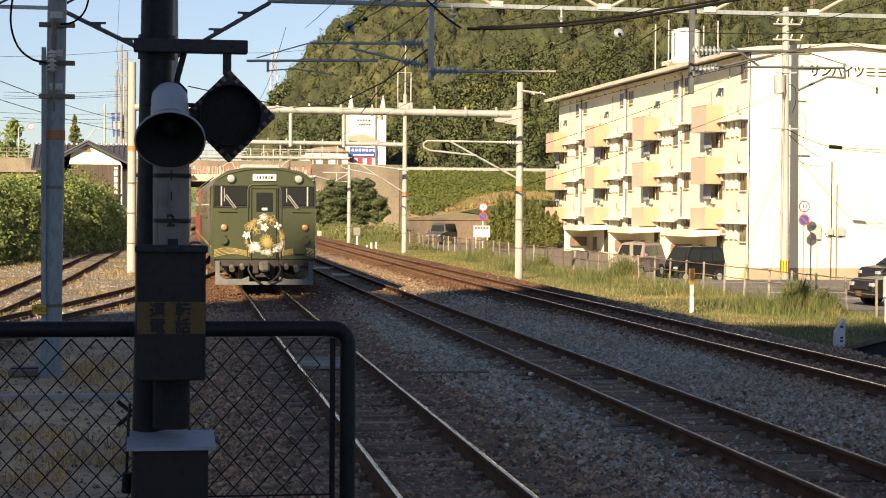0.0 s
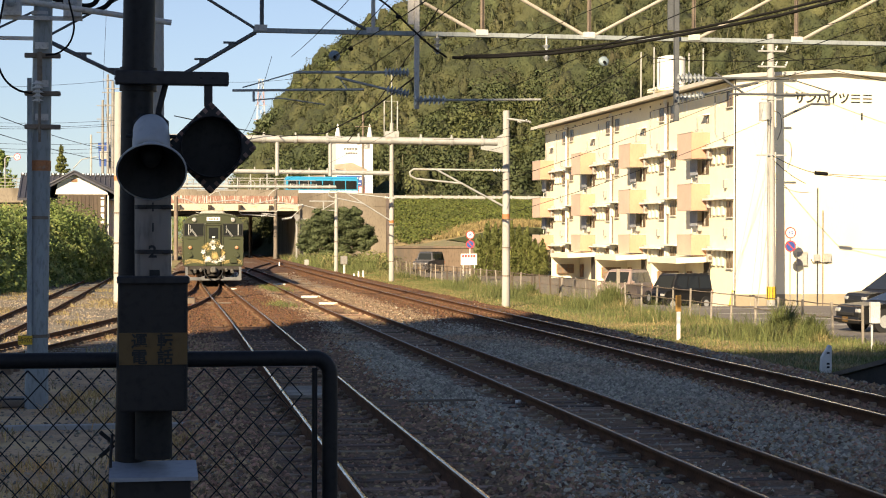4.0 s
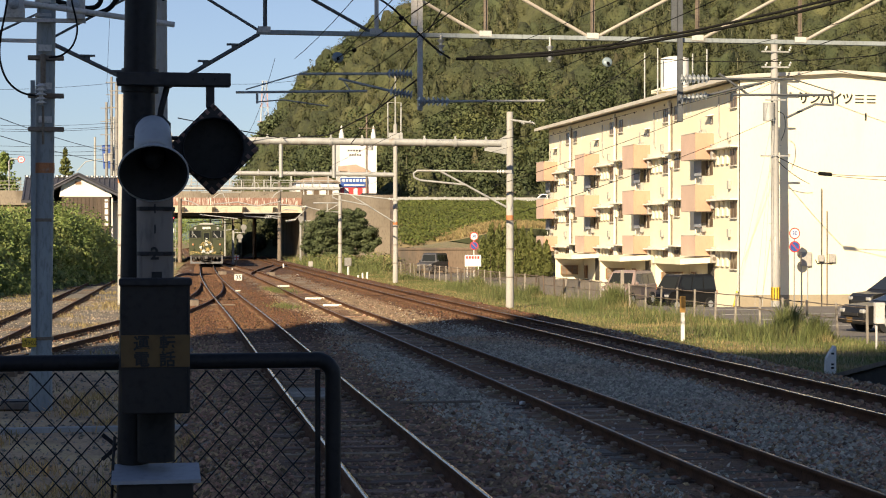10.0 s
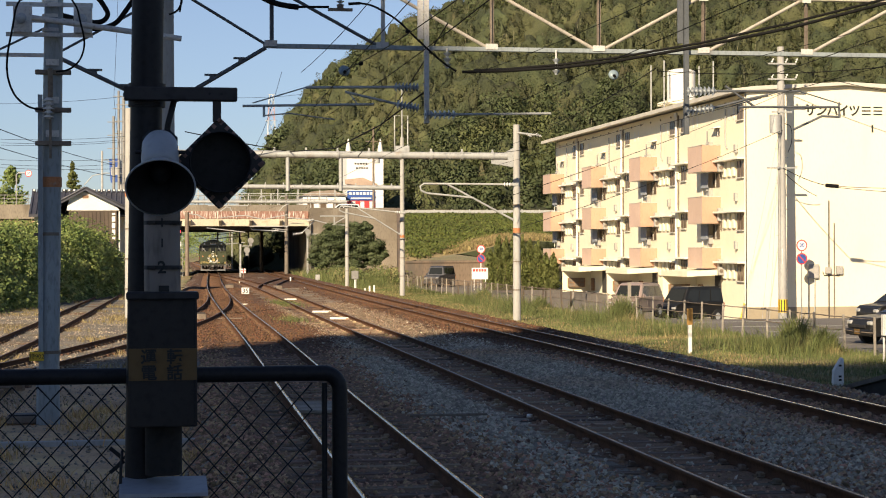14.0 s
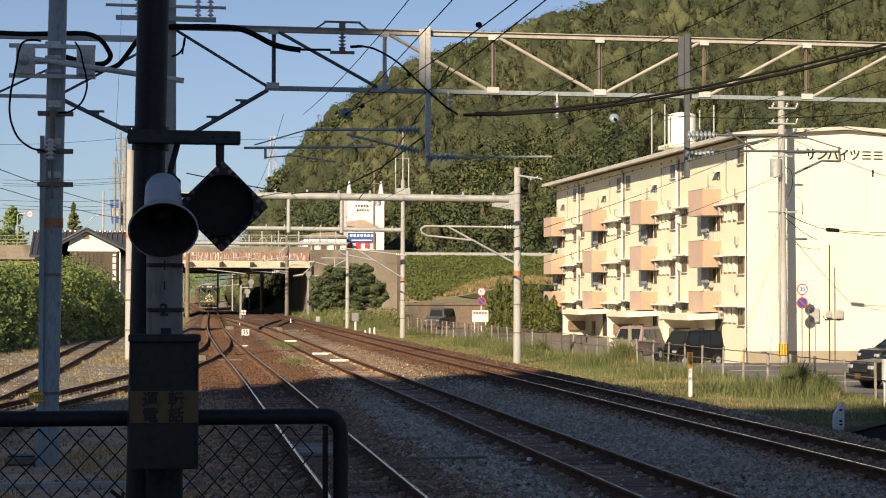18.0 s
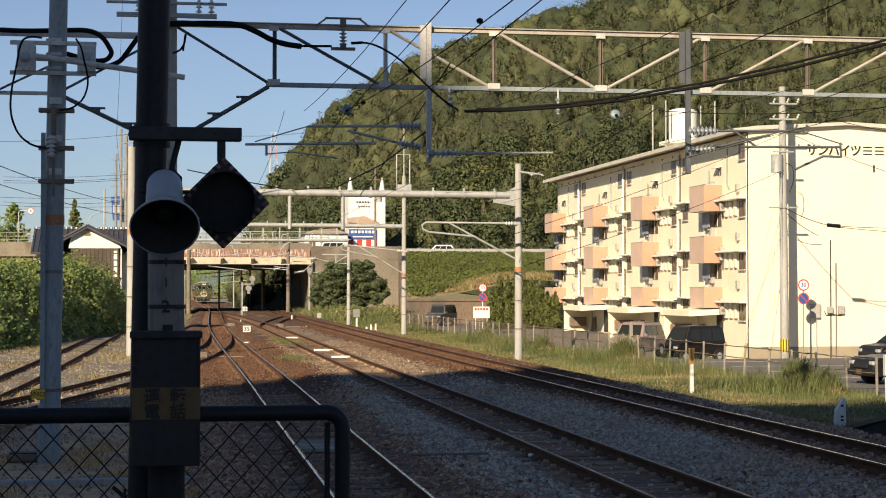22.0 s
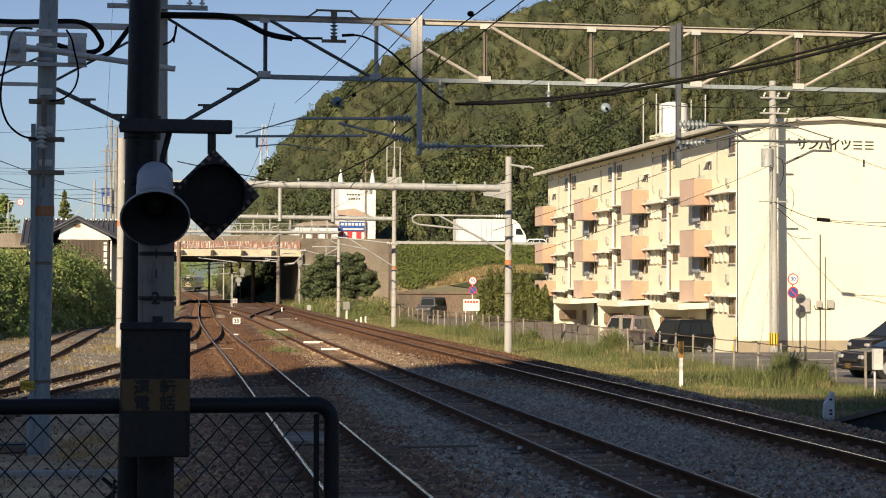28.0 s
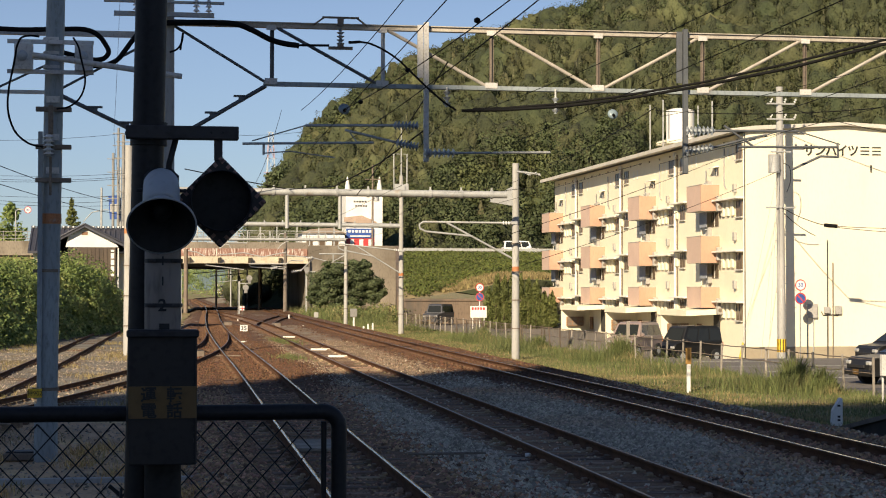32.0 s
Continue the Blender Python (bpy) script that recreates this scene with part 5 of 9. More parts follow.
def truss():
    t = thing("catenary_truss", "long grey steel lattice beam spanning all tracks", "truss", (0, 36.5, 0))
    zt, zb, c0 = 7.78, 6.57, 0.36
    nodes = [2.53 + 2.3 * k for k in range(7)]
    end = nodes[-1] + 2.1
    # sun and shade put into the chord colours: pale above, grey-blue below
    part("top_chord", MB().box(((c0 + end) / 2, 0, zt), (end - c0, 0.15, 0.11), None, 0.006).box(((c0 + end) / 2, -0.085, zt + 0.045), (end - c0, 0.06, 0.02)), "galv_lit", t, "weathered top chord in a pale sunlit tone")
    part("bottom_chord", MB().box(((nodes[0] + nodes[-1]) / 2, 0, zb), (nodes[-1] - nodes[0] + 0.3, 0.13, 0.09), None, 0.006), "pole_pale", t, "bottom chord in a grey-blue shade tone")
    for k, x in enumerate(nodes):
        # uprights coloured as their shaded side
        part("upright", MB().box((x, 0.0, (zt + zb) / 2), (0.025, 0.09, zt - zb)).box((x + 0.025, 0.03, (zt + zb) / 2), (0.085, 0.02, zt - zb)), ("shaded_steel", "galv_blue")[k] if k < 2 else "brown_steel", t)
        part("gusset", MB().box((x, -0.081, zt - 0.06), (0.2, 0.012, 0.1)), "galv_blue", t)
        part("gusset", MB().box((x, -0.081, zb + 0.05), (0.26, 0.012, 0.12)), "galv_blue", t)
    for k in range(6):
        a, b = (nodes[k], nodes[k + 1])
        up = k < 3
        # first diagonal and the braces below carry their shade in the colour
        part("diagonal", MB().tube([(a + 0.12, -0.03, zt - 0.05 if up else zb + 0.04), (b - 0.1, -0.03, zb + 0.04 if up else zt - 0.05)], 0.045, 4), "shaded_steel" if k < 1 else "galv_lit", t)
    # end panels and knee braces at the column
    part("diagonal", MB().tube([(c0 + 0.1, 0, zt), (nodes[0] - 0.1, 0, zb + 0.03)], 0.04, 4), "shaded_steel", t)
    part("knee_brace", MB().tube([(c0, 0, 5.28), (nodes[0] - 0.1, 0, zb - 0.04)], 0.045, 6), "shaded_steel", t)
    for q in (0.45, 0.72):
        c = Vector((c0, 0, 5.28)).lerp(Vector((nodes[0], 0, zb)), q)
        part("hook_plate", MB().box(c + Vector((0, 0, 0.1)), (0.3, 0.12, 0.035)).box(c + Vector((0, 0, 0.05)), (0.1, 0.1, 0.12)), "shaded_steel", t)
    part("left_chord", MB().box((-3.4, 0.1, 7.53), (7.0, 0.12, 0.12), None, 0.006).box((-4.6, 0.1, 6.32), (5.2, 0.1, 0.07)), "galv_blue", t)
    part("knee_brace", MB().tube([(c0, 0, 5.28), (-1.75, 0, 6.28)], 0.045, 6).tube([(-1.75, 0, 6.35), (0.2, 0, 7.45)], 0.035, 4).tube([(-1.9, 0, 6.9), (-4.5, 0, 5.6)], 0.03, 4), "shaded_steel", t)
    for q in (0.35, 0.65):
        c = Vector((c0, 0, 5.28)).lerp(Vector((-1.75, 0, 6.28)), q)
        part("hook_plate", MB().box(c + Vector((0, 0, 0.1)), (0.3, 0.12, 0.035)).box(c + Vector((0, 0, 0.05)), (0.1, 0.1, 0.12)), "shaded_steel", t)
    part("column", MB().cyl((c0, 0, -0.39), (c0, 0, 9.6), 0.25, 0.2, 20), "pole_conc", t, "round concrete column of the beam")
    part("column", MB().cyl((end, 0, -0.39), (end, 0, 8.6), 0.25, 0.2, 20), "pole_conc", t, "round concrete column of the beam")
    # drop posts that carry the wire arms
    for x, z1 in ((5.74, 5.0), (11.32, 4.82)):
        # right post coloured dark in place of the shade on it
        part("drop_post", MB().box((x, -0.14, (7.9 + z1) / 2), (0.10, 0.12, 7.9 - z1), None, 0.008).box((x - 0.12, -0.1, 7.3), (0.12, 0.05, 1.1)), "shaded_steel" if x > 8 else "galv_blue", t)
    # stand-off insulator on the top chord
    m = MB()
    insulator(m, (3.95, -0.15, 7.74), (3.95, -0.15, 7.36), 0.085, 5)
    part("insulator", m, "insul_grey", t)
    part("insulator_cap", MB().box((3.95, -0.15, 7.95), (0.75, 0.1, 0.03)).tube([(3.6, -0.15, 7.94), (3.4, -0.1, 7.8)], 0.025, 4).tube([(4.3, -0.15, 7.94), (4.5, -0.1, 7.8)], 0.025, 4).box((3.95, -0.15, 7.86), (0.12, 0.1, 0.16)), "brown_steel", t)
    part("cable_clamp", MB().box((3.95, -0.15, 7.32), (0.5, 0.07, 0.06)).box((3.95, -0.15, 7.38), (0.12, 0.1, 0.1)), "brown_steel", t)
    for x, z in ((6.18, 6.4), (8.5, 6.3)):
        m = MB()
        insulator(m, (x, -0.1, z + 0.1), (x, -0.1, z - 0.25), 0.09, 3)
        part("hanging_insulator", m, "insul_grey", t)
        part("insulator_stem", MB().cyl((x, -0.1, zb), (x, -0.1, z + 0.1), 0.02, n=8), "galv_blue", t)
    # cable tray and thick cable on the left
    def run(pts, r, name="cable"):
        part(name, MB().tube(smooth([Vector(p) - Vector((0, 36.5, 0)) for p in pts]), r, 8), "wire", t)
    run(((-3.61, 36.20, 7.53), (-2.96, 36.20, 7.53), (-2.41, 36.20, 7.52), (-1.64, 36.20, 7.55), (-1.30, 36.20, 7.56), (-1.08, 36.20, 7.52), (-0.91, 36.20, 7.41), (-0.79, 36.20, 7.24), (-0.74, 36.20, 7.11), (-0.82, 36.20, 6.99), (-0.97, 36.20, 6.95), (-1.19, 36.20, 6.97), (-1.63, 36.20, 7.08)), 0.05)
    run(((-1.19, 36.20, 6.82), (-0.85, 36.20, 6.84), (-0.58, 36.20, 6.95), (-0.41, 36.20, 7.16), (-0.21, 36.20, 7.44), (0.04, 36.20, 7.68)), 0.05)
    run(((0.38, 36.20, 7.73), (1.28, 36.20, 7.76), (1.80, 36.20, 7.74), (2.14, 36.20, 7.62), (2.48, 36.20, 7.45), (2.77, 36.20, 7.37), (3.08, 36.20, 7.33)), 0.058)
    run(((3.08, 36.20, 7.34), (3.70, 36.20, 7.35)), 0.025)
    run(((4.10, 36.20, 7.42), (4.34, 36.20, 7.44)), 0.03)
    run(((4.34, 36.20, 7.44), (4.57, 36.20, 7.40), (4.87, 36.20, 7.26), (5.14, 36.20, 7.08), (5.40, 36.20, 6.84), (5.71, 36.20, 6.55), (6.05, 36.20, 6.26), (6.34, 36.20, 6.07)), 0.021)
    run(((0.68, 36.00, 7.16), (0.73, 36.00, 7.50), (0.71, 36.00, 7.33), (0.62, 36.00, 7.18), (0.47, 36.00, 7.11)), 0.02)
    # rack with porcelain on the column head
    part("rack", MB().box((0.36, -0.3, 7.9), (2.0, 0.1, 0.09)).box((0.36, -0.3, 8.15), (2.4, 0.08, 0.05)), "galv", t)
    for x in (-0.2, 1.25, 1.0):
        m = MB()
        insulator(m, (x, -0.35, 7.95), (x, -0.35, 8.4), 0.07, 5)
        part("porcelain", m, "insul", t)
    return t


# weathered steel in a warm tone, as if sunlit
M["galv_lit"] = mat("weathered_steel_lit_tone", (0.47, 0.43, 0.37), (0.37, 0.335, 0.285), 0.65, 0.1, scale=3, fine=30, bump=0.08, stain=(0.28, 0.2, 0.14), stain_scale=2.5, stain_at=0.62)
TRUSS = truss()


def line_arm(label, ins, tubes, thin, steel):
    """Tubes with ribbed insulators reaching from a drop post to the wire."""
    o = Vector((0, 36.5, 0))
    t = part("line_arm", MB().tube([Vector(p) - o for p in tubes[0]], 0.028, 8), steel, TRUSS, label)
    for a, b in ins:
        m = MB()
        insulator(m, Vector(a) - o, Vector(b) - o, 0.1, 7)
        part("insulator", m, "insul_grey", t)
    for pts in tubes[1:]:
        part("tube", MB().tube([Vector(p) - o for p in pts], 0.026, 8), steel, t)
    for pts in thin:
        part("tie", MB().tube([Vector(p) - o for p in pts], 0.014, 5), steel, t)


line_arm("grey line arm with ribbed insulators over the main track",
         (((5.55, 36.20, 5.73), (5.03, 36.20, 5.73)), ((5.55, 36.20, 5.29), (5.08, 36.20, 5.38)), ((5.67, 36.20, 5.17), (6.34, 36.20, 5.18))),
         (((5.03, 36.20, 5.73), (3.22, 36.20, 5.70)), ((5.10, 36.20, 5.38), (4.03, 36.20, 5.62)), ((4.62, 36.20, 5.37), (1.94, 36.20, 5.31)), ((2.37, 36.20, 5.32), (2.37, 36.20, 5.09)), ((6.34, 36.20, 5.18), (8.34, 36.20, 5.22))),
         (((3.22, 36.20, 5.70), (2.14, 36.20, 5.37)), ((4.11, 36.20, 5.60), (4.28, 36.20, 5.37)), ((2.37, 36.20, 5.12), (2.89, 36.20, 5.17), (3.82, 36.20, 5.05))), "galv")
# far arm also has its shade in the steel colour
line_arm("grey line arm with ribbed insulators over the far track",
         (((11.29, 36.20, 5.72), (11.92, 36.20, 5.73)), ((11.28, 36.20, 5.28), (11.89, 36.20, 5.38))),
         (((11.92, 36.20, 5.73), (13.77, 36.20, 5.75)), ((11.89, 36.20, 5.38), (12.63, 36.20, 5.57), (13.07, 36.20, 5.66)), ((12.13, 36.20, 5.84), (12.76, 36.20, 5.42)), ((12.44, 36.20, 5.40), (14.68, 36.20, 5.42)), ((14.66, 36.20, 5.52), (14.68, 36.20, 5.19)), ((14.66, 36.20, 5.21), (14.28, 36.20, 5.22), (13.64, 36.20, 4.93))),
         (((13.77, 36.20, 5.75), (14.72, 36.20, 5.48)), ((12.26, 36.20, 5.41), (13.33, 36.20, 5.74))), "shaded_steel")


def yard_pole():
    t = thing("equipment_pole", "blue-grey steel pole with isolator switches and clamps", "pole", (-1.52, 28.55, -0.38))
    lean = (0.13, 0.0)
    H = 8.2
    part("shaft", MB().cyl((0, 0, 0), (lean[0], 0, H), 0.165, 0.14, 20), "pole_pale", t)
    part("foot", MB().cyl((0, 0, 0), (0.002, 0, 0.95), 0.185, 0.18, 20), "pole_pale", t)
    part("channel", MB().box((-0.10, -0.15, 2.6), (0.07, 0.05, 5.2)), "pole_pale", t)
    part("band", MB().cyl((0.06, 0, 3.76), (0.06, 0, 3.92), 0.163, n=20), "orange", t, "faded orange band")
    for z in (1.15, 3.0):
        part("clamp_ring", MB().cyl((0.03, 0, z), (0.03, 0, z + 0.05), 0.172, n=18).box((-0.17, 0, z + 0.02), (0.08, 0.06, 0.05)), "brown_steel", t)
    for z in (4.44, 4.96, 5.55):
        part("clamp_arm", MB().box((0.1, -0.16, z), (0.55, 0.09, 0.075), None, 0.01), "brown_steel", t)
        part("clamp_plate", MB().box((0.09, -0.22, z + 0.15), (0.2, 0.05, 0.1)), "galv_blue", t)
    m = MB()
    insulator(m, (0.03, -0.25, 4.82), (0.03, -0.25, 5.15), 0.095, 5)
    part("insulator", m, "insul", t)
    part("switch_rod", MB().cyl((0.06, -0.25, 5.15), (0.06, -0.25, 5.6), 0.04, n=8), "brown_steel", t)
    part("switch_rod", MB().cyl((0.06, -0.25, 4.2), (0.06, -0.25, 4.8), 0.02, n=8), "brown_steel", t)
    for z, w, d in ((6.13, 1.32, -0.2), (6.6, 1.32, -0.2), (6.36, 0.7, -0.12)):
        part("platform_beam", MB().box((0.05, d, z), (w, 0.08, 0.06)), "galv_blue", t)
    for x in (-0.36, 0.56):
        b = part("switch_box", MB().box((x, -0.2, 6.36), (0.28, 0.2, 0.42), None, 0.012), "galv_blue", t, "blue-grey switch box")
        m = MB()
        insulator(m, (x - 0.02, -0.3, 6.36), (x, -0.46, 6.36), 0.08, 3)
        part("bushing", m, "insul_grey", b)
    o = Vector((-1.52, 28.55, -0.38))
    for pts, r in ((((-1.59, 27.40, 6.17), (-1.74, 27.40, 6.18), (-1.86, 27.40, 6.14), (-1.92, 27.40, 6.01), (-1.94, 27.40, 5.89), (-1.98, 27.40, 5.66), (-2.03, 27.40, 5.40), (-2.05, 27.40, 5.12), (-2.01, 27.40, 4.89), (-1.91, 27.40, 4.69), (-1.73, 27.40, 4.55), (-1.52, 27.40, 4.50)), 0.021),
                   (((-1.09, 27.40, 6.17), (-1.01, 27.40, 6.03), (-0.97, 27.40, 5.85), (-0.92, 27.40, 5.64), (-0.91, 27.40, 5.48), (-0.95, 27.40, 5.32), (-1.03, 27.40, 5.20), (-1.16, 27.40, 5.11), (-1.33, 27.40, 5.08)), 0.019)):
        part("drop_cable", MB().tube(smooth([Vector(p) - o for p in pts]), r * 0.75, 8), "wire", t)
    part("cross_arm", MB().tube([Vector((-1.70, 27.55, 5.91)) - o, Vector((0.55, 27.90, 5.67)) - o], 0.055, 4), "galv_blue", t)
    for k in range(3):
        part("steel_strap", MB().cyl((0.08, 0, 6.2 + 0.22 * k), (0.08, 0, 6.25 + 0.22 * k), 0.158, n=18), "galv_blue", t)
    tag = part("number_tag", MB().box((-0.16, -0.22, 1.12), (0.22, 0.015, 0.14), None, 0.004), "yellow", t, "yellow number tag")
    text("特902", (-0.16, -0.229, 1.115), 0.095, "ink", t)


yard_pole()


M["disc_blue"] = mat("blue_grey_porcelain", (0.24, 0.31, 0.34), (0.2, 0.26, 0.29), 0.25, scale=5, fine=40, bump=0)


# overhead wires
def wires():
    w = thing("overhead_wires", "thin dark contact and feeder wires above the tracks", "wires")
    for fn in (T1, T3, T2):
        for a, b in ((-6, 36.3), (36.3, 66), (66, 103), (103, 131), (131, 188)):
            xa, xb = float(fn(max(a, 5))), float(fn(b))
            sw = 0.2 if int(a) % 2 else -0.2
            part("contact_wire", MB().tube([(xa + sw, a, 5.02), (xb - sw, b, 5.02)], 0.0055, 4, False), "wire", w)
            part("messenger_wire", MB().tube(sagged((xa + sw, a, 6.02), (xb - sw, b, 6.02), 0.5), 0.0055, 4, False), "wire", w)
    part("feeder_cable", MB().tube([(14.89, 31.00, 7.17), (13.85, 32.00, 7.04), (12.33, 33.00, 6.67), (10.93, 34.00, 6.42), (9.46, 35.00, 6.21), (8.42, 35.60, 6.12), (7.32, 36.00, 6.07), (6.46, 36.20, 6.06)], 0.032, 8), "wire", w, "thick black feeder cable")
    part("feeder_cable", MB().tube([(14.99, 31.20, 7.28), (13.94, 32.20, 7.15), (12.40, 33.20, 6.79), (10.99, 34.20, 6.51), (9.51, 35.20, 6.30), (8.47, 35.80, 6.20), (7.36, 36.20, 6.13), (6.74, 36.40, 6.12)], 0.026, 8), "wire", w, "thick black feeder cable")
    for a, b, r in (((17.31, 40.00, 6.70), (13.49, 46.00, 7.16), 0.018), ((4.65, 20.00, 6.11), (4.21, 38.00, 6.23), 0.012), ((4.97, 20.00, 6.12), (4.60, 45.00, 5.84), 0.012), ((10.85, 37.00, 6.29), (13.79, 60.00, 6.70), 0.013),
                    ((12.99, 30.00, 6.17), (17.60, 60.00, 7.43), 0.012), ((14.73, 66.00, 6.26), (9.09, 66.00, 5.89), 0.02), ((6.13, 36.00, 7.04), (7.81, 66.00, 5.88), 0.02), ((-4.88, 60.00, 6.45), (-1.71, 100.00, 7.16), 0.02), ((-5.36, 66.00, 6.18), (-0.97, 100.00, 6.39), 0.02),
                    ((-9.74, 120.00, 8.43), (-1.17, 120.00, 8.54), 0.02), ((-9.74, 120.00, 7.91), (-1.17, 120.00, 7.90), 0.02), ((-9.76, 120.00, 12.08), (-1.18, 120.00, 12.69), 0.02), ((5.78, 120.00, 12.67), (11.11, 120.00, 13.06), 0.02), ((-9.24, 118.0, 9.64), (-0.89, 118.0, 9.92), 0.02), ((-9.24, 118.0, 9.41), (-1.84, 118.0, 9.62), 0.02), ((-9.24, 118.0, 8.02), (-2.2, 118.0, 8.04), 0.02), ((-9.24, 118.0, 9.26), (-0.89, 118.0, 9.58), 0.02), ((-1.69, 118.0, 21.72), (-1.87, 118.0, 16.43), 0.02), ((-1.87, 118.0, 16.43), (-2.05, 118.0, 12.48), 0.02), ((-2.05, 118.0, 12.48), (-1.73, 118.0, 9.2), 0.02)):
        part("line_wire", MB().tube(sagged(a, b, 0.12), r * 0.75, 4, False), "wire", w)
    part("line_wire", MB().tube([(1.38, 64.00, 6.63), (3.14, 65.00, 6.35), (5.27, 66.00, 6.05), (5.80, 55.00, 5.55), (5.90, 45.00, 5.57), (5.82, 37.00, 5.73)], 0.02, 5, False), "wire", w)
    for q in ((4.47, 37.20, 6.31), (4.86, 33.00, 6.48), (5.06, 27.00, 6.53)):
        part("wire_knob", MB().lathe([(0.0, -0.05), (0.045, -0.03), (0.055, 0.0), (0.045, 0.03), (0.0, 0.05)], Matrix.Translation(q), 10), "wire", w)
    # round damper weights on the wires
    for p in ((4.21, 38.00, 6.23), (10.97, 41.00, 6.53)):
        b = thing("wire_disc", "grey-blue round porcelain disc on an overhead wire", "insulator", p, group="wire discs")
        part("disc", MB().lathe([(0.0, -0.05), (0.08, -0.05), (0.125, 0.0), (0.12, 0.03), (0.05, 0.06), (0.0, 0.06)], Matrix.Rotation(radians(70), 4, "X"), 20), "disc_blue", b)
        part("cap", MB().cyl((0, -0.05, -0.02), (0, -0.12, -0.04), 0.035, n=10), "wire", b)


def bridge_supports():
    """Cantilever arms and steady tubes on the masts before the bridge."""
    t = thing("wire_support", "grey cantilever arms with white insulators at the bridge", "wire support")
    for pts in (((14.58, 186.00, 4.92), (10.64, 186.00, 4.91), (10.87, 186.00, 4.61), (14.46, 186.00, 4.38)), ((14.58, 186.00, 5.86), (17.42, 186.00, 5.57), (18.85, 186.00, 5.22)), ((14.58, 186.00, 6.16), (11.93, 186.00, 5.62)),
                ((7.48, 182.00, 5.77), (9.95, 182.00, 6.00), (11.67, 182.00, 5.61)), ((6.23, 182.00, 6.97), (10.23, 182.00, 6.99)), ((9.27, 180.00, 7.39), (20.14, 180.00, 7.44)), ((15.58, 140.00, 5.10), (13.56, 140.00, 5.10)), ((15.58, 140.00, 4.39), (14.55, 140.00, 4.43), (15.58, 140.00, 5.01)),
                ((14.68, 140.00, 5.10), (14.68, 140.00, 4.43)), ((17.42, 186.00, 5.51), (16.06, 186.00, 4.21)), ((7.98, 205.00, 4.51), (13.15, 205.00, 4.78)), ((7.59, 212.00, 3.78), (11.92, 212.00, 4.19)), ((9.73, 240.00, 3.21), (13.12, 240.00, 3.51)), ((6.33, 190.00, 4.83), (10.39, 190.00, 4.36)),
                ((13.77, 187.00, 6.53), (14.18, 187.00, 7.01), (14.60, 187.00, 7.25), (14.89, 187.00, 7.31)), ((7.63, 187.00, 6.51), (8.27, 187.00, 6.98), (8.69, 187.00, 6.93), (8.80, 187.00, 6.57)), ((4.04, 181.00, 6.19), (5.12, 181.00, 6.03), (6.03, 181.00, 5.57)), ((11.44, 200.00, 4.78), (13.33, 200.00, 4.97), (14.60, 187.00, 4.57)),
                ((5.48, 215.00, 4.68), (10.40, 215.00, 5.03)), ((5.95, 225.00, 4.22), (10.32, 225.00, 4.58)), ((9.86, 215.00, 5.16), (9.99, 215.00, 4.48), (10.74, 215.00, 4.35)), ((14.54, 187.00, 4.81), (15.07, 187.00, 5.29), (16.44, 187.00, 5.29))):
        part("tube", MB().tube(pts, 0.055, 6), "galv", t)
    for q in ((13.26, 185.60, 4.49), (15.44, 185.60, 4.14), (15.79, 185.60, 4.20), (16.97, 185.60, 5.57)):
        m = MB()
        insulator(m, Vector(q) - Vector((0.35, 0, 0.05)), Vector(q) + Vector((0.35, 0, 0.05)), 0.16, 4)
        part("insulator", m, "insul", t)
    for x, y0, y1, Y in ((391, 470, 555, 210), (417, 475, 545, 240), (430, 477, 540, 222), (446, 470, 543, 215), (467, 465, 545, 205)):
        a, b = Y * math.tan(radians(9.373) + math.atan((x - 784) / 3144.4)), 2.374 + (511 - y0) / 3144.4 * Y
        part("mast", MB().cyl((a, Y, -0.4), (a, Y, b), 0.11, 0.09, 8), "brown_steel" if x == 467 else "galv", t)


wires()
bridge_supports()


# ---- apartment block ----
M["unit_grey"] = mat("grey_white_appliance", (0.42, 0.40, 0.37), (0.34, 0.33, 0.30), 0.6, scale=3, fine=20, bump=0.05)

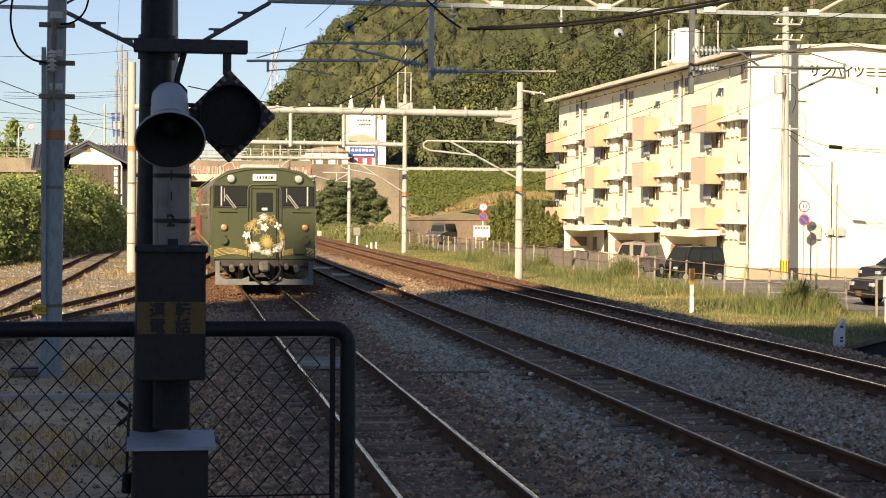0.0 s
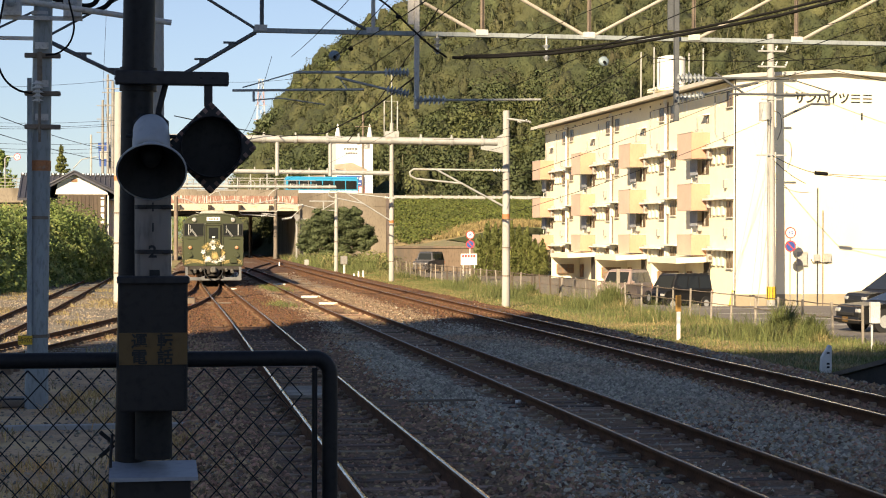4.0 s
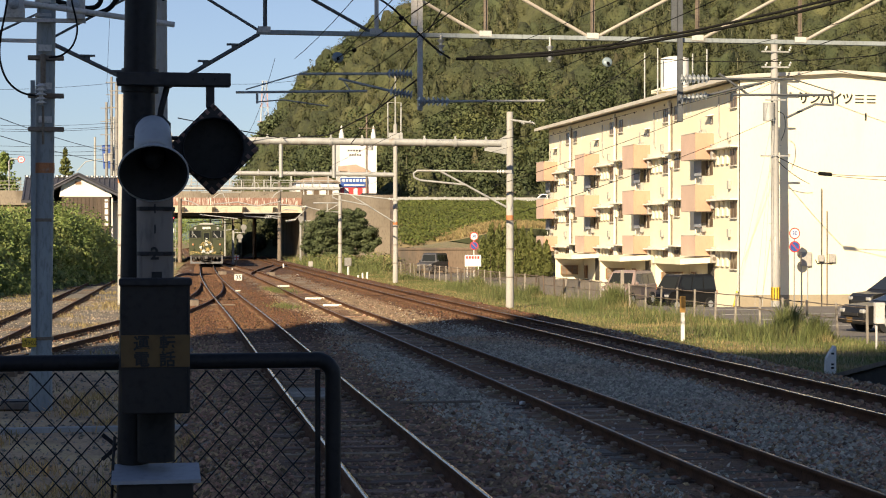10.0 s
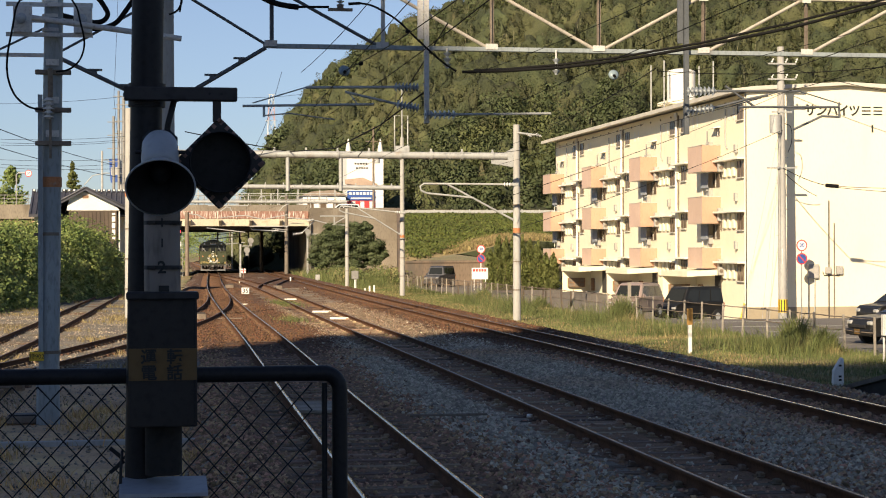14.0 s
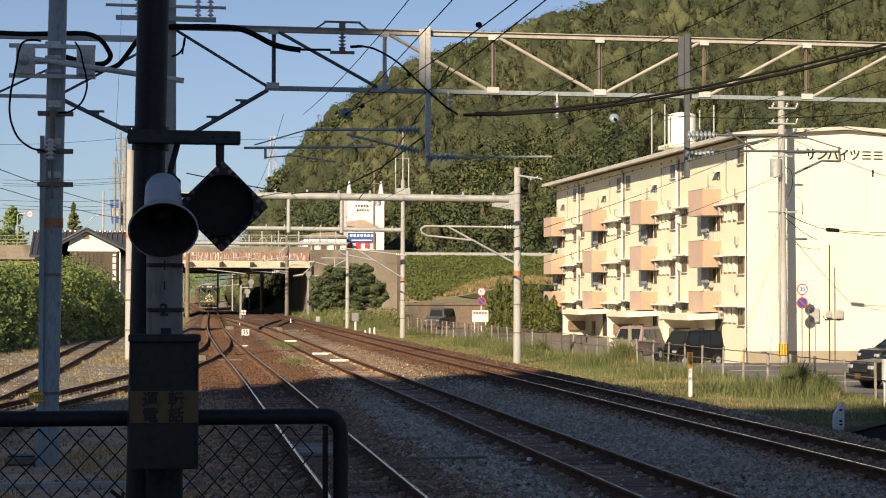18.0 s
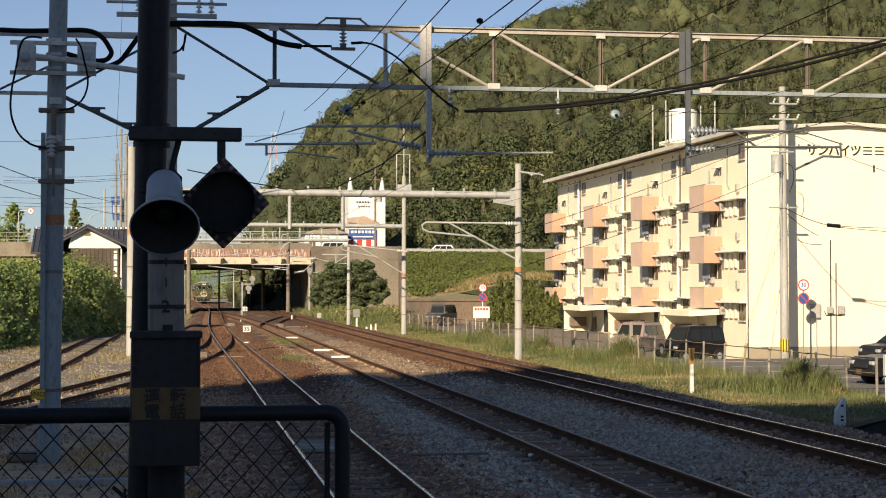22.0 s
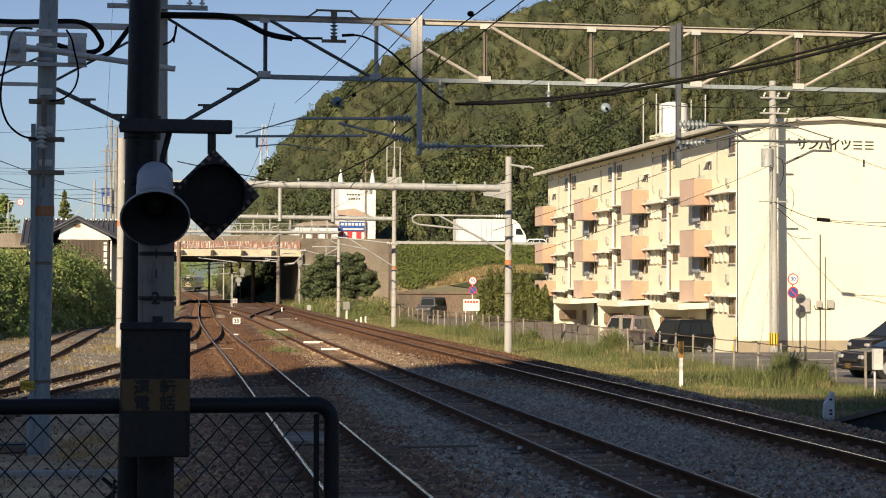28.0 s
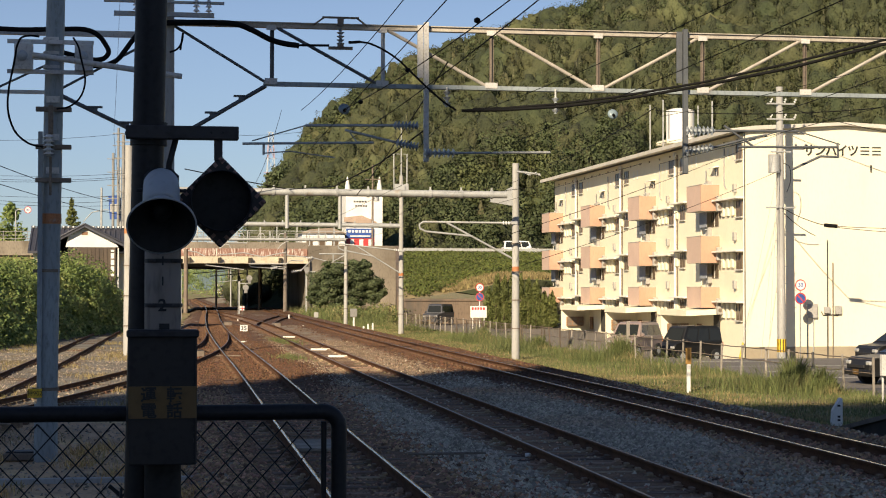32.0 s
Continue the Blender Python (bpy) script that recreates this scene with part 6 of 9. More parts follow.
def apartment():
    a = thing("apartment_building", "four-storey cream apartment block with salmon balconies", "apartment building", (31.4, 90.25, -0.62))
    L, W, top, pitch = 44.6, 11.0, 11.3, 12.43
    part("long_wall", MB().span(0, 0.2, 0, L, -0.95, top), "cream", a, "cream rendered long wall")
    part("end_wall", MB().span(0.0, W, -0.004, 0.2, -0.07, top).prism([(0, top), (W, top), (W, top + 0.25), (W / 2, top + 0.42), (0.8, top + 0.28), (0, top + 0.05)], -0.004, 0.2, "y"), "cream", a, "blank cream end wall")
    part("wall_base", MB().span(0.0, W, -0.02, 0.18, -0.95, -0.07), "apt_base", a, "brown painted base band")
    part("back_wall", MB().span(W - 0.2, W, 0.21, L - 0.21, 0, top), "cream", a)
    part("far_wall", MB().span(0, W, L - 0.2, L + 0.004, 0, top), "cream", a)
    part("roof", MB().prism([(-1.05, top - 0.06), (-1.05, top + 0.16), (0.4, top + 0.34), (W / 2, top + 0.62), (W + 0.3, top + 0.34), (W + 0.3, top + 0.05), (W / 2, top + 0.45), (0, top + 0.1)], -0.35, L + 0.4, "y"), "roof_edge", a, "grey concrete roof slab with overhang")
    part("drain_pipe", MB().tube([(-0.05, 0.1, 0.1), (-0.05, 0.1, top)], 0.035, 8), "cream_trim", a)
    rr = random.Random(8)
    for i in range(4):
        y0 = pitch * i
        if i:
            part("drain_pipe", MB().tube([(-0.08, y0, 0.3), (-0.08, y0, top - 0.1)], 0.075, 8), "white", a)
            part("waste_pipe", MB().tube([(-0.07, y0 - 0.42, 2.0), (-0.07, y0 - 0.42, top - 0.3)], 0.04, 6), "brown_steel", a)
            part("gutter_box", MB().box((-0.1, y0, top - 0.25), (0.2, 0.22, 0.25), None, 0.02), "white", a)
        # balconies
        yb = y0 + 4.35
        for k, (zb, zt) in enumerate(((1.95, 3.09), (4.43, 5.91), (7.31, 8.76))):
            if yb + 2.5 > L:
                continue
            bal = part("balcony", MB().span(-1.06, 0, yb, yb + 2.5, zb, zb + 0.12), "cream_trim", a, "balcony slab")
            part("front_panel", MB().span(-1.08, -1.02, yb, yb + 2.5, zb + 0.01, zt), "balcony_greyed", bal, "balcony front panel, salmon paint greyed for its weaker sun")
            part("end_panel", MB().span(-1.08, 0, yb - 0.05, yb - 0.002, zb + 0.01, zt), "balcony", bal, "salmon balcony end panel")
            part("end_panel", MB().span(-1.08, 0, yb + 2.502, yb + 2.55, zb + 0.01, zt), "balcony", bal, "salmon balcony end panel")
            part("coping", MB().span(-1.1, 0.0, yb - 0.06, yb + 0.02, zt, zt + 0.03).span(-1.1, -1.0, yb - 0.06, yb + 2.56, zt + 0.001, zt + 0.031), "roof_edge", bal)
            zn = (4.43, 7.31, 10.0)[k]
            dw, dlo, dhi = (1.2, 0.85, 0.05) if k < 2 else (0.5, 0.7, 0.3)
            dr = part("balcony_door", MB().span(-0.03, -0.004, yb + 0.1, yb + 0.1 + dw, zn - dlo, zn - dhi), "window", bal)
            part("door_frame", MB().span(-0.045, -0.031, yb + 0.1 + dw * 0.48, yb + 0.1 + dw * 0.54, zn - dlo, zn - dhi), "cream_trim", dr)
            # screen colour and size stand for the blue shade beneath the upper balcony
            if k < 2:
                part("screen", MB().span(-0.36, -0.31, yb + 1.2, yb + 2.45, zn - 0.85, zn - 0.004), "shade_blue", bal, "divider screen coloured blue-grey for the shade under the slab")
            if k == 2:
                part("hood", MB().prism([(0.0, zb + 2.45), (-0.4, zb + 2.4), (-0.4, zb + 2.45), (0.0, zb + 2.52)], yb, yb + 0.9, "y"), "cream_trim", bal)
            if rr.random() < 0.7:
                ac = part("outdoor_unit", MB().span(-0.42, -0.12, yb - 0.95, yb - 0.68, zt - 1.5, zt - 1.05, 0.02), "unit_grey", a, "outdoor air-conditioning unit on a bracket")
                part("fan_grille", MB().cyl((-0.27, yb - 0.962, zt - 1.27), (-0.27, yb - 0.949, zt - 1.27), 0.11, n=14), "brown_steel", ac)
            h = part("water_heater", MB().span(-0.28, 0, yb - 0.5, yb - 0.2, zt - 1.35, zt - 0.62, 0.03), "unit_grey", a, "white wall-mounted water heater")
            part("pipe", MB().tube([(-0.1, yb - 0.35, zt - 1.35), (-0.1, yb - 0.35, zt - 1.7), (-0.06, yb - 0.25, zt - 1.85)], 0.035, 6), "brown_steel", h)
        # window groups under ledges: A near the pipe, B beyond the balcony
        for k, z in enumerate((2.29, 5.03, 7.85)):
            for ya, yl, wy, fins in ((0.12, 4.1, 0.3, 3), (9.4, 2.9, 1.2, 1)):
                yA = y0 + ya
                if yA + yl > L:
                    continue
                zz = z + (0.2 if ya > 5 else 0)
                part("ledge", MB().span(-0.5, 0, yA, yA + yl, zz - 0.05, zz + 0.05, 0.01), "cream_trim", a, "thin concrete window ledge")
                w = part("window", MB().span(-0.03, -0.004, yA + wy, yA + wy + 0.95, zz - 0.98, zz - 0.1), "window", a)
                for q in (0, 0.46, 0.92):
                    part("window_frame", MB().span(-0.05, -0.031, yA + wy + q, yA + wy + q + 0.05, zz - 0.98, zz - 0.1), "brown_steel", w)
                part("window_sill", MB().span(-0.12, -0.004, yA + wy - 0.06, yA + wy + 1.04, zz - 1.05, zz - 0.985), "roof_edge", w)
                for q in range(fins):
                    yy = yA + wy + 1.3 + q * 0.78
                    part("wall_fin", MB().span(-0.13, -0.002, yy, yy + 0.42, zz - 0.9, zz - 0.065, 0.03), "cream", a)
        for ya in (0.45, 10.6):
            if y0 + ya + 1 > L:
                continue
            w = part("window", MB().span(-0.03, -0.004, y0 + ya, y0 + ya + 0.95, top - 1.35, top - 0.55), "window", a)
            for q in (0, 0.46, 0.9):
                part("window_frame", MB().span(-0.05, -0.031, y0 + ya + q, y0 + ya + q + 0.05, top - 1.35, top - 0.55), "brown_steel", w)
            part("window_sill", MB().span(-0.12, -0.004, y0 + ya - 0.05, y0 + ya + 1.0, top - 1.42, top - 1.355), "roof_edge", w)
        for ya in (1.9, 2.7, 8.4, 9.2):
            if y0 + ya + 1 < L:
                part("slot_window", MB().span(-0.02, -0.004, y0 + ya, y0 + ya + 0.2, top - 1.25, top - 0.65), "cream_trim", a)
        for ya in (1.2, 3.4, 5.6, 7.8, 10.0):
            if y0 + ya < L:
                part("vent", MB().cyl((-0.06, y0 + ya, top - 0.3), (-0.004, y0 + ya, top - 0.3), 0.06, n=10), "brown_steel", a)
        if y0 + 6 < L:
            part("wall_pipe", MB().tube([(-0.06, y0 + 3.3, top - 0.6), (-0.06, y0 + 3.3, top - 2.6), (-0.06, y0 + 3.0, top - 2.8)], 0.035, 6), "galv", a)
            part("wall_pipe", MB().tube([(-0.06, y0 + 7.4, 8.9), (-0.06, y0 + 7.4, 3.2)], 0.03, 6), "cream_trim", a)
        # meters, cable ducts and boiler units on the long wall
        for zz in (3.3, 5.9, 8.5):
            yy = y0 + 5.6
            if yy + 1 < L:
                bo = part("boiler_unit", MB().span(-0.26, -0.004, yy, yy + 0.34, zz, zz + 0.55, 0.02), "unit_grey", a, "grey wall boiler unit")
                part("flue", MB().cyl((-0.27, yy + 0.17, zz + 0.42), (-0.38, yy + 0.17, zz + 0.42), 0.05, n=8), "galv", bo)
                part("gas_pipe", MB().tube([(-0.1, yy + 0.1, zz), (-0.1, yy + 0.1, zz - 0.5), (-0.08, yy - 0.3, zz - 0.6), (-0.08, yy - 0.3, zz - 1.6)], 0.028, 6), "brown_steel", bo)
                part("duct", MB().tube([(-0.07, yy + 0.9, zz + 1.2), (-0.07, yy + 0.9, zz - 0.9)], 0.03, 6), "galv", a)
            part("meter_box", MB().span(-0.18, -0.004, y0 + 1.35, y0 + 1.62, zz - 0.3, zz + 0.15, 0.015), "unit_grey", a, "grey meter box")
        # carport slab and bay
        yc = y0 + 3.8
        y1 = min(yc + 5.1, L)
        part("carport_slab", MB().prism([(-2.1, 1.50), (-2.1, 1.80), (-0.002, 1.90), (-0.002, 1.60)], yc, y1, "y"), "cream", a, "thin cream carport slab")
        # dark sheet on the wall in place of the shade within the bay
        part("bay_opening", MB().span(-0.03, -0.004, yc + 0.4, yc + 1.5, 0.02, 1.55), "bridge_dark", a, "flat dark panel for the shade inside the entrance bay")
        part("side_wall", MB().span(-2.05, -0.01, y1 - 0.2, y1 - 0.02, -0.9, 1.495), "cream", a)
        part("bay_door", MB().span(-0.14, -0.035, yc + 3.6, yc + 4.2, 0.1, 1.0), "door_brown", a)
        mb = part("mail_box", MB().span(-1.7, -0.5, y1 - 0.5, y1 - 0.205, 0.35, 1.0), "door_brown", a)
        for q in range(6):
            part("mail_slot", MB().span(-1.66 + 0.39 * (q % 3), -1.34 + 0.39 * (q % 3), y1 - 0.515, y1 - 0.501, 0.39 + 0.31 * (q // 3), 0.65 + 0.31 * (q // 3)), "brown_steel", mb)
    tank = part("water_tank", MB().cyl((3.2, 22.0, 12.71), (3.2, 22.0, 14.7), 0.92, n=28).cyl((3.2, 22.0, 14.69), (3.2, 22.0, 14.82), 0.92, 0.5, 28), "white", a, "white rooftop water tank")
    part("plinth", MB().span(2.35, 4.05, 21.1, 22.9, 11.5, 12.45, 0.03).span(1.95, 4.45, 20.75, 23.25, 12.45, 12.7, 0.03), "cream", tank, "cream plinth with a wider slab")
    for x, y in ((1.6, 20.5), (4.9, 20.5), (1.6, 23.5), (4.9, 23.5)):
        part("tank_post", MB().cyl((x, y, 11.5), (x, y, 15.2), 0.05, n=8), "galv", tank)
    # lettering on the end wall; the name's last part is kept as bars
    for k, ch in enumerate("サンハイツ"):
        text(ch, (3.55 + 0.62 * k, -0.02, 10.37), 0.66, "sign_dark", a, bold=True, depth=0.01)
    for k in range(2):
        for q in range(3):
            part("letter_bar", MB().span(6.45 + 0.66 * k, 6.95 + 0.66 * k, -0.02, -0.005, 10.18 + 0.19 * q, 10.25 + 0.19 * q), "sign_dark", a)
    part("number_bar", MB().span(7.0, 7.1, -0.02, -0.005, 9.25, 9.65), "sign_dark", a)
    for x0, x1, z0, z1, m in ((3.35, 3.95, 1.45, 2.2, "unit_grey"), (4.35, 4.65, 1.7, 2.05, "unit_grey"), (4.95, 5.3, 1.65, 2.1, "unit_grey")):
        part("meter_box", MB().span(x0, x1, -0.18, -0.006, z0, z1, 0.015), m, a)
    for x, z1, m in ((4.55, 5.6, "dark_grey"), (4.85, 4.4, "brown_steel"), (3.4, 1.75, "galv"), (3.75, 1.75, "galv")):
        part("conduit", MB().tube([(x, -0.06, -0.85), (x, -0.06, z1)], 0.03, 8), m, a)
    part("conduit", MB().tube([(4.2, -0.06, 1.8), (4.3, -0.06, 1.6), (4.8, -0.06, 1.62), (5.1, -0.06, 1.58), (5.2, -0.06, 1.66)], 0.025, 6), "dark_grey", a)
    part("nameplate", MB().span(0.75, 1.05, -0.03, -0.022, -0.2, -0.1), "dark_grey", a)


M["sign_dark"] = mat("dark_green_letters", (0.025, 0.03, 0.025), None, 0.7, bump=0)
apartment()


# ---- train ----
M["under2"] = mat("dusty_grey_fittings", (0.15, 0.145, 0.135), (0.09, 0.088, 0.082), 0.75, scale=5, fine=30, bump=0.15)


def coach(label, paint, tail):
    """A diesel coach; y = 0 at its rear end, running away along +y; z = 0 at the rail."""
    t = thing("diesel_railcar", label, "train")
    L, hw = 21.0, 1.465
    side = [(-hw, 0.92), (-hw, 2.2), (-hw + 0.02, 2.95), (-hw + 0.12, 3.16), (-hw + 0.42, 3.36), (-0.55, 3.46), (0.55, 3.46), (hw - 0.42, 3.36), (hw - 0.12, 3.16), (hw - 0.02, 2.95), (hw, 2.2), (hw, 0.92), (hw - 0.06, 0.86), (-hw + 0.06, 0.86)]
    part("body", MB().prism(side, 0.12 if tail else 0.0, L, "y"), paint, t, "painted steel coach body")
    part("roof", MB().prism([(-hw + 0.14, 3.17), (-hw + 0.42, 3.375), (-0.55, 3.48), (0.55, 3.48), (hw - 0.42, 3.375), (hw - 0.14, 3.17)], 0.6, L - 0.2, "y"), "train_roof", t, "dull grey roof")
    for k in range(6):
        part("roof_ventilator", MB().box((0, 5.2 + 2.6 * k, 3.55), (0.75, 1.1, 0.2), None, 0.07), "train_roof", t)
    part("cooler", MB().box((0, 3.0, 3.52), (1.2, 1.3, 0.16), None, 0.06), "train_roof", t)
    for s in (-1, 1):
        for k in range(8):
            y = 3.6 + 1.9 * k
            w = part("side_window", MB().span(s * hw - 0.012, s * hw + 0.012, y, y + 1.15, 1.98, 2.85, 0.01), "train_glass", t)
            part("window_bar", MB().span(s * hw - 0.016, s * hw + 0.016, y, y + 1.15, 2.4, 2.44), "galv", w)
        for y in (1.9, L - 3.1):
            d = part("side_door", MB().span(s * hw - 0.010, s * hw + 0.010, y, y + 1.0, 1.1, 2.95, 0.01), paint, t)
            part("door_window", MB().span(s * hw - 0.016, s * hw + 0.016, y + 0.22, y + 0.78, 2.0, 2.7), "train_glass", d)
        part("gutter", MB().tube([(s * (hw - 0.05), 0.3, 3.18), (s * (hw - 0.05), L, 3.18)], 0.022, 6), paint, t)
        part("stripe", MB().span(s * hw - 0.004, s * hw + 0.004, 0.5, L - 0.2, 1.20, 1.24), "gold", t)
    # underframe and bogies
    part("underframe", MB().span(-1.25, 1.25, 0.5, L - 0.4, 0.72, 0.98), "under", t)
    for y0, y1, x0, x1 in ((6.5, 9.0, -1.2, 1.2), (9.6, 11.2, -1.2, -0.1), (9.4, 12.6, 0.1, 1.2), (12.9, 14.2, -1.2, 1.2)):
        part("equipment_box", MB().span(x0, x1, y0, y1, 0.32, 0.74, 0.03), "under", t)
    for y in (3.4, L - 3.4):
        b = part("bogie", MB().span(-0.98, -0.86, y - 1.6, y + 1.6, 0.38, 0.62, 0.02).span(0.86, 0.98, y - 1.6, y + 1.6, 0.38, 0.62, 0.02).span(-0.9, 0.9, y - 0.3, y + 0.3, 0.4, 0.7), "under", t)
        for q in (-1.05, 1.05):
            for s in (-1, 1):
                part("wheel", MB().cyl((s * 0.505, y + q, 0.43), (s * 0.63, y + q, 0.43), 0.43, n=24), "brown_steel", b)
            part("axle", MB().cyl((-0.5, y + q, 0.43), (0.5, y + q, 0.43), 0.07, n=10), "under", b)
    part("end_wall", MB().prism([(x * 0.985, z) for x, z in side], L, L + 0.06, "y"), paint, t)
    if not tail:
        part("gangway", MB().span(-0.5, 0.5, -0.3, 0.02, 1.05, 3.0, 0.05), "rubber", t)
        return t
    # cab end facing backwards (towards -y)
    cab = [(x * 0.99, z) for x, z in side[1:11]]
    part("cab_front", MB().prism([(-hw + 0.03, 0.9), (-hw + 0.02, 2.4), (-hw + 0.05, 2.98), (-hw + 0.16, 3.14), (-hw + 0.4, 3.28), (-0.6, 3.39), (-0.25, 3.43), (0.25, 3.43), (0.6, 3.39), (hw - 0.4, 3.28), (hw - 0.16, 3.14), (hw - 0.05, 2.98), (hw - 0.02, 2.4), (hw - 0.03, 0.9)], 0.0, 0.14, "y"), paint, t, "olive green cab front with rounded top")
    for s in (-1, 1):
        # corner pillars slope back
        part("cab_corner", MB().prism([(s * (hw - 0.03), 0.0), (s * (hw + 0.0), 0.13), (s * (hw - 0.25), 0.13), (s * (hw - 0.25), -0.004)], 0.92, 2.3, "z"), paint, t)
        cx = s * 0.87
        w = part("cab_window", MB().box((cx + s * 0.06, -0.012, 2.655), (0.92, 0.05, 0.54), None, 0.02), "train_glass", t, "dark cab window")
        part("window_gasket", MB().box((cx + s * 0.06, -0.002, 2.945), (1.0, 0.06, 0.04)).box((cx + s * 0.06, -0.002, 2.365), (1.0, 0.06, 0.04)).box((cx - 0.48 + s * 0.06, -0.002, 2.655), (0.04, 0.06, 0.6)).box((cx + 0.48 + s * 0.06, -0.002, 2.655), (0.04, 0.06, 0.6)), "rubber", w)
        part("window_post", MB().box((s * 1.2, -0.04, 2.655), (0.04, 0.02, 0.54)), "galv", w)
        part("wiper", MB().tube([(cx - 0.2, -0.06, 2.7), (cx + 0.08, -0.07, 2.33)], 0.018, 5).tube([(cx - 0.25, -0.06, 2.68), (cx + 0.03, -0.07, 2.31)], 0.014, 5).tube([(cx - 0.25, -0.05, 2.88), (cx - 0.25, -0.05, 2.5)], 0.012, 5), "galv", t, "pale wiper arms")
        hl = part("headlight", MB().cyl((s * 0.94, 0.02, 3.15), (s * 0.94, -0.07, 3.15), 0.125, n=24), paint, t)
        part("lamp_lens", MB().lathe([(0.0, 0.085), (0.07, 0.08), (0.105, 0.068)], Matrix.Translation((s * 0.94, 0, 3.15)) @ Matrix.Rotation(radians(90), 4, "X"), 20), "lamp_glass", hl, "clear sealed-beam lens")
        tl = part("tail_light", MB().cyl((s * 1.13, 0.0, 1.79), (s * 1.13, -0.06, 1.79), 0.10, n=20), paint, t)
        part("lamp_lens", MB().lathe([(0.0, 0.085), (0.05, 0.08), (0.08, 0.06)], Matrix.Translation((s * 1.13, 0, 1.79)) @ Matrix.Rotation(radians(90), 4, "X"), 16), "tail_lamp", tl, "orange-red lens")
        part("jumper_socket", MB().cyl((s * 1.13, 0.0, 1.42), (s * 1.13, -0.1, 1.42), 0.11, n=16).box((s * 1.13, -0.06, 1.54), (0.1, 0.08, 0.08), None, 0.02), paint, t)
        part("handrail", MB().tube([(s * 0.72 + s * 0.05, -0.03, 2.22), (s * 1.28, -0.04, 2.22)], 0.016, 6), paint, t)
        # gold wave lines low on the front
        for q in range(6):
            pts = []
            for j in range(9):
                u = j / 8
                pts.append((s * (0.42 + u * 0.98), -0.006, 0.90 + 0.045 * q + 0.15 * math.sin(u * 2.3 + 0.5 - 0.13 * q) - 0.02 * u * q))
            part("gold_line", MB().tube(pts, 0.008, 4), "gold", t)
        # steps and buffer beam pieces
        part("snow_plough", MB().prism([(s * 0.42, 0.42), (s * 0.62, 0.34), (s * 1.12, 0.34), (s * 1.24, 0.44), (s * 1.24, 0.84), (s * 1.36, 0.84), (s * 1.36, 0.2), (s * 0.42, 0.2)], -0.06, 0.02, "y"), "skirt", t, "grey steel pilot plate")
        part("air_cock", MB().cyl((s * 0.62, 0.0, 0.72), (s * 0.62, -0.12, 0.66), 0.07, n=10), "under2", t)
        part("air_cock", MB().cyl((s * 0.9, 0.0, 0.68), (s * 0.9, -0.14, 0.60), 0.08, n=10), "under2", t)
        part("brake_hose", MB().tube([(s * 0.42, -0.05, 0.76), (s * 0.45, -0.22, 0.6), (s * 0.36, -0.25, 0.42), (s * 0.2, -0.2, 0.28), (s * 0.1, -0.16, 0.24)], 0.028, 6), "rubber", t)
    part("ridge", MB().tube([(-1.3, -0.004, 3.12), (-1.06, -0.008, 3.27), (-0.6, -0.012, 3.38), (-0.25, -0.015, 3.42), (0.25, -0.015, 3.42), (0.6, -0.012, 3.38), (1.06, -0.008, 3.27), (1.3, -0.004, 3.12)], 0.018, 6), paint, t)
    sb = part("destination_sign", MB().box((0, -0.02, 3.18), (0.66, 0.05, 0.19), None, 0.012), "white", t, "white destination panel with dark marks")
    for k in range(6):
        part("mark_bar", MB().box((-0.2 + 0.08 * k, -0.047, 3.18), (0.055 if k % 2 else 0.035, 0.004, 0.075)), "ink", sb)
    part("jumper_box", MB().box((0.98, -0.05, 1.13), (0.36, 0.1, 0.22), None, 0.03), paint, t, "olive jumper cable box")
    part("door_surround", MB().tube([(-0.47, -0.02, 0.9), (-0.47, -0.02, 2.82), (-0.43, -0.02, 2.93), (-0.34, -0.02, 2.98), (0.34, -0.02, 2.98), (0.43, -0.02, 2.93), (0.47, -0.02, 2.82), (0.47, -0.02, 0.9)], 0.02, 6), paint, t, "raised rounded frame round the gangway door")
    dr = part("gangway_door", MB().box((0, -0.02, 1.88), (0.70, 0.06, 1.98), None, 0.04), paint, t, "olive gangway door")
    part("door_seal", MB().box((-0.37, -0.02, 1.88), (0.025, 0.075, 2.0), None, 0.01).box((0.37, -0.02, 1.88), (0.025, 0.075, 2.0), None, 0.01).box((0, -0.02, 2.885), (0.76, 0.075, 0.025)), "under", dr)
    part("door_window", MB().box((0, -0.05, 2.49), (0.46, 0.02, 0.54), None, 0.02), "train_glass", dr)
    part("door_plate", MB().box((0, -0.065, 2.30), (0.15, 0.01, 0.07)), "white", dr)
    # coupler and gear under the front
    part("coupler", MB().box((0, -0.18, 0.70), (0.30, 0.5, 0.26), None, 0.05).box((0, -0.42, 0.71), (0.24, 0.16, 0.30), None, 0.05), "under2", t, "grey knuckle coupler")
    part("coupler_gear", MB().box((-0.24, -0.08, 0.62), (0.16, 0.2, 0.26), None, 0.03).box((0.22, -0.08, 0.60), (0.16, 0.2, 0.24), None, 0.03).box((0, -0.05, 0.45), (0.5, 0.1, 0.12), None, 0.02), "under", t)
    part("buffer_beam", MB().span(-1.36, 1.36, 0.0, 0.12, 0.7, 0.88), "under", t)
    part("rail_guard", MB().span(-1.36, 1.36, -0.07, -0.02, 0.18, 0.27), "skirt", t)
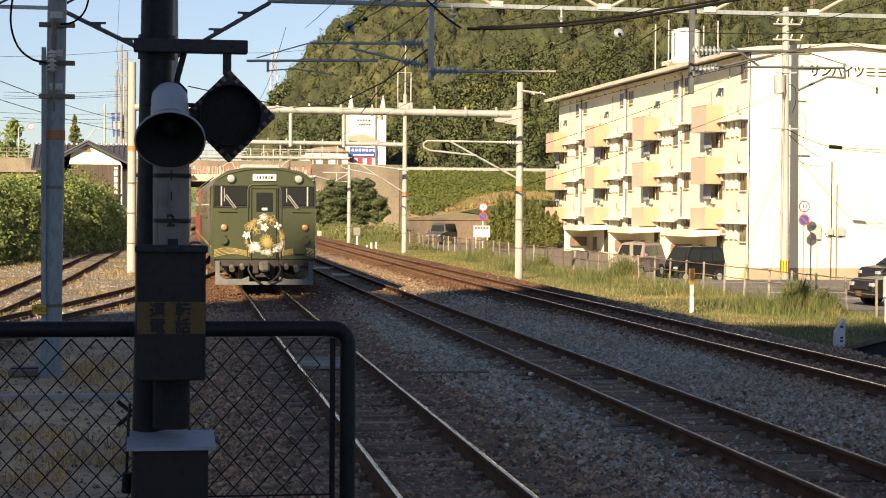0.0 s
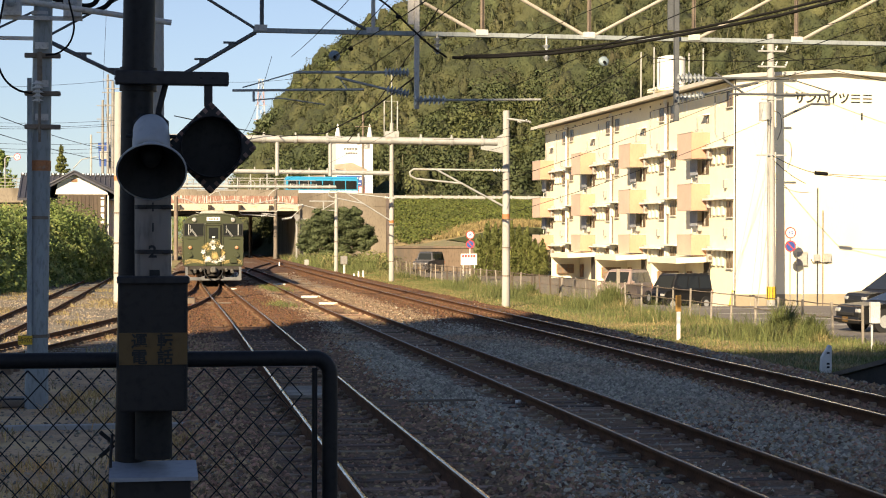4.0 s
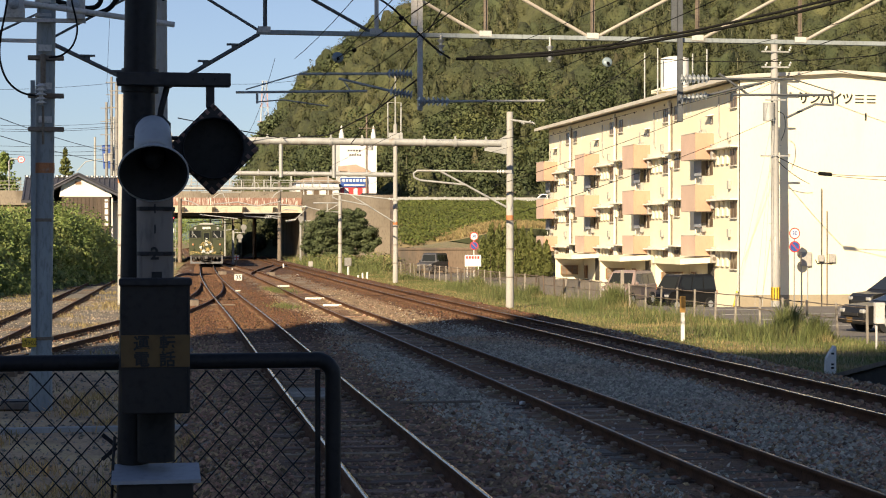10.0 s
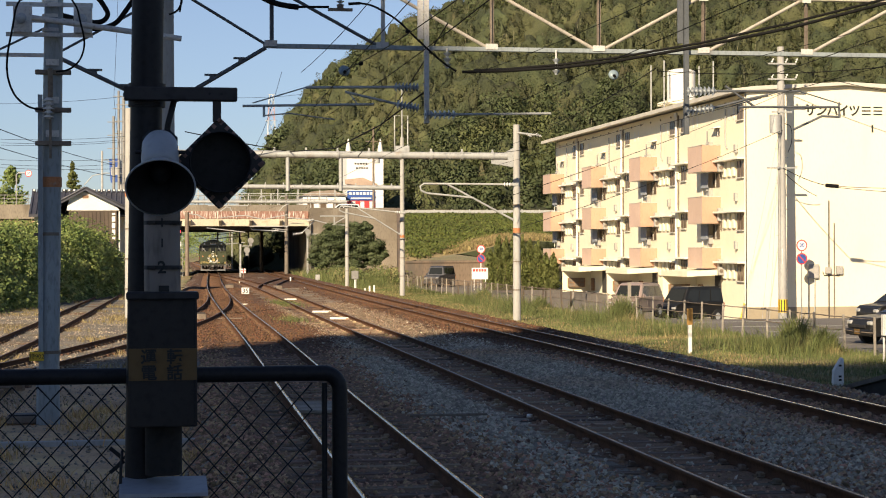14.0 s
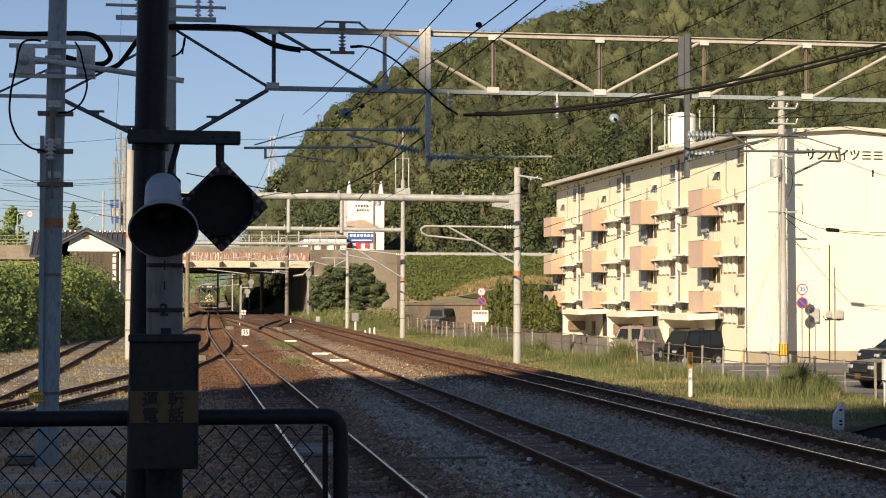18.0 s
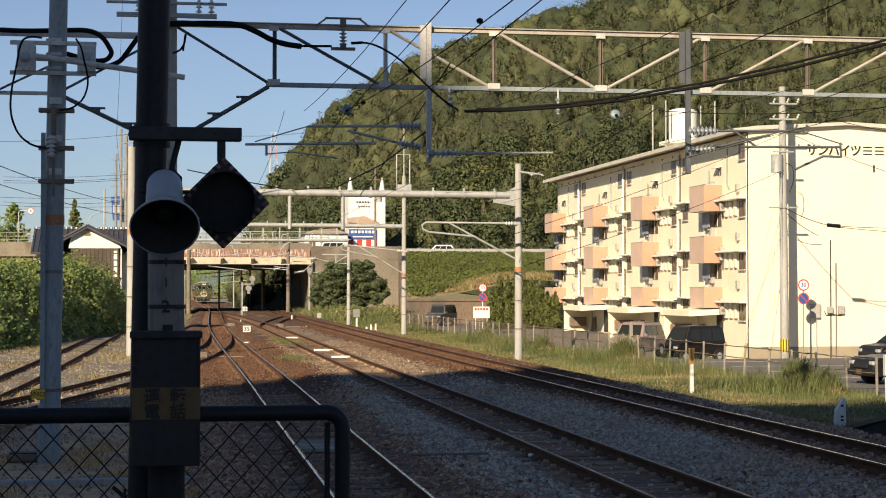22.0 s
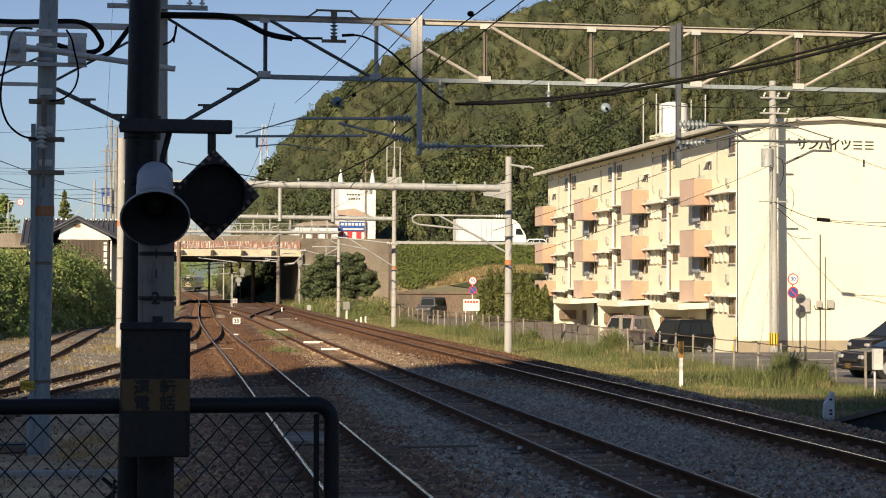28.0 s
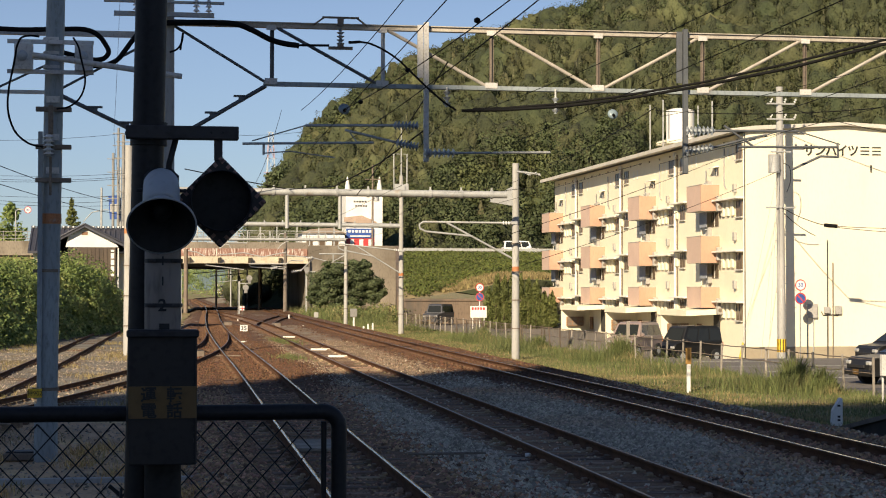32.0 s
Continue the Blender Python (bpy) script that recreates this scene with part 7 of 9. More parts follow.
    # flower wreath: open and filled petalled shapes
    wreath = ((0, 0.22, 0.13, 5, 1, "white"), (-0.5, 0, 0.125, 5, 1, "white"), (0.37, 0.26, 0.12, 4, 1, "white"), (-0.07, 0.5, 0.09, 5, 0, "white"), (0.19, 0.42, 0.17, 5, 0, "gold"), (-0.25, 0.16, 0.18, 6, 0, "gold"),
              (-0.46, 0.24, 0.11, 5, 0, "gold"), (0.05, -0.2, 0.21, 12, 0, "gold"), (0.05, -0.2, 0.13, 9, 0, "gold"), (0.05, -0.2, 0.07, 6, 1, "gold"), (0.46, -0.1, 0.13, 6, 0, "gold"), (-0.27, -0.36, 0.15, 7, 0, "white"), (-0.36, -0.42, 0.09, 6, 0, "white"),
              (-0.17, -0.38, 0.09, 6, 0, "white"), (0.36, -0.34, 0.13, 5, 0, "white"), (0.3, -0.42, 0.09, 4, 1, "white"), (0.06, -0.46, 0.10, 5, 0, "white"), (-0.05, -0.48, 0.07, 4, 0, "white"), (-0.14, 0.36, 0.08, 5, 0, "white"), (-0.27, 0.4, 0.07, 5, 0, "gold"),
              (0.44, 0.08, 0.09, 4, 0, "gold"), (-0.5, -0.2, 0.06, 5, 0, "gold"), (-0.44, -0.3, 0.07, 5, 0, "gold"), (0.5, -0.22, 0.08, 5, 0, "white"),
              (-0.22, -0.3, 0.12, 8, 0, "white"), (-0.3, -0.3, 0.13, 9, 0, "white"), (0.14, -0.5, 0.11, 6, 0, "white"), (0.46, -0.34, 0.12, 6, 0, "white"), (0.5, -0.02, 0.09, 6, 0, "gold"), (0.0, 0.5, 0.12, 7, 0, "white"), (-0.36, 0.32, 0.1, 6, 0, "gold"), (0.05, -0.12, 0.17, 10, 0, "gold"), (0.12, -0.24, 0.15, 9, 0, "gold"))
    for k, (dx, dz, size, np_, filled, mtl) in enumerate(wreath):
        cx, cz, yy = dx, 1.57 + dz, -0.058 - 0.003 * (k % 4)
        fl = MB()
        a0 = 0.9 * k
        wd = min(0.3, 1.5 / np_)
        for q in range(np_):
            a = a0 + 2 * math.pi * q / np_
            ux, uz = math.cos(a), math.sin(a)
            o = [(0.1, 0), (0.35, 0.7 * wd), (0.65, wd), (1, 0.0), (0.65, -wd), (0.35, -0.7 * wd)]
            pts = [(cx + size * (ux * p - uz * w), yy, cz + size * (uz * p + ux * w)) for p, w in o]
            if filled:
                fl.add(pts, [(0, 1, 2, 3, 4, 5)])
            else:
                fl.tube(pts + [pts[0]], 0.0065, 4, False)
        fl.cyl((cx, yy + 0.004, cz), (cx, yy - 0.004, cz), size * 0.12, n=8)
        part("flower", fl, mtl, t, "flat decorative flower in white and gold")
    for r, k0, mtl in ((0.47, 0.9, "gold"), (0.42, 2.4, "white"), (0.5, 4.0, "gold")):
        part("vine_line", MB().tube([(r * math.cos(k0 + 0.22 * j), -0.056, 1.57 + (r + 0.03 * math.sin(2.5 * j)) * math.sin(k0 + 0.22 * j)) for j in range(10)], 0.008, 4), mtl, t)
    return t


car_a = coach("olive green railcar with flower wreath on its cab front", "olive", True)
car_b = coach("deep red railcar coupled ahead of the green one", "red_coach", False)

# arc length along the main line
_ty = np.arange(0, 690, 0.5)
_tx = T1(_ty)
_ts = np.concatenate([[0], np.cumsum(np.hypot(np.diff(_ty), np.diff(_tx)))])


def on_track(s):
    y = float(np.interp(s, _ts, _ty))
    return Vector((float(T1(y)), y, 0.0))


def coach_pose(s):
    a, b = on_track(s + 3.4), on_track(s + 17.6)
    d = (b - a).normalized()
    o = a - d * 3.4
    return pose(o.x, o.y, 0, 0, 0, -math.degrees(math.atan2(d.x, d.y)))


TRAIN_AT = [(0, 50.0), (1, 58.6), (2, 67.8), (3, 77.6), (4.5, 92.6), (6, 107.8), (7.5, 123.5), (9, 139.5), (10.5, 157), (12, 174.5), (14, 199), (15.5, 217), (17, 236), (18.5, 256), (20, 277), (22, 306), (23.5, 329), (25, 353), (26.5, 378), (28, 405), (29, 423), (30, 441), (31, 459), (32, 477)]


def train_rows(gap):
    rows = []
    for t, y in TRAIN_AT:
        s = float(np.interp(y, _ty, _ts)) + gap
        rows.append((t, coach_pose(s)))
    return rows


# ---- plants ----
M["bush_floor"] = mat("leafy_bank_soil", (0.19, 0.24, 0.07), (0.13, 0.175, 0.05), 0.95, scale=0.6, fine=6, bump=0.5, dist=0.1)
def tree(label, base, trunk_h, crown, seed, leaves="tree_dark", per=420, leaf=0.13, cat="tree"):
    """Tapered trunk with limbs and a crown of leaf clumps; crown: list of (dx, dy, z, rx, ry, rz)."""
    t = thing("tree", label, cat, base)
    rr = random.Random(seed)
    part("trunk", MB().cyl((0, 0, -0.05), (rr.uniform(-0.1, 0.1), 0, trunk_h), 0.16, 0.09, 10), "bark", t)
    lm = MB()
    for c in crown:
        lm.tube([(0, 0, trunk_h * 0.6), (c[0] * 0.5, c[1] * 0.5, (trunk_h + c[2]) / 2), (c[0], c[1], c[2])], 0.045, 5)
    part("limbs", lm, "bark", t)
    cs, rs = [], []
    rg = np.random.default_rng(seed)
    for c in crown:
        for _ in range(44):
            d = rg.normal(size=3)
            d *= rg.random() ** 0.4 / np.linalg.norm(d)
            cs.append((c[0] + d[0] * c[3], c[1] + d[1] * c[4], c[2] + d[2] * c[5]))
            k = rg.uniform(0.18, 0.4)
            rs.append((c[3] * k * 1.2, c[4] * k * 1.2, c[5] * k * 0.8))
    part("crown", leaf_mesh("crown", np.array(cs), np.array(rs), max(per // 44, 14), leaf, seed, 0.5, 0.25, 0.2, 0.7, 0.6), leaves, t, "uneven leafy crown")
    return t


ab = (19.25, 176.00, -0.38)
tree("dark green broadleaf tree in front of the abutment", (ab[0], ab[1], -0.4), 2.2, [(0, 0, 3.6, 2.3, 1.8, 1.9), (-1.7, 0, 3.0, 1.7, 1.4, 1.4), (2.0, 0, 3.0, 2.0, 1.4, 1.5), (0.9, 0.3, 4.6, 1.6, 1.2, 1.0), (-0.7, 0, 4.5, 1.3, 1.1, 1.0), (3.2, 0, 2.4, 1.2, 1, 1.1), (-2.2, 0, 2.1, 1.2, 1, 1.0), (2.3, 0, 4.6, 0.8, 0.7, 1.0), (0.6, -0.4, 2.0, 2.2, 1.2, 1.1)], 31, per=9000, leaf=0.085)
for k, (x, y, h) in enumerate(((17.6, 258, 0.0), (20.4, 266, 0.8), (18.6, 275, 0.3))):
    tree("dark green tree beyond the bridge opening", (x, y, -0.4), 1.6, [(0, 0, 2.6 + h, 1.4, 1.2, 1.3), (-0.7, 0, 1.6, 1.0, 0.9, 0.9), (0.9, 0, 1.9, 1.2, 1.0, 1.0), (0.2, 0, 4.0 + h, 1.0, 0.9, 0.9)], 61 + k, "foot_leaf", 2600, 0.12)
tl = (-17.24, 230.00, 7.43)
tree("green roadside tree with light foliage", (tl[0], tl[1], 5.7), 2.5, [(0, 0, 4.0, 1.8, 1.6, 2.2), (-1.5, 0, 3.0, 1.5, 1.4, 1.6), (0.6, 0, 6.2, 1.0, 1.0, 1.3), (1.3, 0, 3.0, 1.3, 1.2, 1.4)], 32, "bush", 700, 0.2)
tl = (-9.22, 230.00, 9.62)
tree("slim young pointed tree behind the house", (tl[0], tl[1], 3.9), 4.0, [(0, 0, 4.6, 1.7, 1.4, 0.7), (0, 0, 5.8, 1.3, 1.1, 0.7), (0.1, 0, 7.0, 0.9, 0.8, 0.7), (0, 0, 8.1, 0.55, 0.5, 0.6), (0, 0, 9.2, 0.25, 0.25, 0.7)], 33, "conifer_leaf", 900, 0.13)
tl = (20.06, 285.00, 17.85)
tree("tall dark tree at the foot of the hill", (tl[0], tl[1], 2.0), 10.0, [(0, 0, 15.0, 2.6, 2.4, 3.0), (-1.8, 0, 12, 2.4, 2.2, 2.6), (2.0, 0, 13, 2.2, 2, 2.5), (0.5, 0, 18.5, 1.6, 1.6, 1.8)], 34, "tree_dark", 900, 0.3)
for k in range(26):
    h = 2.0 + 1.3 * math.sin(0.118 * k + 0.4) + 0.35 * math.sin(5.3 * k)
    r = 0.52 + 0.12 * math.sin(3.1 * k)
    t = thing("conifer", "feathery upright green conifer by the car park", "conifer", (25.2 + 0.203 * k, 130 + (k % 3) * 0.7, -0.63), group="conifer row")
    part("trunk", MB().cyl((0, 0, -0.05), (0, 0, h * 0.7), 0.06, 0.03, 8), "bark", t)
    cs = np.array([(0.12 * math.sin(3 * q + k), 0.12 * math.cos(5 * q + k), 0.3 + q * h / 9) for q in range(10)])
    rs = np.array([(r * (1 - 0.75 * (q / 9) ** 1.3), r * (1 - 0.75 * (q / 9) ** 1.3), h / 7) for q in range(10)])
    part("crown", leaf_mesh("crown", cs, rs, 170, 0.06, 40 + k, 0.3, 0.5, -1.0, 0.6, 0.5), "conifer_leaf", t, "upright feathery crown")

# overgrown bank beside the sidings
rg = np.random.default_rng(51)


FOOT = lambda Y: np.interp(Y, [66, 76, 88, 96, 103, 109], [-7.6, -6.4, -4.7, -3.4, -1.9, -0.9])


def bank_left(X, Y):
    d = FOOT(Y) - X
    h = np.interp(Y, [64, 74, 90, 100, 110], [0.3, 2.2, 3.7, 4.1, 3.9])
    return -0.45 + h * (1 - np.exp(-np.clip(d, 0, 30) / 0.95)) * (1 - 0.42 * np.clip((d - 2.2) / 3, 0, 1)) * (1 + 0.16 * wob(X, Y, 0.32)) - np.where(d < 0, 0.2, 0)


v, f = sheet(np.linspace(-40, -0.6, 90), np.linspace(62, 109.3, 60), bank_left)
solo("overgrown_bank", raw_mesh("overgrown_bank", v, 4, f), "bush_floor", "earth bank under creepers and bushes", "bank", "structure")
n = 1500
Y = 68 + 41 * rg.random(n)
X = FOOT(Y) + 0.3 - 8.5 * rg.random(n) ** 1.3
Z = bank_left(X, Y)
r = 0.3 + 1.0 * rg.random(n) ** 2.4
c = np.stack([X, Y, Z + 0.1 * r], 1)
solo("bank_bushes", leaf_mesh("bank_bushes", c, np.stack([r * 1.15, r * 1.15, r * 0.95], 1), 190, 0.085, 52, 0.8, 0.75, 0.3, 0.7, 0.7), "bush", "thick green creeper and bush cover on the bank", "bush", "stuff")
Y = 72 + 40 * rg.random(7000)
X = -9.5 - 5 * rg.random(7000) + (Y - 90) * 0.02
solo("bank_reeds", blade_mesh("bank_reeds", np.stack([X, Y, bank_left(X, Y)], 1), 0.85, 0.03, 53, 0.4), "grass", "tall pale reeds on top of the bank", "grass", "stuff")

n = 9000
Y = 15.5 + 30 * rg.random(n) ** 1.4
X = -7.5 + 8.0 * rg.random(n)
kp = (wob(X, Y, 0.8) > 0.05) & (np.abs(X - TB(Y)) > 0.7)
solo("yard_weeds", blade_mesh("yard_weeds", np.stack([X, Y, -0.33 + 0.19 * np.clip((Y - 32) / 8, 0, 1)], 1)[kp], 0.11, 0.007, 62, 1.0), "straw", "low dry weeds on the yard gravel", "grass", "stuff")
cl = []
for q in range(22):
    cy = 17.5 + 16 * rg.random()
    cx, m = -0.32 * (cy - 14) + (0.3 * (cy - 14) + 2.2) * rg.random(), 170
    cl.append(np.stack([cx + rg.normal(size=m) * 0.22, cy + rg.normal(size=m) * 0.3, np.full(m, -0.34)], 1))
solo("straw_tufts", blade_mesh("straw_tufts", np.concatenate(cl), rg.uniform(0.05, 0.2, 22 * 170), 0.006, 63, 1.1), "pale_straw", "pale dry grass tufts on the ground by the platform", "grass", "stuff")
gw = thing("guy_guard", "black and white striped guard on a guy wire", "guy wire")
ga, gb = Vector((0.56, 33.00, 1.92)), Vector((0.36, 33.29, -0.33))
for k in range(10):
    part("stripe_band", MB().cyl(ga.lerp(gb, k / 10), ga.lerp(gb, (k + 1) / 10), 0.032, n=10), "white" if k % 2 else "ink", gw)

# verge grass between the far track and the car park
n = 105000
Y = 27 + 125 * rg.random(n) ** 1.25
lo, hi = T3(Y) + 2.5, 18.9 + 0 * Y
u = rg.random(n)
X = lo + (hi - lo) * u
H = 0.07 + 0.2 * np.clip((u - 0.35) / 0.5, 0, 1) * (0.55 + 0.6 * np.clip(wob(X, Y, 0.35), -0.4, 1))
solo("verge_grass", blade_mesh("verge_grass", np.stack([X, Y, -0.4 + 0 * X], 1), H, 0.0065, 54, 0.7), "grass", "tall green verge grass along the car park fence", "grass", "stuff")
n = 10000
Y = 33 + 87 * rg.random(n) ** 1.2
X = T3(Y) + 2.1 + 2.6 * rg.random(n) ** 1.6
solo("dry_verge", blade_mesh("dry_verge", np.stack([X, Y, -0.4 + 0 * X], 1), 0.09, 0.010, 55, 0.9), "straw", "short dry yellow grass beside the far track", "grass", "stuff")
cl = []
for q in range(9):
    cx, cy, m = 17.3 + rg.normal() * 0.6, 46 + 11.0 * q * rg.uniform(0.8, 1.1), 900
    cl.append(np.stack([cx + rg.normal(size=m) * 0.6, cy + rg.normal(size=m) * 1.6, np.full(m, -0.4)], 1))
solo("tall_weeds", blade_mesh("tall_weeds", np.concatenate(cl), rg.uniform(0.15, 0.75, 8100), 0.007, 56, 0.9), "grass", "tall weed clumps against the fence", "grass", "stuff")
n = 26000
Y = 38 + 60 * rg.random(n)
X = -6.5 + 8.5 * rg.random(n)
kp = (np.abs(X - TB(Y)) > 0.75) & (np.abs(X - TA(Y)) > 0.7) & (wob(X, Y, 0.45) + 0.35 * np.clip((X + 3) / 3, -1, 1) > 0.05) & (X < T1(Y) - 2.3)
solo("yard_dry_grass", blade_mesh("yard_dry_grass", np.stack([X, Y, -0.15 + 0 * X], 1)[kp], 0.12, 0.010, 57, 1.0), "straw", "dry weeds between the sidings", "grass", "stuff")
n = 9000
Y = 150 + 38 * rg.random(n)
X = 15.0 + 9 * rg.random(n)
solo("bridge_bushes", leaf_mesh("bridge_bushes", np.stack([rg.uniform(16.5, 25, 90), rg.uniform(150, 186, 90), rg.uniform(-0.3, 0.5, 90)], 1), np.tile([0.9, 0.9, 0.6], (90, 1)), 130, 0.09, 61, 0.8, 0.6), "grass", "low green bushes before the abutment", "bush", "stuff")
solo("bridge_weeds", blade_mesh("bridge_weeds", np.stack([X, Y, -0.4 + 0 * X], 1), rg.uniform(0.2, 0.9, n), 0.02, 58, 0.8), "grass", "weeds at the foot of the bridge", "grass", "stuff")
X = np.concatenate([6.5 + rg.normal(size=1500) * 0.3, 5.2 + rg.normal(size=700) * 0.25])
Y = np.concatenate([84 + rg.normal(size=1500) * 2.5, 64 + rg.normal(size=700) * 1.5])
solo("track_weeds", blade_mesh("track_weeds", np.stack([X, Y, -0.18 + 0 * X], 1), 0.15, 0.008, 59, 0.9), "grass", "green weed tufts between the tracks", "grass", "stuff")
c = np.concatenate([np.stack([rg.uniform(13, 34, 260), rg.uniform(232, 330, 260), rg.uniform(0.3, 4.2, 260)], 1), np.stack([rg.uniform(-14, 4.5, 120), rg.uniform(232, 330, 120), rg.uniform(0.3, 2.6, 120)], 1), np.stack([rg.uniform(-20, 80, 420), rg.uniform(560, 600, 420), rg.uniform(0.5, 9.0, 420)], 1)])
c = c[(np.abs(c[:, 0] - T1(c[:, 1])) > 3.2) & (np.abs(c[:, 0] - T3(c[:, 1])) > 3.2)]
solo("lineside_bushes", leaf_mesh("lineside_bushes", c, np.tile([1.7, 1.7, 1.5], (len(c), 1)), 90, 0.22, 60, 0.3, 0.6, 0, 0.5), "bush", "green bushes beyond the bridge beside the line", "bush", "stuff")

# ---- car park ----
def park_z(X, Y):
    return -0.61 - 0.85 * np.clip((Y - 73) / 17.0, 0, 1) * np.clip((X - 21) / 4.0, 0, 1) * np.clip((122 - Y) / 20.0, 0, 1)


v, f = sheet(np.concatenate([np.linspace(19, 27, 13), np.linspace(30, 62, 5)]), np.arange(38, 149, 1.0), park_z)
solo("car_park", raw_mesh("car_park", v, 4, f), "asphalt", "worn asphalt car park with white lines", "car park", "structure")
for k in range(4):
    solo("parking_line", MB().span(22.2, 27.0, 57 + 4.4 * k, 57.12 + 4.4 * k, -0.615, -0.603), "pole_conc", "faded white parking line on asphalt", "marking", "structure")


M["fence_grey"] = mat("weathered_fence_post", (0.30, 0.27, 0.23), (0.22, 0.195, 0.165), 0.85, scale=3, fine=30, bump=0.1, rand=0.25)


def wire_fence():
    f = thing("car_park_fence", "weathered post and wire fence along the car park", "fence", (18.4, 0, -0.4))
    rr = random.Random(3)
    ys = [43 + 2.05 * k for k in range(42)]
    for y in ys:
        m = "fence_grey" if y < 62 or rr.random() < 0.75 else "plank"
        p = part("post", MB().box((0, 0, 0.53), (0.06, 0.06, 1.0), None, 0.008), m, f)
        p.matrix_basis = pose(rr.uniform(-0.05, 0.05), y, 0, rr.uniform(-4, 4), rr.uniform(-4, 4), 0)
    for z in (0.97, 0.62):
        part("rope", MB().tube([(rr.uniform(-0.02, 0.02), y, z - (0.014 if k % 2 else 0)) for k, y in enumerate(np.arange(43, 129, 1.02))], 0.016, 5), "brown_steel", f)
    m = MB()
    for k in range(260):
        y = 64 + 0.25 * k
        m.tube([(0.03, y, 0.03), (0.03, y + 0.12, 1.0)], 0.004, 3, False).tube([(0.03, y + 0.12, 0.03), (0.03, y, 1.0)], 0.004, 3, False)
    part("wire_netting", m, "brown_steel", f, "rusty wire netting")
    for k in range(9):
        y = 76 + 5.2 * k * rr.uniform(0.9, 1.1)
        b = part("board", MB().box((-0.03, y, 0.5), (0.03, 0.22, rr.uniform(0.7, 1.0)), None, 0.004), "plank", f)
    big = part("gate_post", MB().box((0, 66.5, 0.75), (0.12, 0.12, 1.5), None, 0.01), "fence_grey", f)


wire_fence()


def round_sign(parent, at, r, kind):
    d = part("sign_disc", MB().cyl(at, (at[0], at[1] - 0.02, at[2]), r, n=28), "red", parent, "round sign with red rim")
    f0 = (at[0], at[1] - 0.021, at[2])
    f1 = (at[0], at[1] - 0.026, at[2])
    part("sign_face", MB().cyl(f0, f1, r * 0.8, n=28), "white" if kind == "limit" else "blue", d)
    if kind == "limit":
        text("30", (at[0], at[1] - 0.028, at[2]), r * 0.95, "blue", parent, bold=True)
    else:
        part("slash", MB().box((at[0], at[1] - 0.03, at[2]), (r * 1.7, 0.006, r * 0.2), Matrix.Rotation(radians(45), 3, "Y")), "red", d)


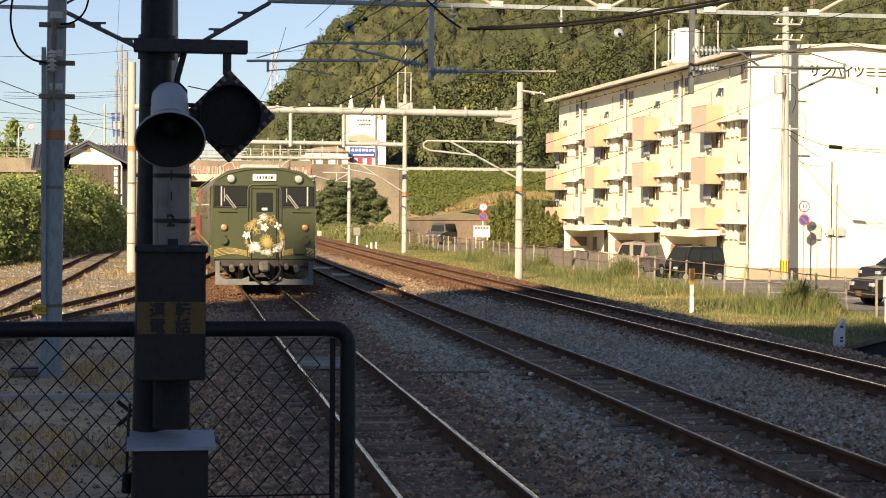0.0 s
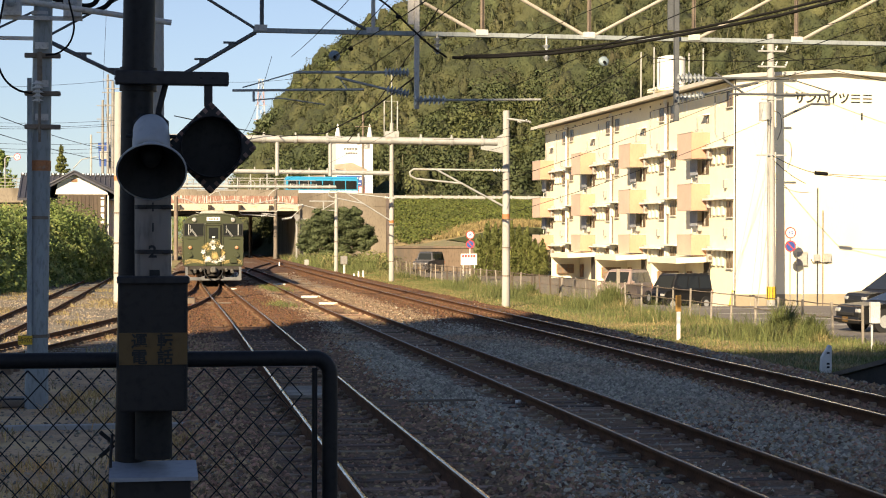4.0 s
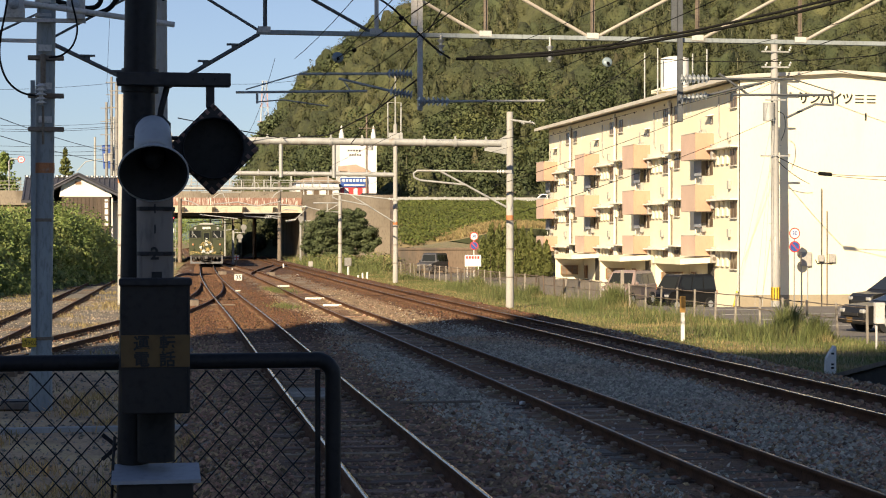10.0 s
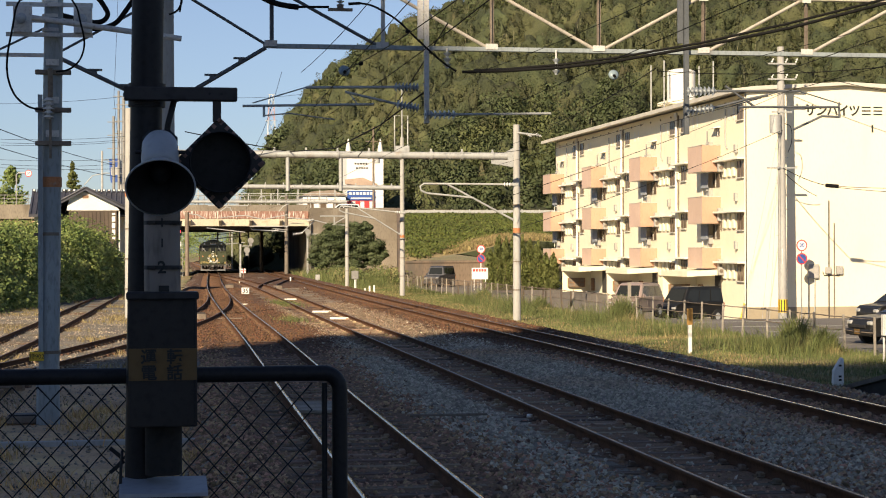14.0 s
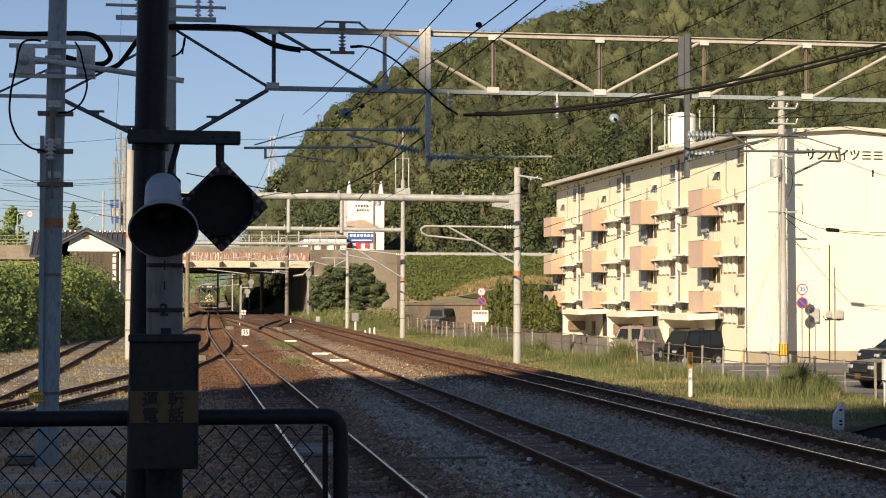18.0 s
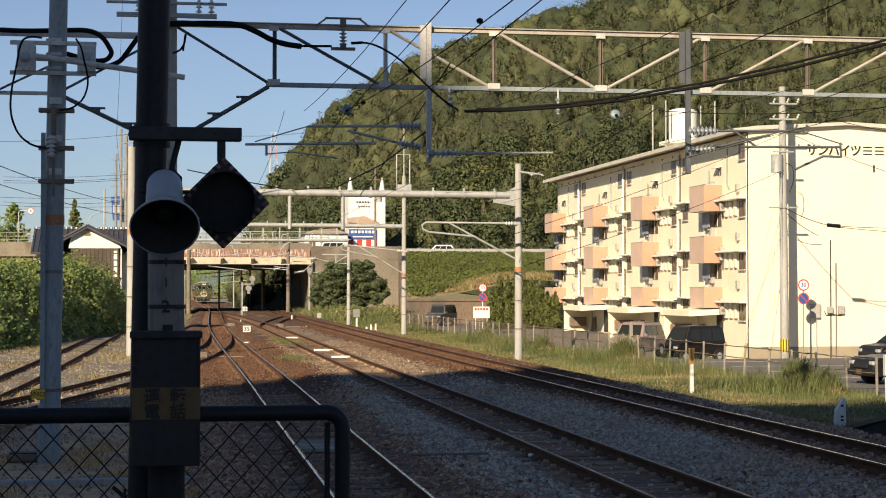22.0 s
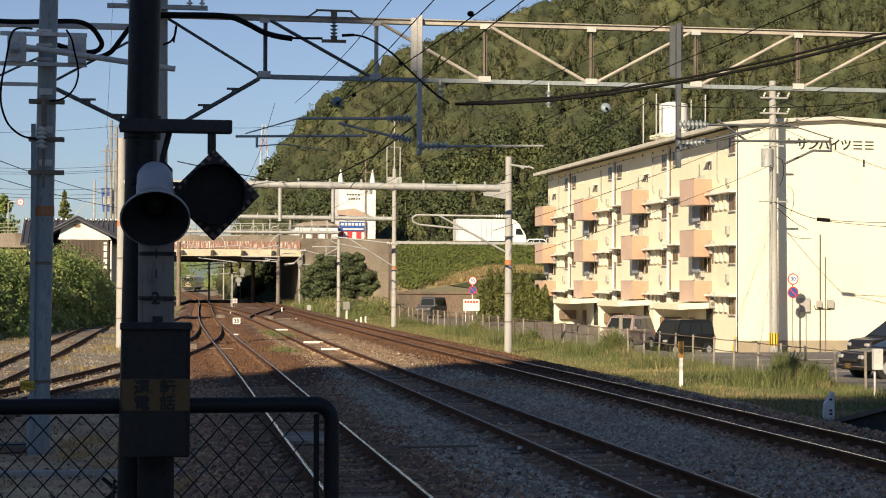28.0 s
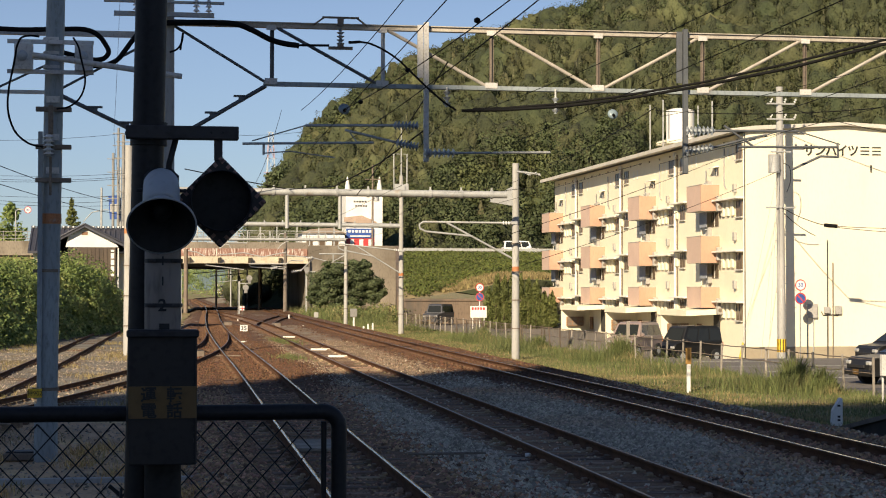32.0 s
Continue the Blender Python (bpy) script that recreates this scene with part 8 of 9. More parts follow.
def street_signs():
    sp = (23.06, 122.00, -0.03)
    t = thing("road_sign", "speed limit and no parking discs on a white post", "road sign", (sp[0], sp[1], -0.4), group="road signs")
    part("post", MB().cyl((0, 0, 0), (0, 0, 3.1), 0.035, n=10), "white", t)
    round_sign(t, (0, -0.04, 2.85), 0.3, "limit")
    round_sign(t, (0, -0.04, 2.2), 0.3, "parking")
    t = thing("notice_board", "white notice board with red marks on posts", "sign", (sp[0] - 0.15, sp[1] - 0.4, -0.4))
    part("board", MB().box((0, 0, 1.15), (1.15, 0.04, 0.8), None, 0.01), "white", t)
    for k in range(5):
        part("mark_bar", MB().box((-0.42 + 0.2 * k, -0.024, 1.38), (0.14, 0.006, 0.18)), "red", t)
    for x in (-0.4, 0.4):
        part("leg", MB().cyl((x, 0.03, 0), (x, 0.03, 1.5), 0.03, n=8), "white", t)
    up = (32.60, 88.20, -1.06)
    t = thing("utility_pole", "concrete utility pole with crossarms and transformer", "utility pole", (up[0], up[1], -0.4))
    part("shaft", MB().cyl((0.03, 0, -1.06), (-0.05, 0, 13.3), 0.235, 0.175, 20), "pole_conc", t)
    part("guard", MB().cyl((0.03, 0, -0.5), (0.03, 0, 0.18), 0.245, n=20), "yellow", t, "yellow and black striped guard")
    for k in range(5):
        a = radians(200 + 35 * k)
        part("stripe", MB().box((0.03 + 0.243 * math.cos(a), 0.243 * math.sin(a), -0.16), (0.05, 0.012, 0.66), Matrix.Rotation(a + math.pi / 2, 3, "Z")), "ink", t)
    for z, w in ((12.4, 1.5), (11.6, 1.5), (9.9, 1.1), (7.0, 1.6)):
        part("crossarm", MB().box((-0.05, -0.18, z), (w, 0.08, 0.08), None, 0.006), "galv", t)
        for x in (-0.45, 0.1, 0.5):
            if z > 11:
                m = MB()
                insulator(m, (x * w / 1.1, -0.22, z + 0.05), (x * w / 1.1 + 0.1, -0.22, z + 0.28), 0.07, 2)
                part("insulator", m, "insul", t)
    part("transformer", MB().cyl((-0.42, -0.2, 8.8), (-0.42, -0.2, 9.75), 0.3, n=20), "galv", t, "grey pole-mounted transformer")
    part("cable_loop", MB().tube(smooth([(0.1, -0.2, 9.3), (0.4, -0.25, 9.1), (0.45, -0.25, 8.4), (0.25, -0.25, 7.8)]), 0.018, 6), "wire", t)
    for k in range(14):
        z = 2.6 + 0.45 * k
        part("step_bolt", MB().cyl((0.15 if k % 2 else -0.15, -0.05, z), (0.33 if k % 2 else -0.33, -0.05, z), 0.012, n=6), "galv", t)
    part("nameplate", MB().box((0, -0.205, 2.4), (0.14, 0.01, 0.8)), "white", t)
    s = (33.77, 88.50, -0.25)
    t = thing("road_sign", "speed limit and no parking discs by the apartment wall", "road sign", (s[0], s[1], -0.4), group="road signs")
    part("post", MB().cyl((0, 0, -1.0), (0, 0, 3.3), 0.03, n=10), "rail_grey", t)
    round_sign(t, (0, -0.04, 2.98), 0.3, "limit")
    round_sign(t, (0, -0.04, 2.28), 0.3, "parking")
    w = thing("service_wires", "thin dark service cables from the utility pole", "wires", (0, 0, 0))
    a = Vector((up[0], up[1], 0))
    for z0, q, sg in ((11.9, (41.27, 86.00, 9.99), 0.25), (6.6, (33.34, 84.00, 5.55), 0.1), (6.4, (35.0, 89.5, 5.2), 0.12)):
        part("cable", MB().tube(sagged(a + Vector((0, -0.2, z0)), q, sg), 0.02, 4, False), "wire", w)
    for q0, q1 in (((33.99, 84.0, 5.5), (42.0, 84.0, 5.65)), ((33.9, 84.0, 5.45), (42.0, 82.0, 5.1))):
        part("cable", MB().tube(sagged(q0, q1, 0.15), 0.02, 4, False), "wire", w)
    gy = thing("guy_wire", "thin pole guy wires with a yellow guard tube", "guy wire", (0, 0, 0))
    for x, sx in ((29.55, 0.0), (31.1, 0.35), (30.7, -0.5)):
        part("strand", MB().tube([(x, 86.0, -1.3), (32.5, 88.0, 9.0 + sx)], 0.011, 4), "galv", gy)
    part("guard_tube", MB().tube([(29.57, 85.97, -1.25), (29.83, 86.14, -0.35)], 0.05, 8), "yellow", gy, "yellow guard tube")
    part("cable", MB().tube(sagged((13.26, 66.00, 4.32), (32.58, 88.00, 10.47), 0.2), 0.012, 4, False).tube(sagged((14.92, 70.00, 3.31), (32.57, 88.00, 8.56), 0.2), 0.012, 4, False), "wire", w)
    part("splice", MB().cyl((33.34, 84.00, 5.55), (33.99, 84.00, 5.50), 0.1, n=10), "wire", w)


street_signs()


# ---- small trackside things ----
def trackside():
    p = (14.33, 45.77, -0.40)
    t = thing("marker_post", "white marker post with a yellow plate", "post", p)
    part("post", MB().box((0, 0, 0.42), (0.09, 0.09, 0.9), None, 0.008), "white", t)
    part("plate", MB().box((-0.01, -0.02, 0.98), (0.15, 0.06, 0.44), None, 0.008), "ochre", t, "weathered yellow plate")
    p = (13.81, 34.18, -0.40)
    t = thing("kilometre_stone", "white wedge-shaped distance marker with a dark figure", "marker", p)
    part("stone", MB().prism([(-0.12, 0), (0.10, 0), (0.10, 0.55), (0.06, 0.58), (-0.10, 0.33)], -0.06, 0.06, "y"), "white", t)
    for z in (0.13, 0.2, 0.42):
        part("mark_bar", MB().box((0.02, -0.063, z), (0.06, 0.006, 0.04)), "ink", t)
    # low speed-limit board and round signal between the tracks
    p = (5.64, 103.02, -0.20)
    t = thing("speed_board", "small white speed board reading thirty-five", "sign", p)
    part("board", MB().box((0, 0, 0.27), (0.44, 0.03, 0.36), None, 0.01), "white", t)
    part("leg", MB().cyl((0, 0.03, 0), (0, 0.03, 0.3), 0.025, n=8), "galv", t)
    text("35", (0, -0.018, 0.265), 0.34, "ink", t, bold=True)
    p = (8.93, 166.08, -0.20)
    t = thing("switch_indicator", "white switch target with a red cross", "signal", p)
    part("post", MB().cyl((0, 0, 0), (0, 0, 0.7), 0.04, n=8), "brown_steel", t)
    part("target", MB().box((0, -0.05, 0.72), (0.42, 0.03, 0.42), None, 0.02), "white", t)
    part("cross", MB().box((0, -0.068, 0.72), (0.4, 0.008, 0.08)).box((0, -0.073, 0.72), (0.08, 0.008, 0.4)), "red", t)
    for k, q in enumerate(((7.12, 72.51, -0.12), (7.03, 65.17, -0.12), (7.31, 91.32, -0.12), (4.49, 84.37, -0.16))):
        solo("white_board", MB().box((0, 0, 0), (0.85 - 0.12 * k, 0.28, 0.08), None, 0.01), "cream_trim", "white board lying between the rails", "board", group="white boards", loc=q, rz=-6)
    for q, h in (((14.28, 122.28, -0.40), 0.9), ((14.43, 115.62, -0.40), 0.45), ((14.73, 115.57, -0.40), 0.5), ((11.82, 147.69, -0.30), 0.5), ((7.15, 138.65, -0.30), 0.3), ((10.42, 118.43, -0.30), 0.2), ((14.14, 115.66, -0.40), 0.3)):
        t = thing("white_stake", "short white-painted lineside stake", "stake", q, group="white stakes")
        part("post", MB().cyl((0, 0, 0), (0, 0, h), 0.07, 0.06, 10), "white", t)
        part("cap", MB().cyl((0, 0, h), (0, 0, h + 0.02), 0.062, 0.03, 10), "galv", t)
    q = (13.52, 115.77, -0.40)
    t = thing("relay_case", "pale lineside relay cabinet on a post", "cabinet", (q[0] + 0.2, q[1] + 2, -0.4))
    part("case", MB().box((0, 0, 1.15), (0.45, 0.3, 0.55), None, 0.03), "rail_grey", t)
    part("leg", MB().cyl((0, 0, 0), (0, 0, 0.9), 0.05, n=8), "white", t)
    q = (13.57, 142.33, -0.30)
    t = thing("instrument_box", "small pale instrument box beside the line", "cabinet", q)
    part("case", MB().box((0, 0, 0.55), (0.34, 0.25, 0.42), None, 0.02), "pole_conc", t)
    part("leg", MB().cyl((0, 0, 0), (0, 0, 0.4), 0.05, n=8), "galv", t)
    # signals under the bridge
    for q, top in (((8.98, 172.00, -0.07), 3.4), ((16.00, 178.00, -0.17), 4.6)):
        t = thing("lineside_signal", "slim signal mast with white back plate", "signal", (q[0], q[1], -0.35), group="signals")
        part("mast", MB().cyl((0, 0, 0), (0, 0, top), 0.07, n=10), "galv", t)
        for dx, dz in ((0.95, 0.3), (0.6, -0.6)) if top < 4 else ((0.0, 0.0),):
            part("lamp_head", MB().cyl((dx, -0.1, top + dz), (dx, -0.22, top + dz), 0.3, 0.28, 18).box((dx, -0.15, top + dz - 0.3), (0.3, 0.1, 0.5), None, 0.02), "rail_grey", t, "rounded pale signal back plate")
        part("bracket", MB().box((0.45, 0, top - 0.2), (1.1, 0.08, 0.08)), "galv", t)
        part("ladder", MB().box((-0.12, 0, top / 2), (0.04, 0.04, top)), "galv", t)
    # red main signal at the left of the running line
    q = (2.88, 160.00, 4.09)
    t = thing("colour_light_signal", "black colour-light signal showing red beside the line", "signal", (q[0], q[1], -0.4), group="signals")
    zc = q[2] + 0.4
    part("mast", MB().cyl((0, 0.05, 0), (0, 0.05, zc + 0.5), 0.09, n=10), "weather_pole", t)
    hd = part("signal_head", MB().box((0, -0.12, zc + 0.3), (0.46, 0.18, 1.35), None, 0.08), "black_pipe", t, "black signal head")
    for k in range(3):
        z = zc + 0.42 * k - 0.1
        part("hood", MB().cyl((0, -0.215, z + 0.12), (0, -0.4, z + 0.10), 0.15, 0.14, 14), "black_pipe", hd) if k else None
    part("lens", MB().cyl((0.05, -0.212, zc), (0.05, -0.24, zc), 0.13, n=16), "signal_red", hd, "lit red signal lens")
    for k in range(8):
        part("rung", MB().box((0.2, 0.05, 0.6 + 0.4 * k), (0.3, 0.03, 0.03)), "galv", t)
    part("ladder_side", MB().box((0.34, 0.05, zc / 2), (0.03, 0.03, zc)), "galv", t)
    part("plate", MB().box((0.05, -0.12, zc - 1.1), (0.3, 0.02, 0.4)), "white", t)
    # cast iron duct and junction boxes by the fence
    q = (-1.92, 28.74, -0.33)
    t = thing("cable_trough", "dark open cable trough on the yard ground", "trough", q)
    part("body", MB().box((0, 0, 0.06), (0.5, 0.4, 0.12), None, 0.02), "brown_steel", t)
    part("cover", MB().box((0.02, 0.02, 0.13), (0.46, 0.36, 0.03), None, 0.01), "dark_grey", t)
    solo("concrete_kerb", MB().box((0, 0, 0.05), (7.0, 0.12, 0.12), None, 0.01), "pole_conc", "pale concrete kerb strip across the yard", "kerb", "structure", loc=(-1.56, 25.16, -0.36))
    # crossing timbers beside the first track and track circuit box
    q = (2.78, 28.44, -0.15)
    t = thing("timber_walkway", "short weathered timber boards between the rails", "boards", (2.72, q[1], -0.16))
    for k in range(6):
        part("plank", MB().box((0, -0.75 + 0.27 * k, 0.03), (0.78, 0.25, 0.06), None, 0.01), "pole_plank", t)
    q = (4.50, 25.71, -0.20)
    t = thing("impedance_bond", "low steel bond bar on stubs between tracks", "bar", q)
    part("bar", MB().tube([(-0.7, 0, 0.16), (0.45, 0, 0.16)], 0.02, 6), "brown_steel", t)
    for x in (-0.05, 0.1):
        part("stub", MB().box((x, 0, 0.08), (0.05, 0.05, 0.17), None, 0.005), "brown_steel", t)
    solo("white_stone", MB().lathe([(0.0, -0.02), (0.05, -0.015), (0.045, 0.03), (0.0, 0.04)], Matrix.Identity(4), 7), "white", "single white stone on the ballast", "stone", loc=(5.69, 26.18, -0.13))
    # turnout details: point machine, rods and check rails at the sidings
    for x, y in ((1.9, 66.0), (8.6, 118.0), (5.6, 122.0)):
        t = thing("point_machine", "rusty point machine beside the rails", "point machine", (x, y, -0.2))
        part("case", MB().box((0, 0, 0.15), (0.55, 0.9, 0.26), None, 0.03), "brown_steel", t)
        part("rod", MB().cyl((0, 0.1, 0.08), (1.6, 0.1, 0.08), 0.025, n=8), "brown_steel", t)
        part("lid", MB().box((0, 0, 0.29), (0.5, 0.8, 0.03), None, 0.01), "under", t)


M["pole_plank"] = mat("weathered_grey_boards", (0.36, 0.32, 0.26), (0.22, 0.19, 0.15), 0.9, scale=2, fine=20, bump=0.5, rand=0.2, stretch=(0.5, 4, 4))
trackside()


# ---- houses and background ----
def old_house():
    h = thing("tiled_house", "single-storey house with dark tiled roof and white gable", "house", (0, 110, 2.6))
    part("wall", MB().span(-6.8, -1.1, 2.2, 8.0, -3.0, 2.3), "cream", h, "cream rendered wall")
    part("timber_wall", MB().span(-4.6, -1.75, 0.0, 2.3, -3.0, 2.25), "plank", h, "dark timber wall under the gable")
    for k in range(12):
        part("plank", MB().span(-4.6 + 0.236 * k, -4.39 + 0.236 * k, -0.03, -0.003, -0.6, 2.2), "plank", h)
    part("gable_wall", MB().prism([(-4.75, 2.26), (-1.6, 2.26), (-1.9, 2.75), (-3.62, 3.42), (-4.6, 2.95)], 0.0, 0.15, "y"), "white", h, "white plaster gable")
    part("gable_vent", MB().span(-3.8, -3.45, -0.03, -0.003, 3.0, 3.18), "door_brown", h)
    part("window", MB().span(-2.05, -1.85, -0.05, -0.031, 0.5, 2.1), "white", h)
    for k in range(4):
        part("window_bar", MB().span(-2.06, -1.84, -0.06, -0.051, 0.7 + 0.4 * k, 0.78 + 0.4 * k), "plank", h)
    # main roof: two slopes along x, small gable roof towards the tracks
    part("main_roof", MB().prism([(1.6, 2.05), (5.2, 3.55), (8.6, 2.1), (8.6, 1.95), (5.2, 3.38), (1.6, 1.9)], -7.1, -0.8, "x"), "tile", h, "dark tiled main roof")
    for s, x1 in ((-1, -6.0), (1, -1.25)):
        part("gable_roof", MB().prism([(-3.62, 3.62), (x1, 2.42 if s > 0 else 2.3), (x1, 2.28 if s > 0 else 2.16), (-3.62, 3.46)], -0.35, 4.6, "y"), "tile", h, "small tiled gable slope")
    for k in range(20):
        x = -7.0 + 0.32 * k
        part("tile_roll", MB().tube([(x, 1.62, 2.09), (x, 5.15, 3.56)], 0.045, 6), "tile", h)
    for k in range(20):
        part("ridge_tile", MB().cyl((-7.1 + 0.31 * k, 5.2, 3.60), (-6.85 + 0.31 * k, 5.2, 3.60), 0.11, n=10), "tile", h)
        if k % 1 == 0:
            part("ridge_end", MB().box((-6.97 + 0.31 * k, 5.07, 3.66), (0.1, 0.04, 0.09)), "white", h)
    for s, x1, z1 in ((-1, -6.0, 2.38), (1, -1.25, 2.5)):
        part("verge_tile", MB().tube([(-3.62, -0.33, 3.66), (x1, -0.33, z1)], 0.07, 6), "tile", h)
    part("gutter", MB().tube([(-1.75, 1.5, 1.98), (-0.9, 1.5, 1.98)], 0.06, 6), "galv", h)
    part("down_pipe", MB().tube([(-1.6, -0.05, 2.2), (-1.6, -0.05, -1.0)], 0.05, 6), "white", h)


old_house()


M["tile_pale"] = mat("pale_salmon_tile", (0.45, 0.34, 0.26), (0.38, 0.28, 0.22), 0.85, scale=1, fine=10, bump=0.1)
M["shop_roof"] = mat("faded_brown_roof", (0.30, 0.24, 0.19), (0.24, 0.19, 0.15), 0.85, scale=1, fine=10, bump=0.1)


def sign_tower():
    t = thing("shop_tower", "white shop tower with twin spires and sign bands", "building", (0, 222, -0.4))
    x0, x1 = 24.85, 29.5
    part("tower", MB().span(x0, x1, 0, 4.5, 0, 15.2), "white", t, "white shop tower")
    for x in (x0 + 0.25, x1 - 0.35):
        part("spire", MB().lathe([(0.36, 0), (0.3, 0.5), (0.1, 1.5), (0.0, 1.7)], Matrix.Translation((x, 0.4, 15.2)), 10), "white", t)
    part("tile_band", MB().prism([(x0 - 0.2, 11.15), (x1 - 0.8, 10.75), (x1 - 0.8, 11.15), (x0 + 2.0, 11.95), (x0 - 0.2, 11.7)], -0.3, -0.004, "y"), "tile_pale", t, "salmon tiled band")
    p1 = part("sign_panel", MB().span(x0 + 0.05, x1 - 1.1, -0.16, -0.02, 9.1, 10.3), "blue", t, "blue sign panel with pale marks")
    for k in range(7):
        part("mark_bar", MB().box((x0 + 0.45 + 0.44 * k, -0.18, 9.95), (0.3, 0.02, 0.32)), "white", p1)
    part("mark_bar", MB().box((x0 + 1.8, -0.18, 9.35), (2.6, 0.02, 0.16)), "white", p1)
    p2 = part("sign_panel", MB().span(x0 + 0.05, x1 - 1.1, -0.16, -0.02, 8.1, 9.05), "red", t, "red and white sign panel")
    for k in range(3):
        part("mark_bar", MB().box((x0 + 0.8 + 1.15 * k, -0.18, 8.55), (0.5, 0.02, 0.8)), "white", p2)
    for k in range(5):
        part("mark_bar", MB().box((x0 + 1.1 + 0.35 * k, -0.02, 13.7), (0.22, 0.02, 0.22)), "ink", t)
        part("mark_bar", MB().box((x0 + 1.3 + 0.32 * k, -0.02, 13.15), (0.2, 0.02, 0.2)), "ink", t)
    b = thing("shop_building", "low white shop building with salmon roof edge", "building", (0, 220, -0.4))
    part("wall", MB().span(19.2, 24.5, 0, 6, 0, 9.6), "white", b)
    part("roof", MB().prism([(18.9, 9.6), (24.8, 9.6), (22.9, 10.3), (20.2, 10.1)], -0.3, 6.3, "y"), "shop_roof", b)
    for k in range(3):
        part("window", MB().span(19.7 + 1.6 * k, 20.5 + 1.6 * k, -0.04, -0.003, 8.1, 9.0), "window", b)
    u = thing("utility_pole", "slim brown utility pole beside the shop tower", "utility pole", (27.6, 217, -0.4), group="far utility poles")
    part("shaft", MB().cyl((0, 0, 0), (0, 0, 18.0), 0.18, 0.11, 10), "brown_steel", u)
    part("crossarm", MB().box((0, -0.2, 16.2), (2.0, 0.1, 0.1)), "brown_steel", u)
    part("transformer", MB().cyl((0.45, -0.2, 13.5), (0.45, -0.2, 14.6), 0.36, n=12), "galv", u)


sign_tower()


# tower's white and red paints, paled and blued for the air between
M["pylon_white"] = mat("white_paint_haze_tinted", (0.42, 0.47, 0.52), (0.38, 0.43, 0.48), 0.8, bump=0)
M["pylon_red"] = mat("red_paint_haze_tinted", (0.42, 0.31, 0.34), (0.38, 0.28, 0.31), 0.8, bump=0)


def left_distance():
    q = (-14.02, 200.00, 6.47)
    t = thing("road_sign", "round red-rimmed sign on a tall bent post", "road sign", (q[0], q[1], 6.0), group="road signs")
    part("post", MB().tube([(0, 0, 0), (0, 0, 4.8), (0.2, 0, 5.0), (1.2, 0, 5.0)], 0.07, 8), "galv", t)
    round_sign(t, (1.3, -0.1, 4.95), 0.38, "limit")
    q = (-2.88, 175.00, 8.34)
    t = thing("street_banner", "blue banner sign hung on a tall grey pole", "sign", (q[0], q[1], -0.4))
    part("pole", MB().cyl((-1.3, 0, 0), (-1.3, 0, 12.5), 0.12, 0.1, 12), "galv", t)
    part("pole", MB().cyl((0.5, 0.4, 0), (0.5, 0.4, 14.5), 0.12, 0.08, 12), "galv", t)
    part("banner", MB().box((-0.1, 0, 10.6), (0.95, 0.12, 2.3), Matrix.Rotation(radians(-4), 3, "Y"), 0.02), "blue", t)
    part("panel", MB().box((-0.1, -0.07, 10.55), (0.75, 0.02, 0.75), Matrix.Rotation(radians(-4), 3, "Y")), "galv", t)
    part("arm", MB().tube([(-1.3, 0, 11.6), (0.4, 0, 11.7)], 0.05, 6), "galv", t)
    part("lamp_arm", MB().tube([(-3.0, 0, 9.2), (-2.2, 0, 10.1), (-1.0, 0, 10.35), (0.9, 0, 10.3)], 0.05, 6), "galv", t)
    for x, Y, top, m in ((208, 150, 14.0, "rail_grey"), (217, 160, 17.0, "rail_grey"), (226, 120, 13.0, "rail_grey")):
        X = Y * math.tan(radians(9.373) + math.atan((x - 784) / 3144.4))
        u = thing("utility_pole", "grey lattice-stepped pole behind the yard", "utility pole", (X, Y, -0.4), group="far utility poles")
        part("shaft", MB().cyl((0, 0, 0), (0, 0, top), 0.14, 0.1, 10), m, u)
        for k in range(4):
            part("crossarm", MB().box((0, -0.1, top - 0.5 - 1.1 * k), (1.0, 0.06, 0.06)), "rail_grey", u)
    # distant pylon
    t = thing("transmission_tower", "distant red and white lattice transmission tower", "pylon", (0, 1500, 0))
    X = 1500 * math.tan(radians(9.373) + math.atan((487 - 784) / 3144.4))
    for z0, z1, w0, w1, m in ((0, 60, 14, 9, "pylon_white"), (60, 85, 9, 7.5, "pylon_white"), (85, 100, 7.5, 6.5, "pylon_red"), (100, 112, 6.5, 5.5, "pylon_white"), (112, 124, 5.5, 4.5, "pylon_red"), (124, 134, 4.5, 3.0, "pylon_white")):
        mb = MB()
        for sx in (-1, 1):
            for sy in (-1, 1):
                mb.tube([(X + sx * w0 / 2, sy * w0 / 2, z0), (X + sx * w1 / 2, sy * w1 / 2, z1)], 0.5, 4)
            mb.tube([(X + sx * w0 / 2, 0, z0), (X - sx * w1 / 2, 0, z1)], 0.35, 4)
        mb.tube([(X - w1 * 0.9, 0, z1), (X + w1 * 0.9, 0, z1)], 0.4, 4)
        part("lattice", mb, m, t)
    rl2 = thing("road_railing", "pale railing on the road bank behind the house", "railing", (0, BY + 0.2, 6.0))
    for k in range(30):
        part("post", MB().span(-46 + 2 * k * 0.8, -45.9 + 1.6 * k, 0, 0.08, 0, 1.1), "galv", rl2)
    for z in (0.5, 1.05):
        part("bar", MB().span(-46, 1, 0.01, 0.07, z, z + 0.06), "galv", rl2)


left_distance()


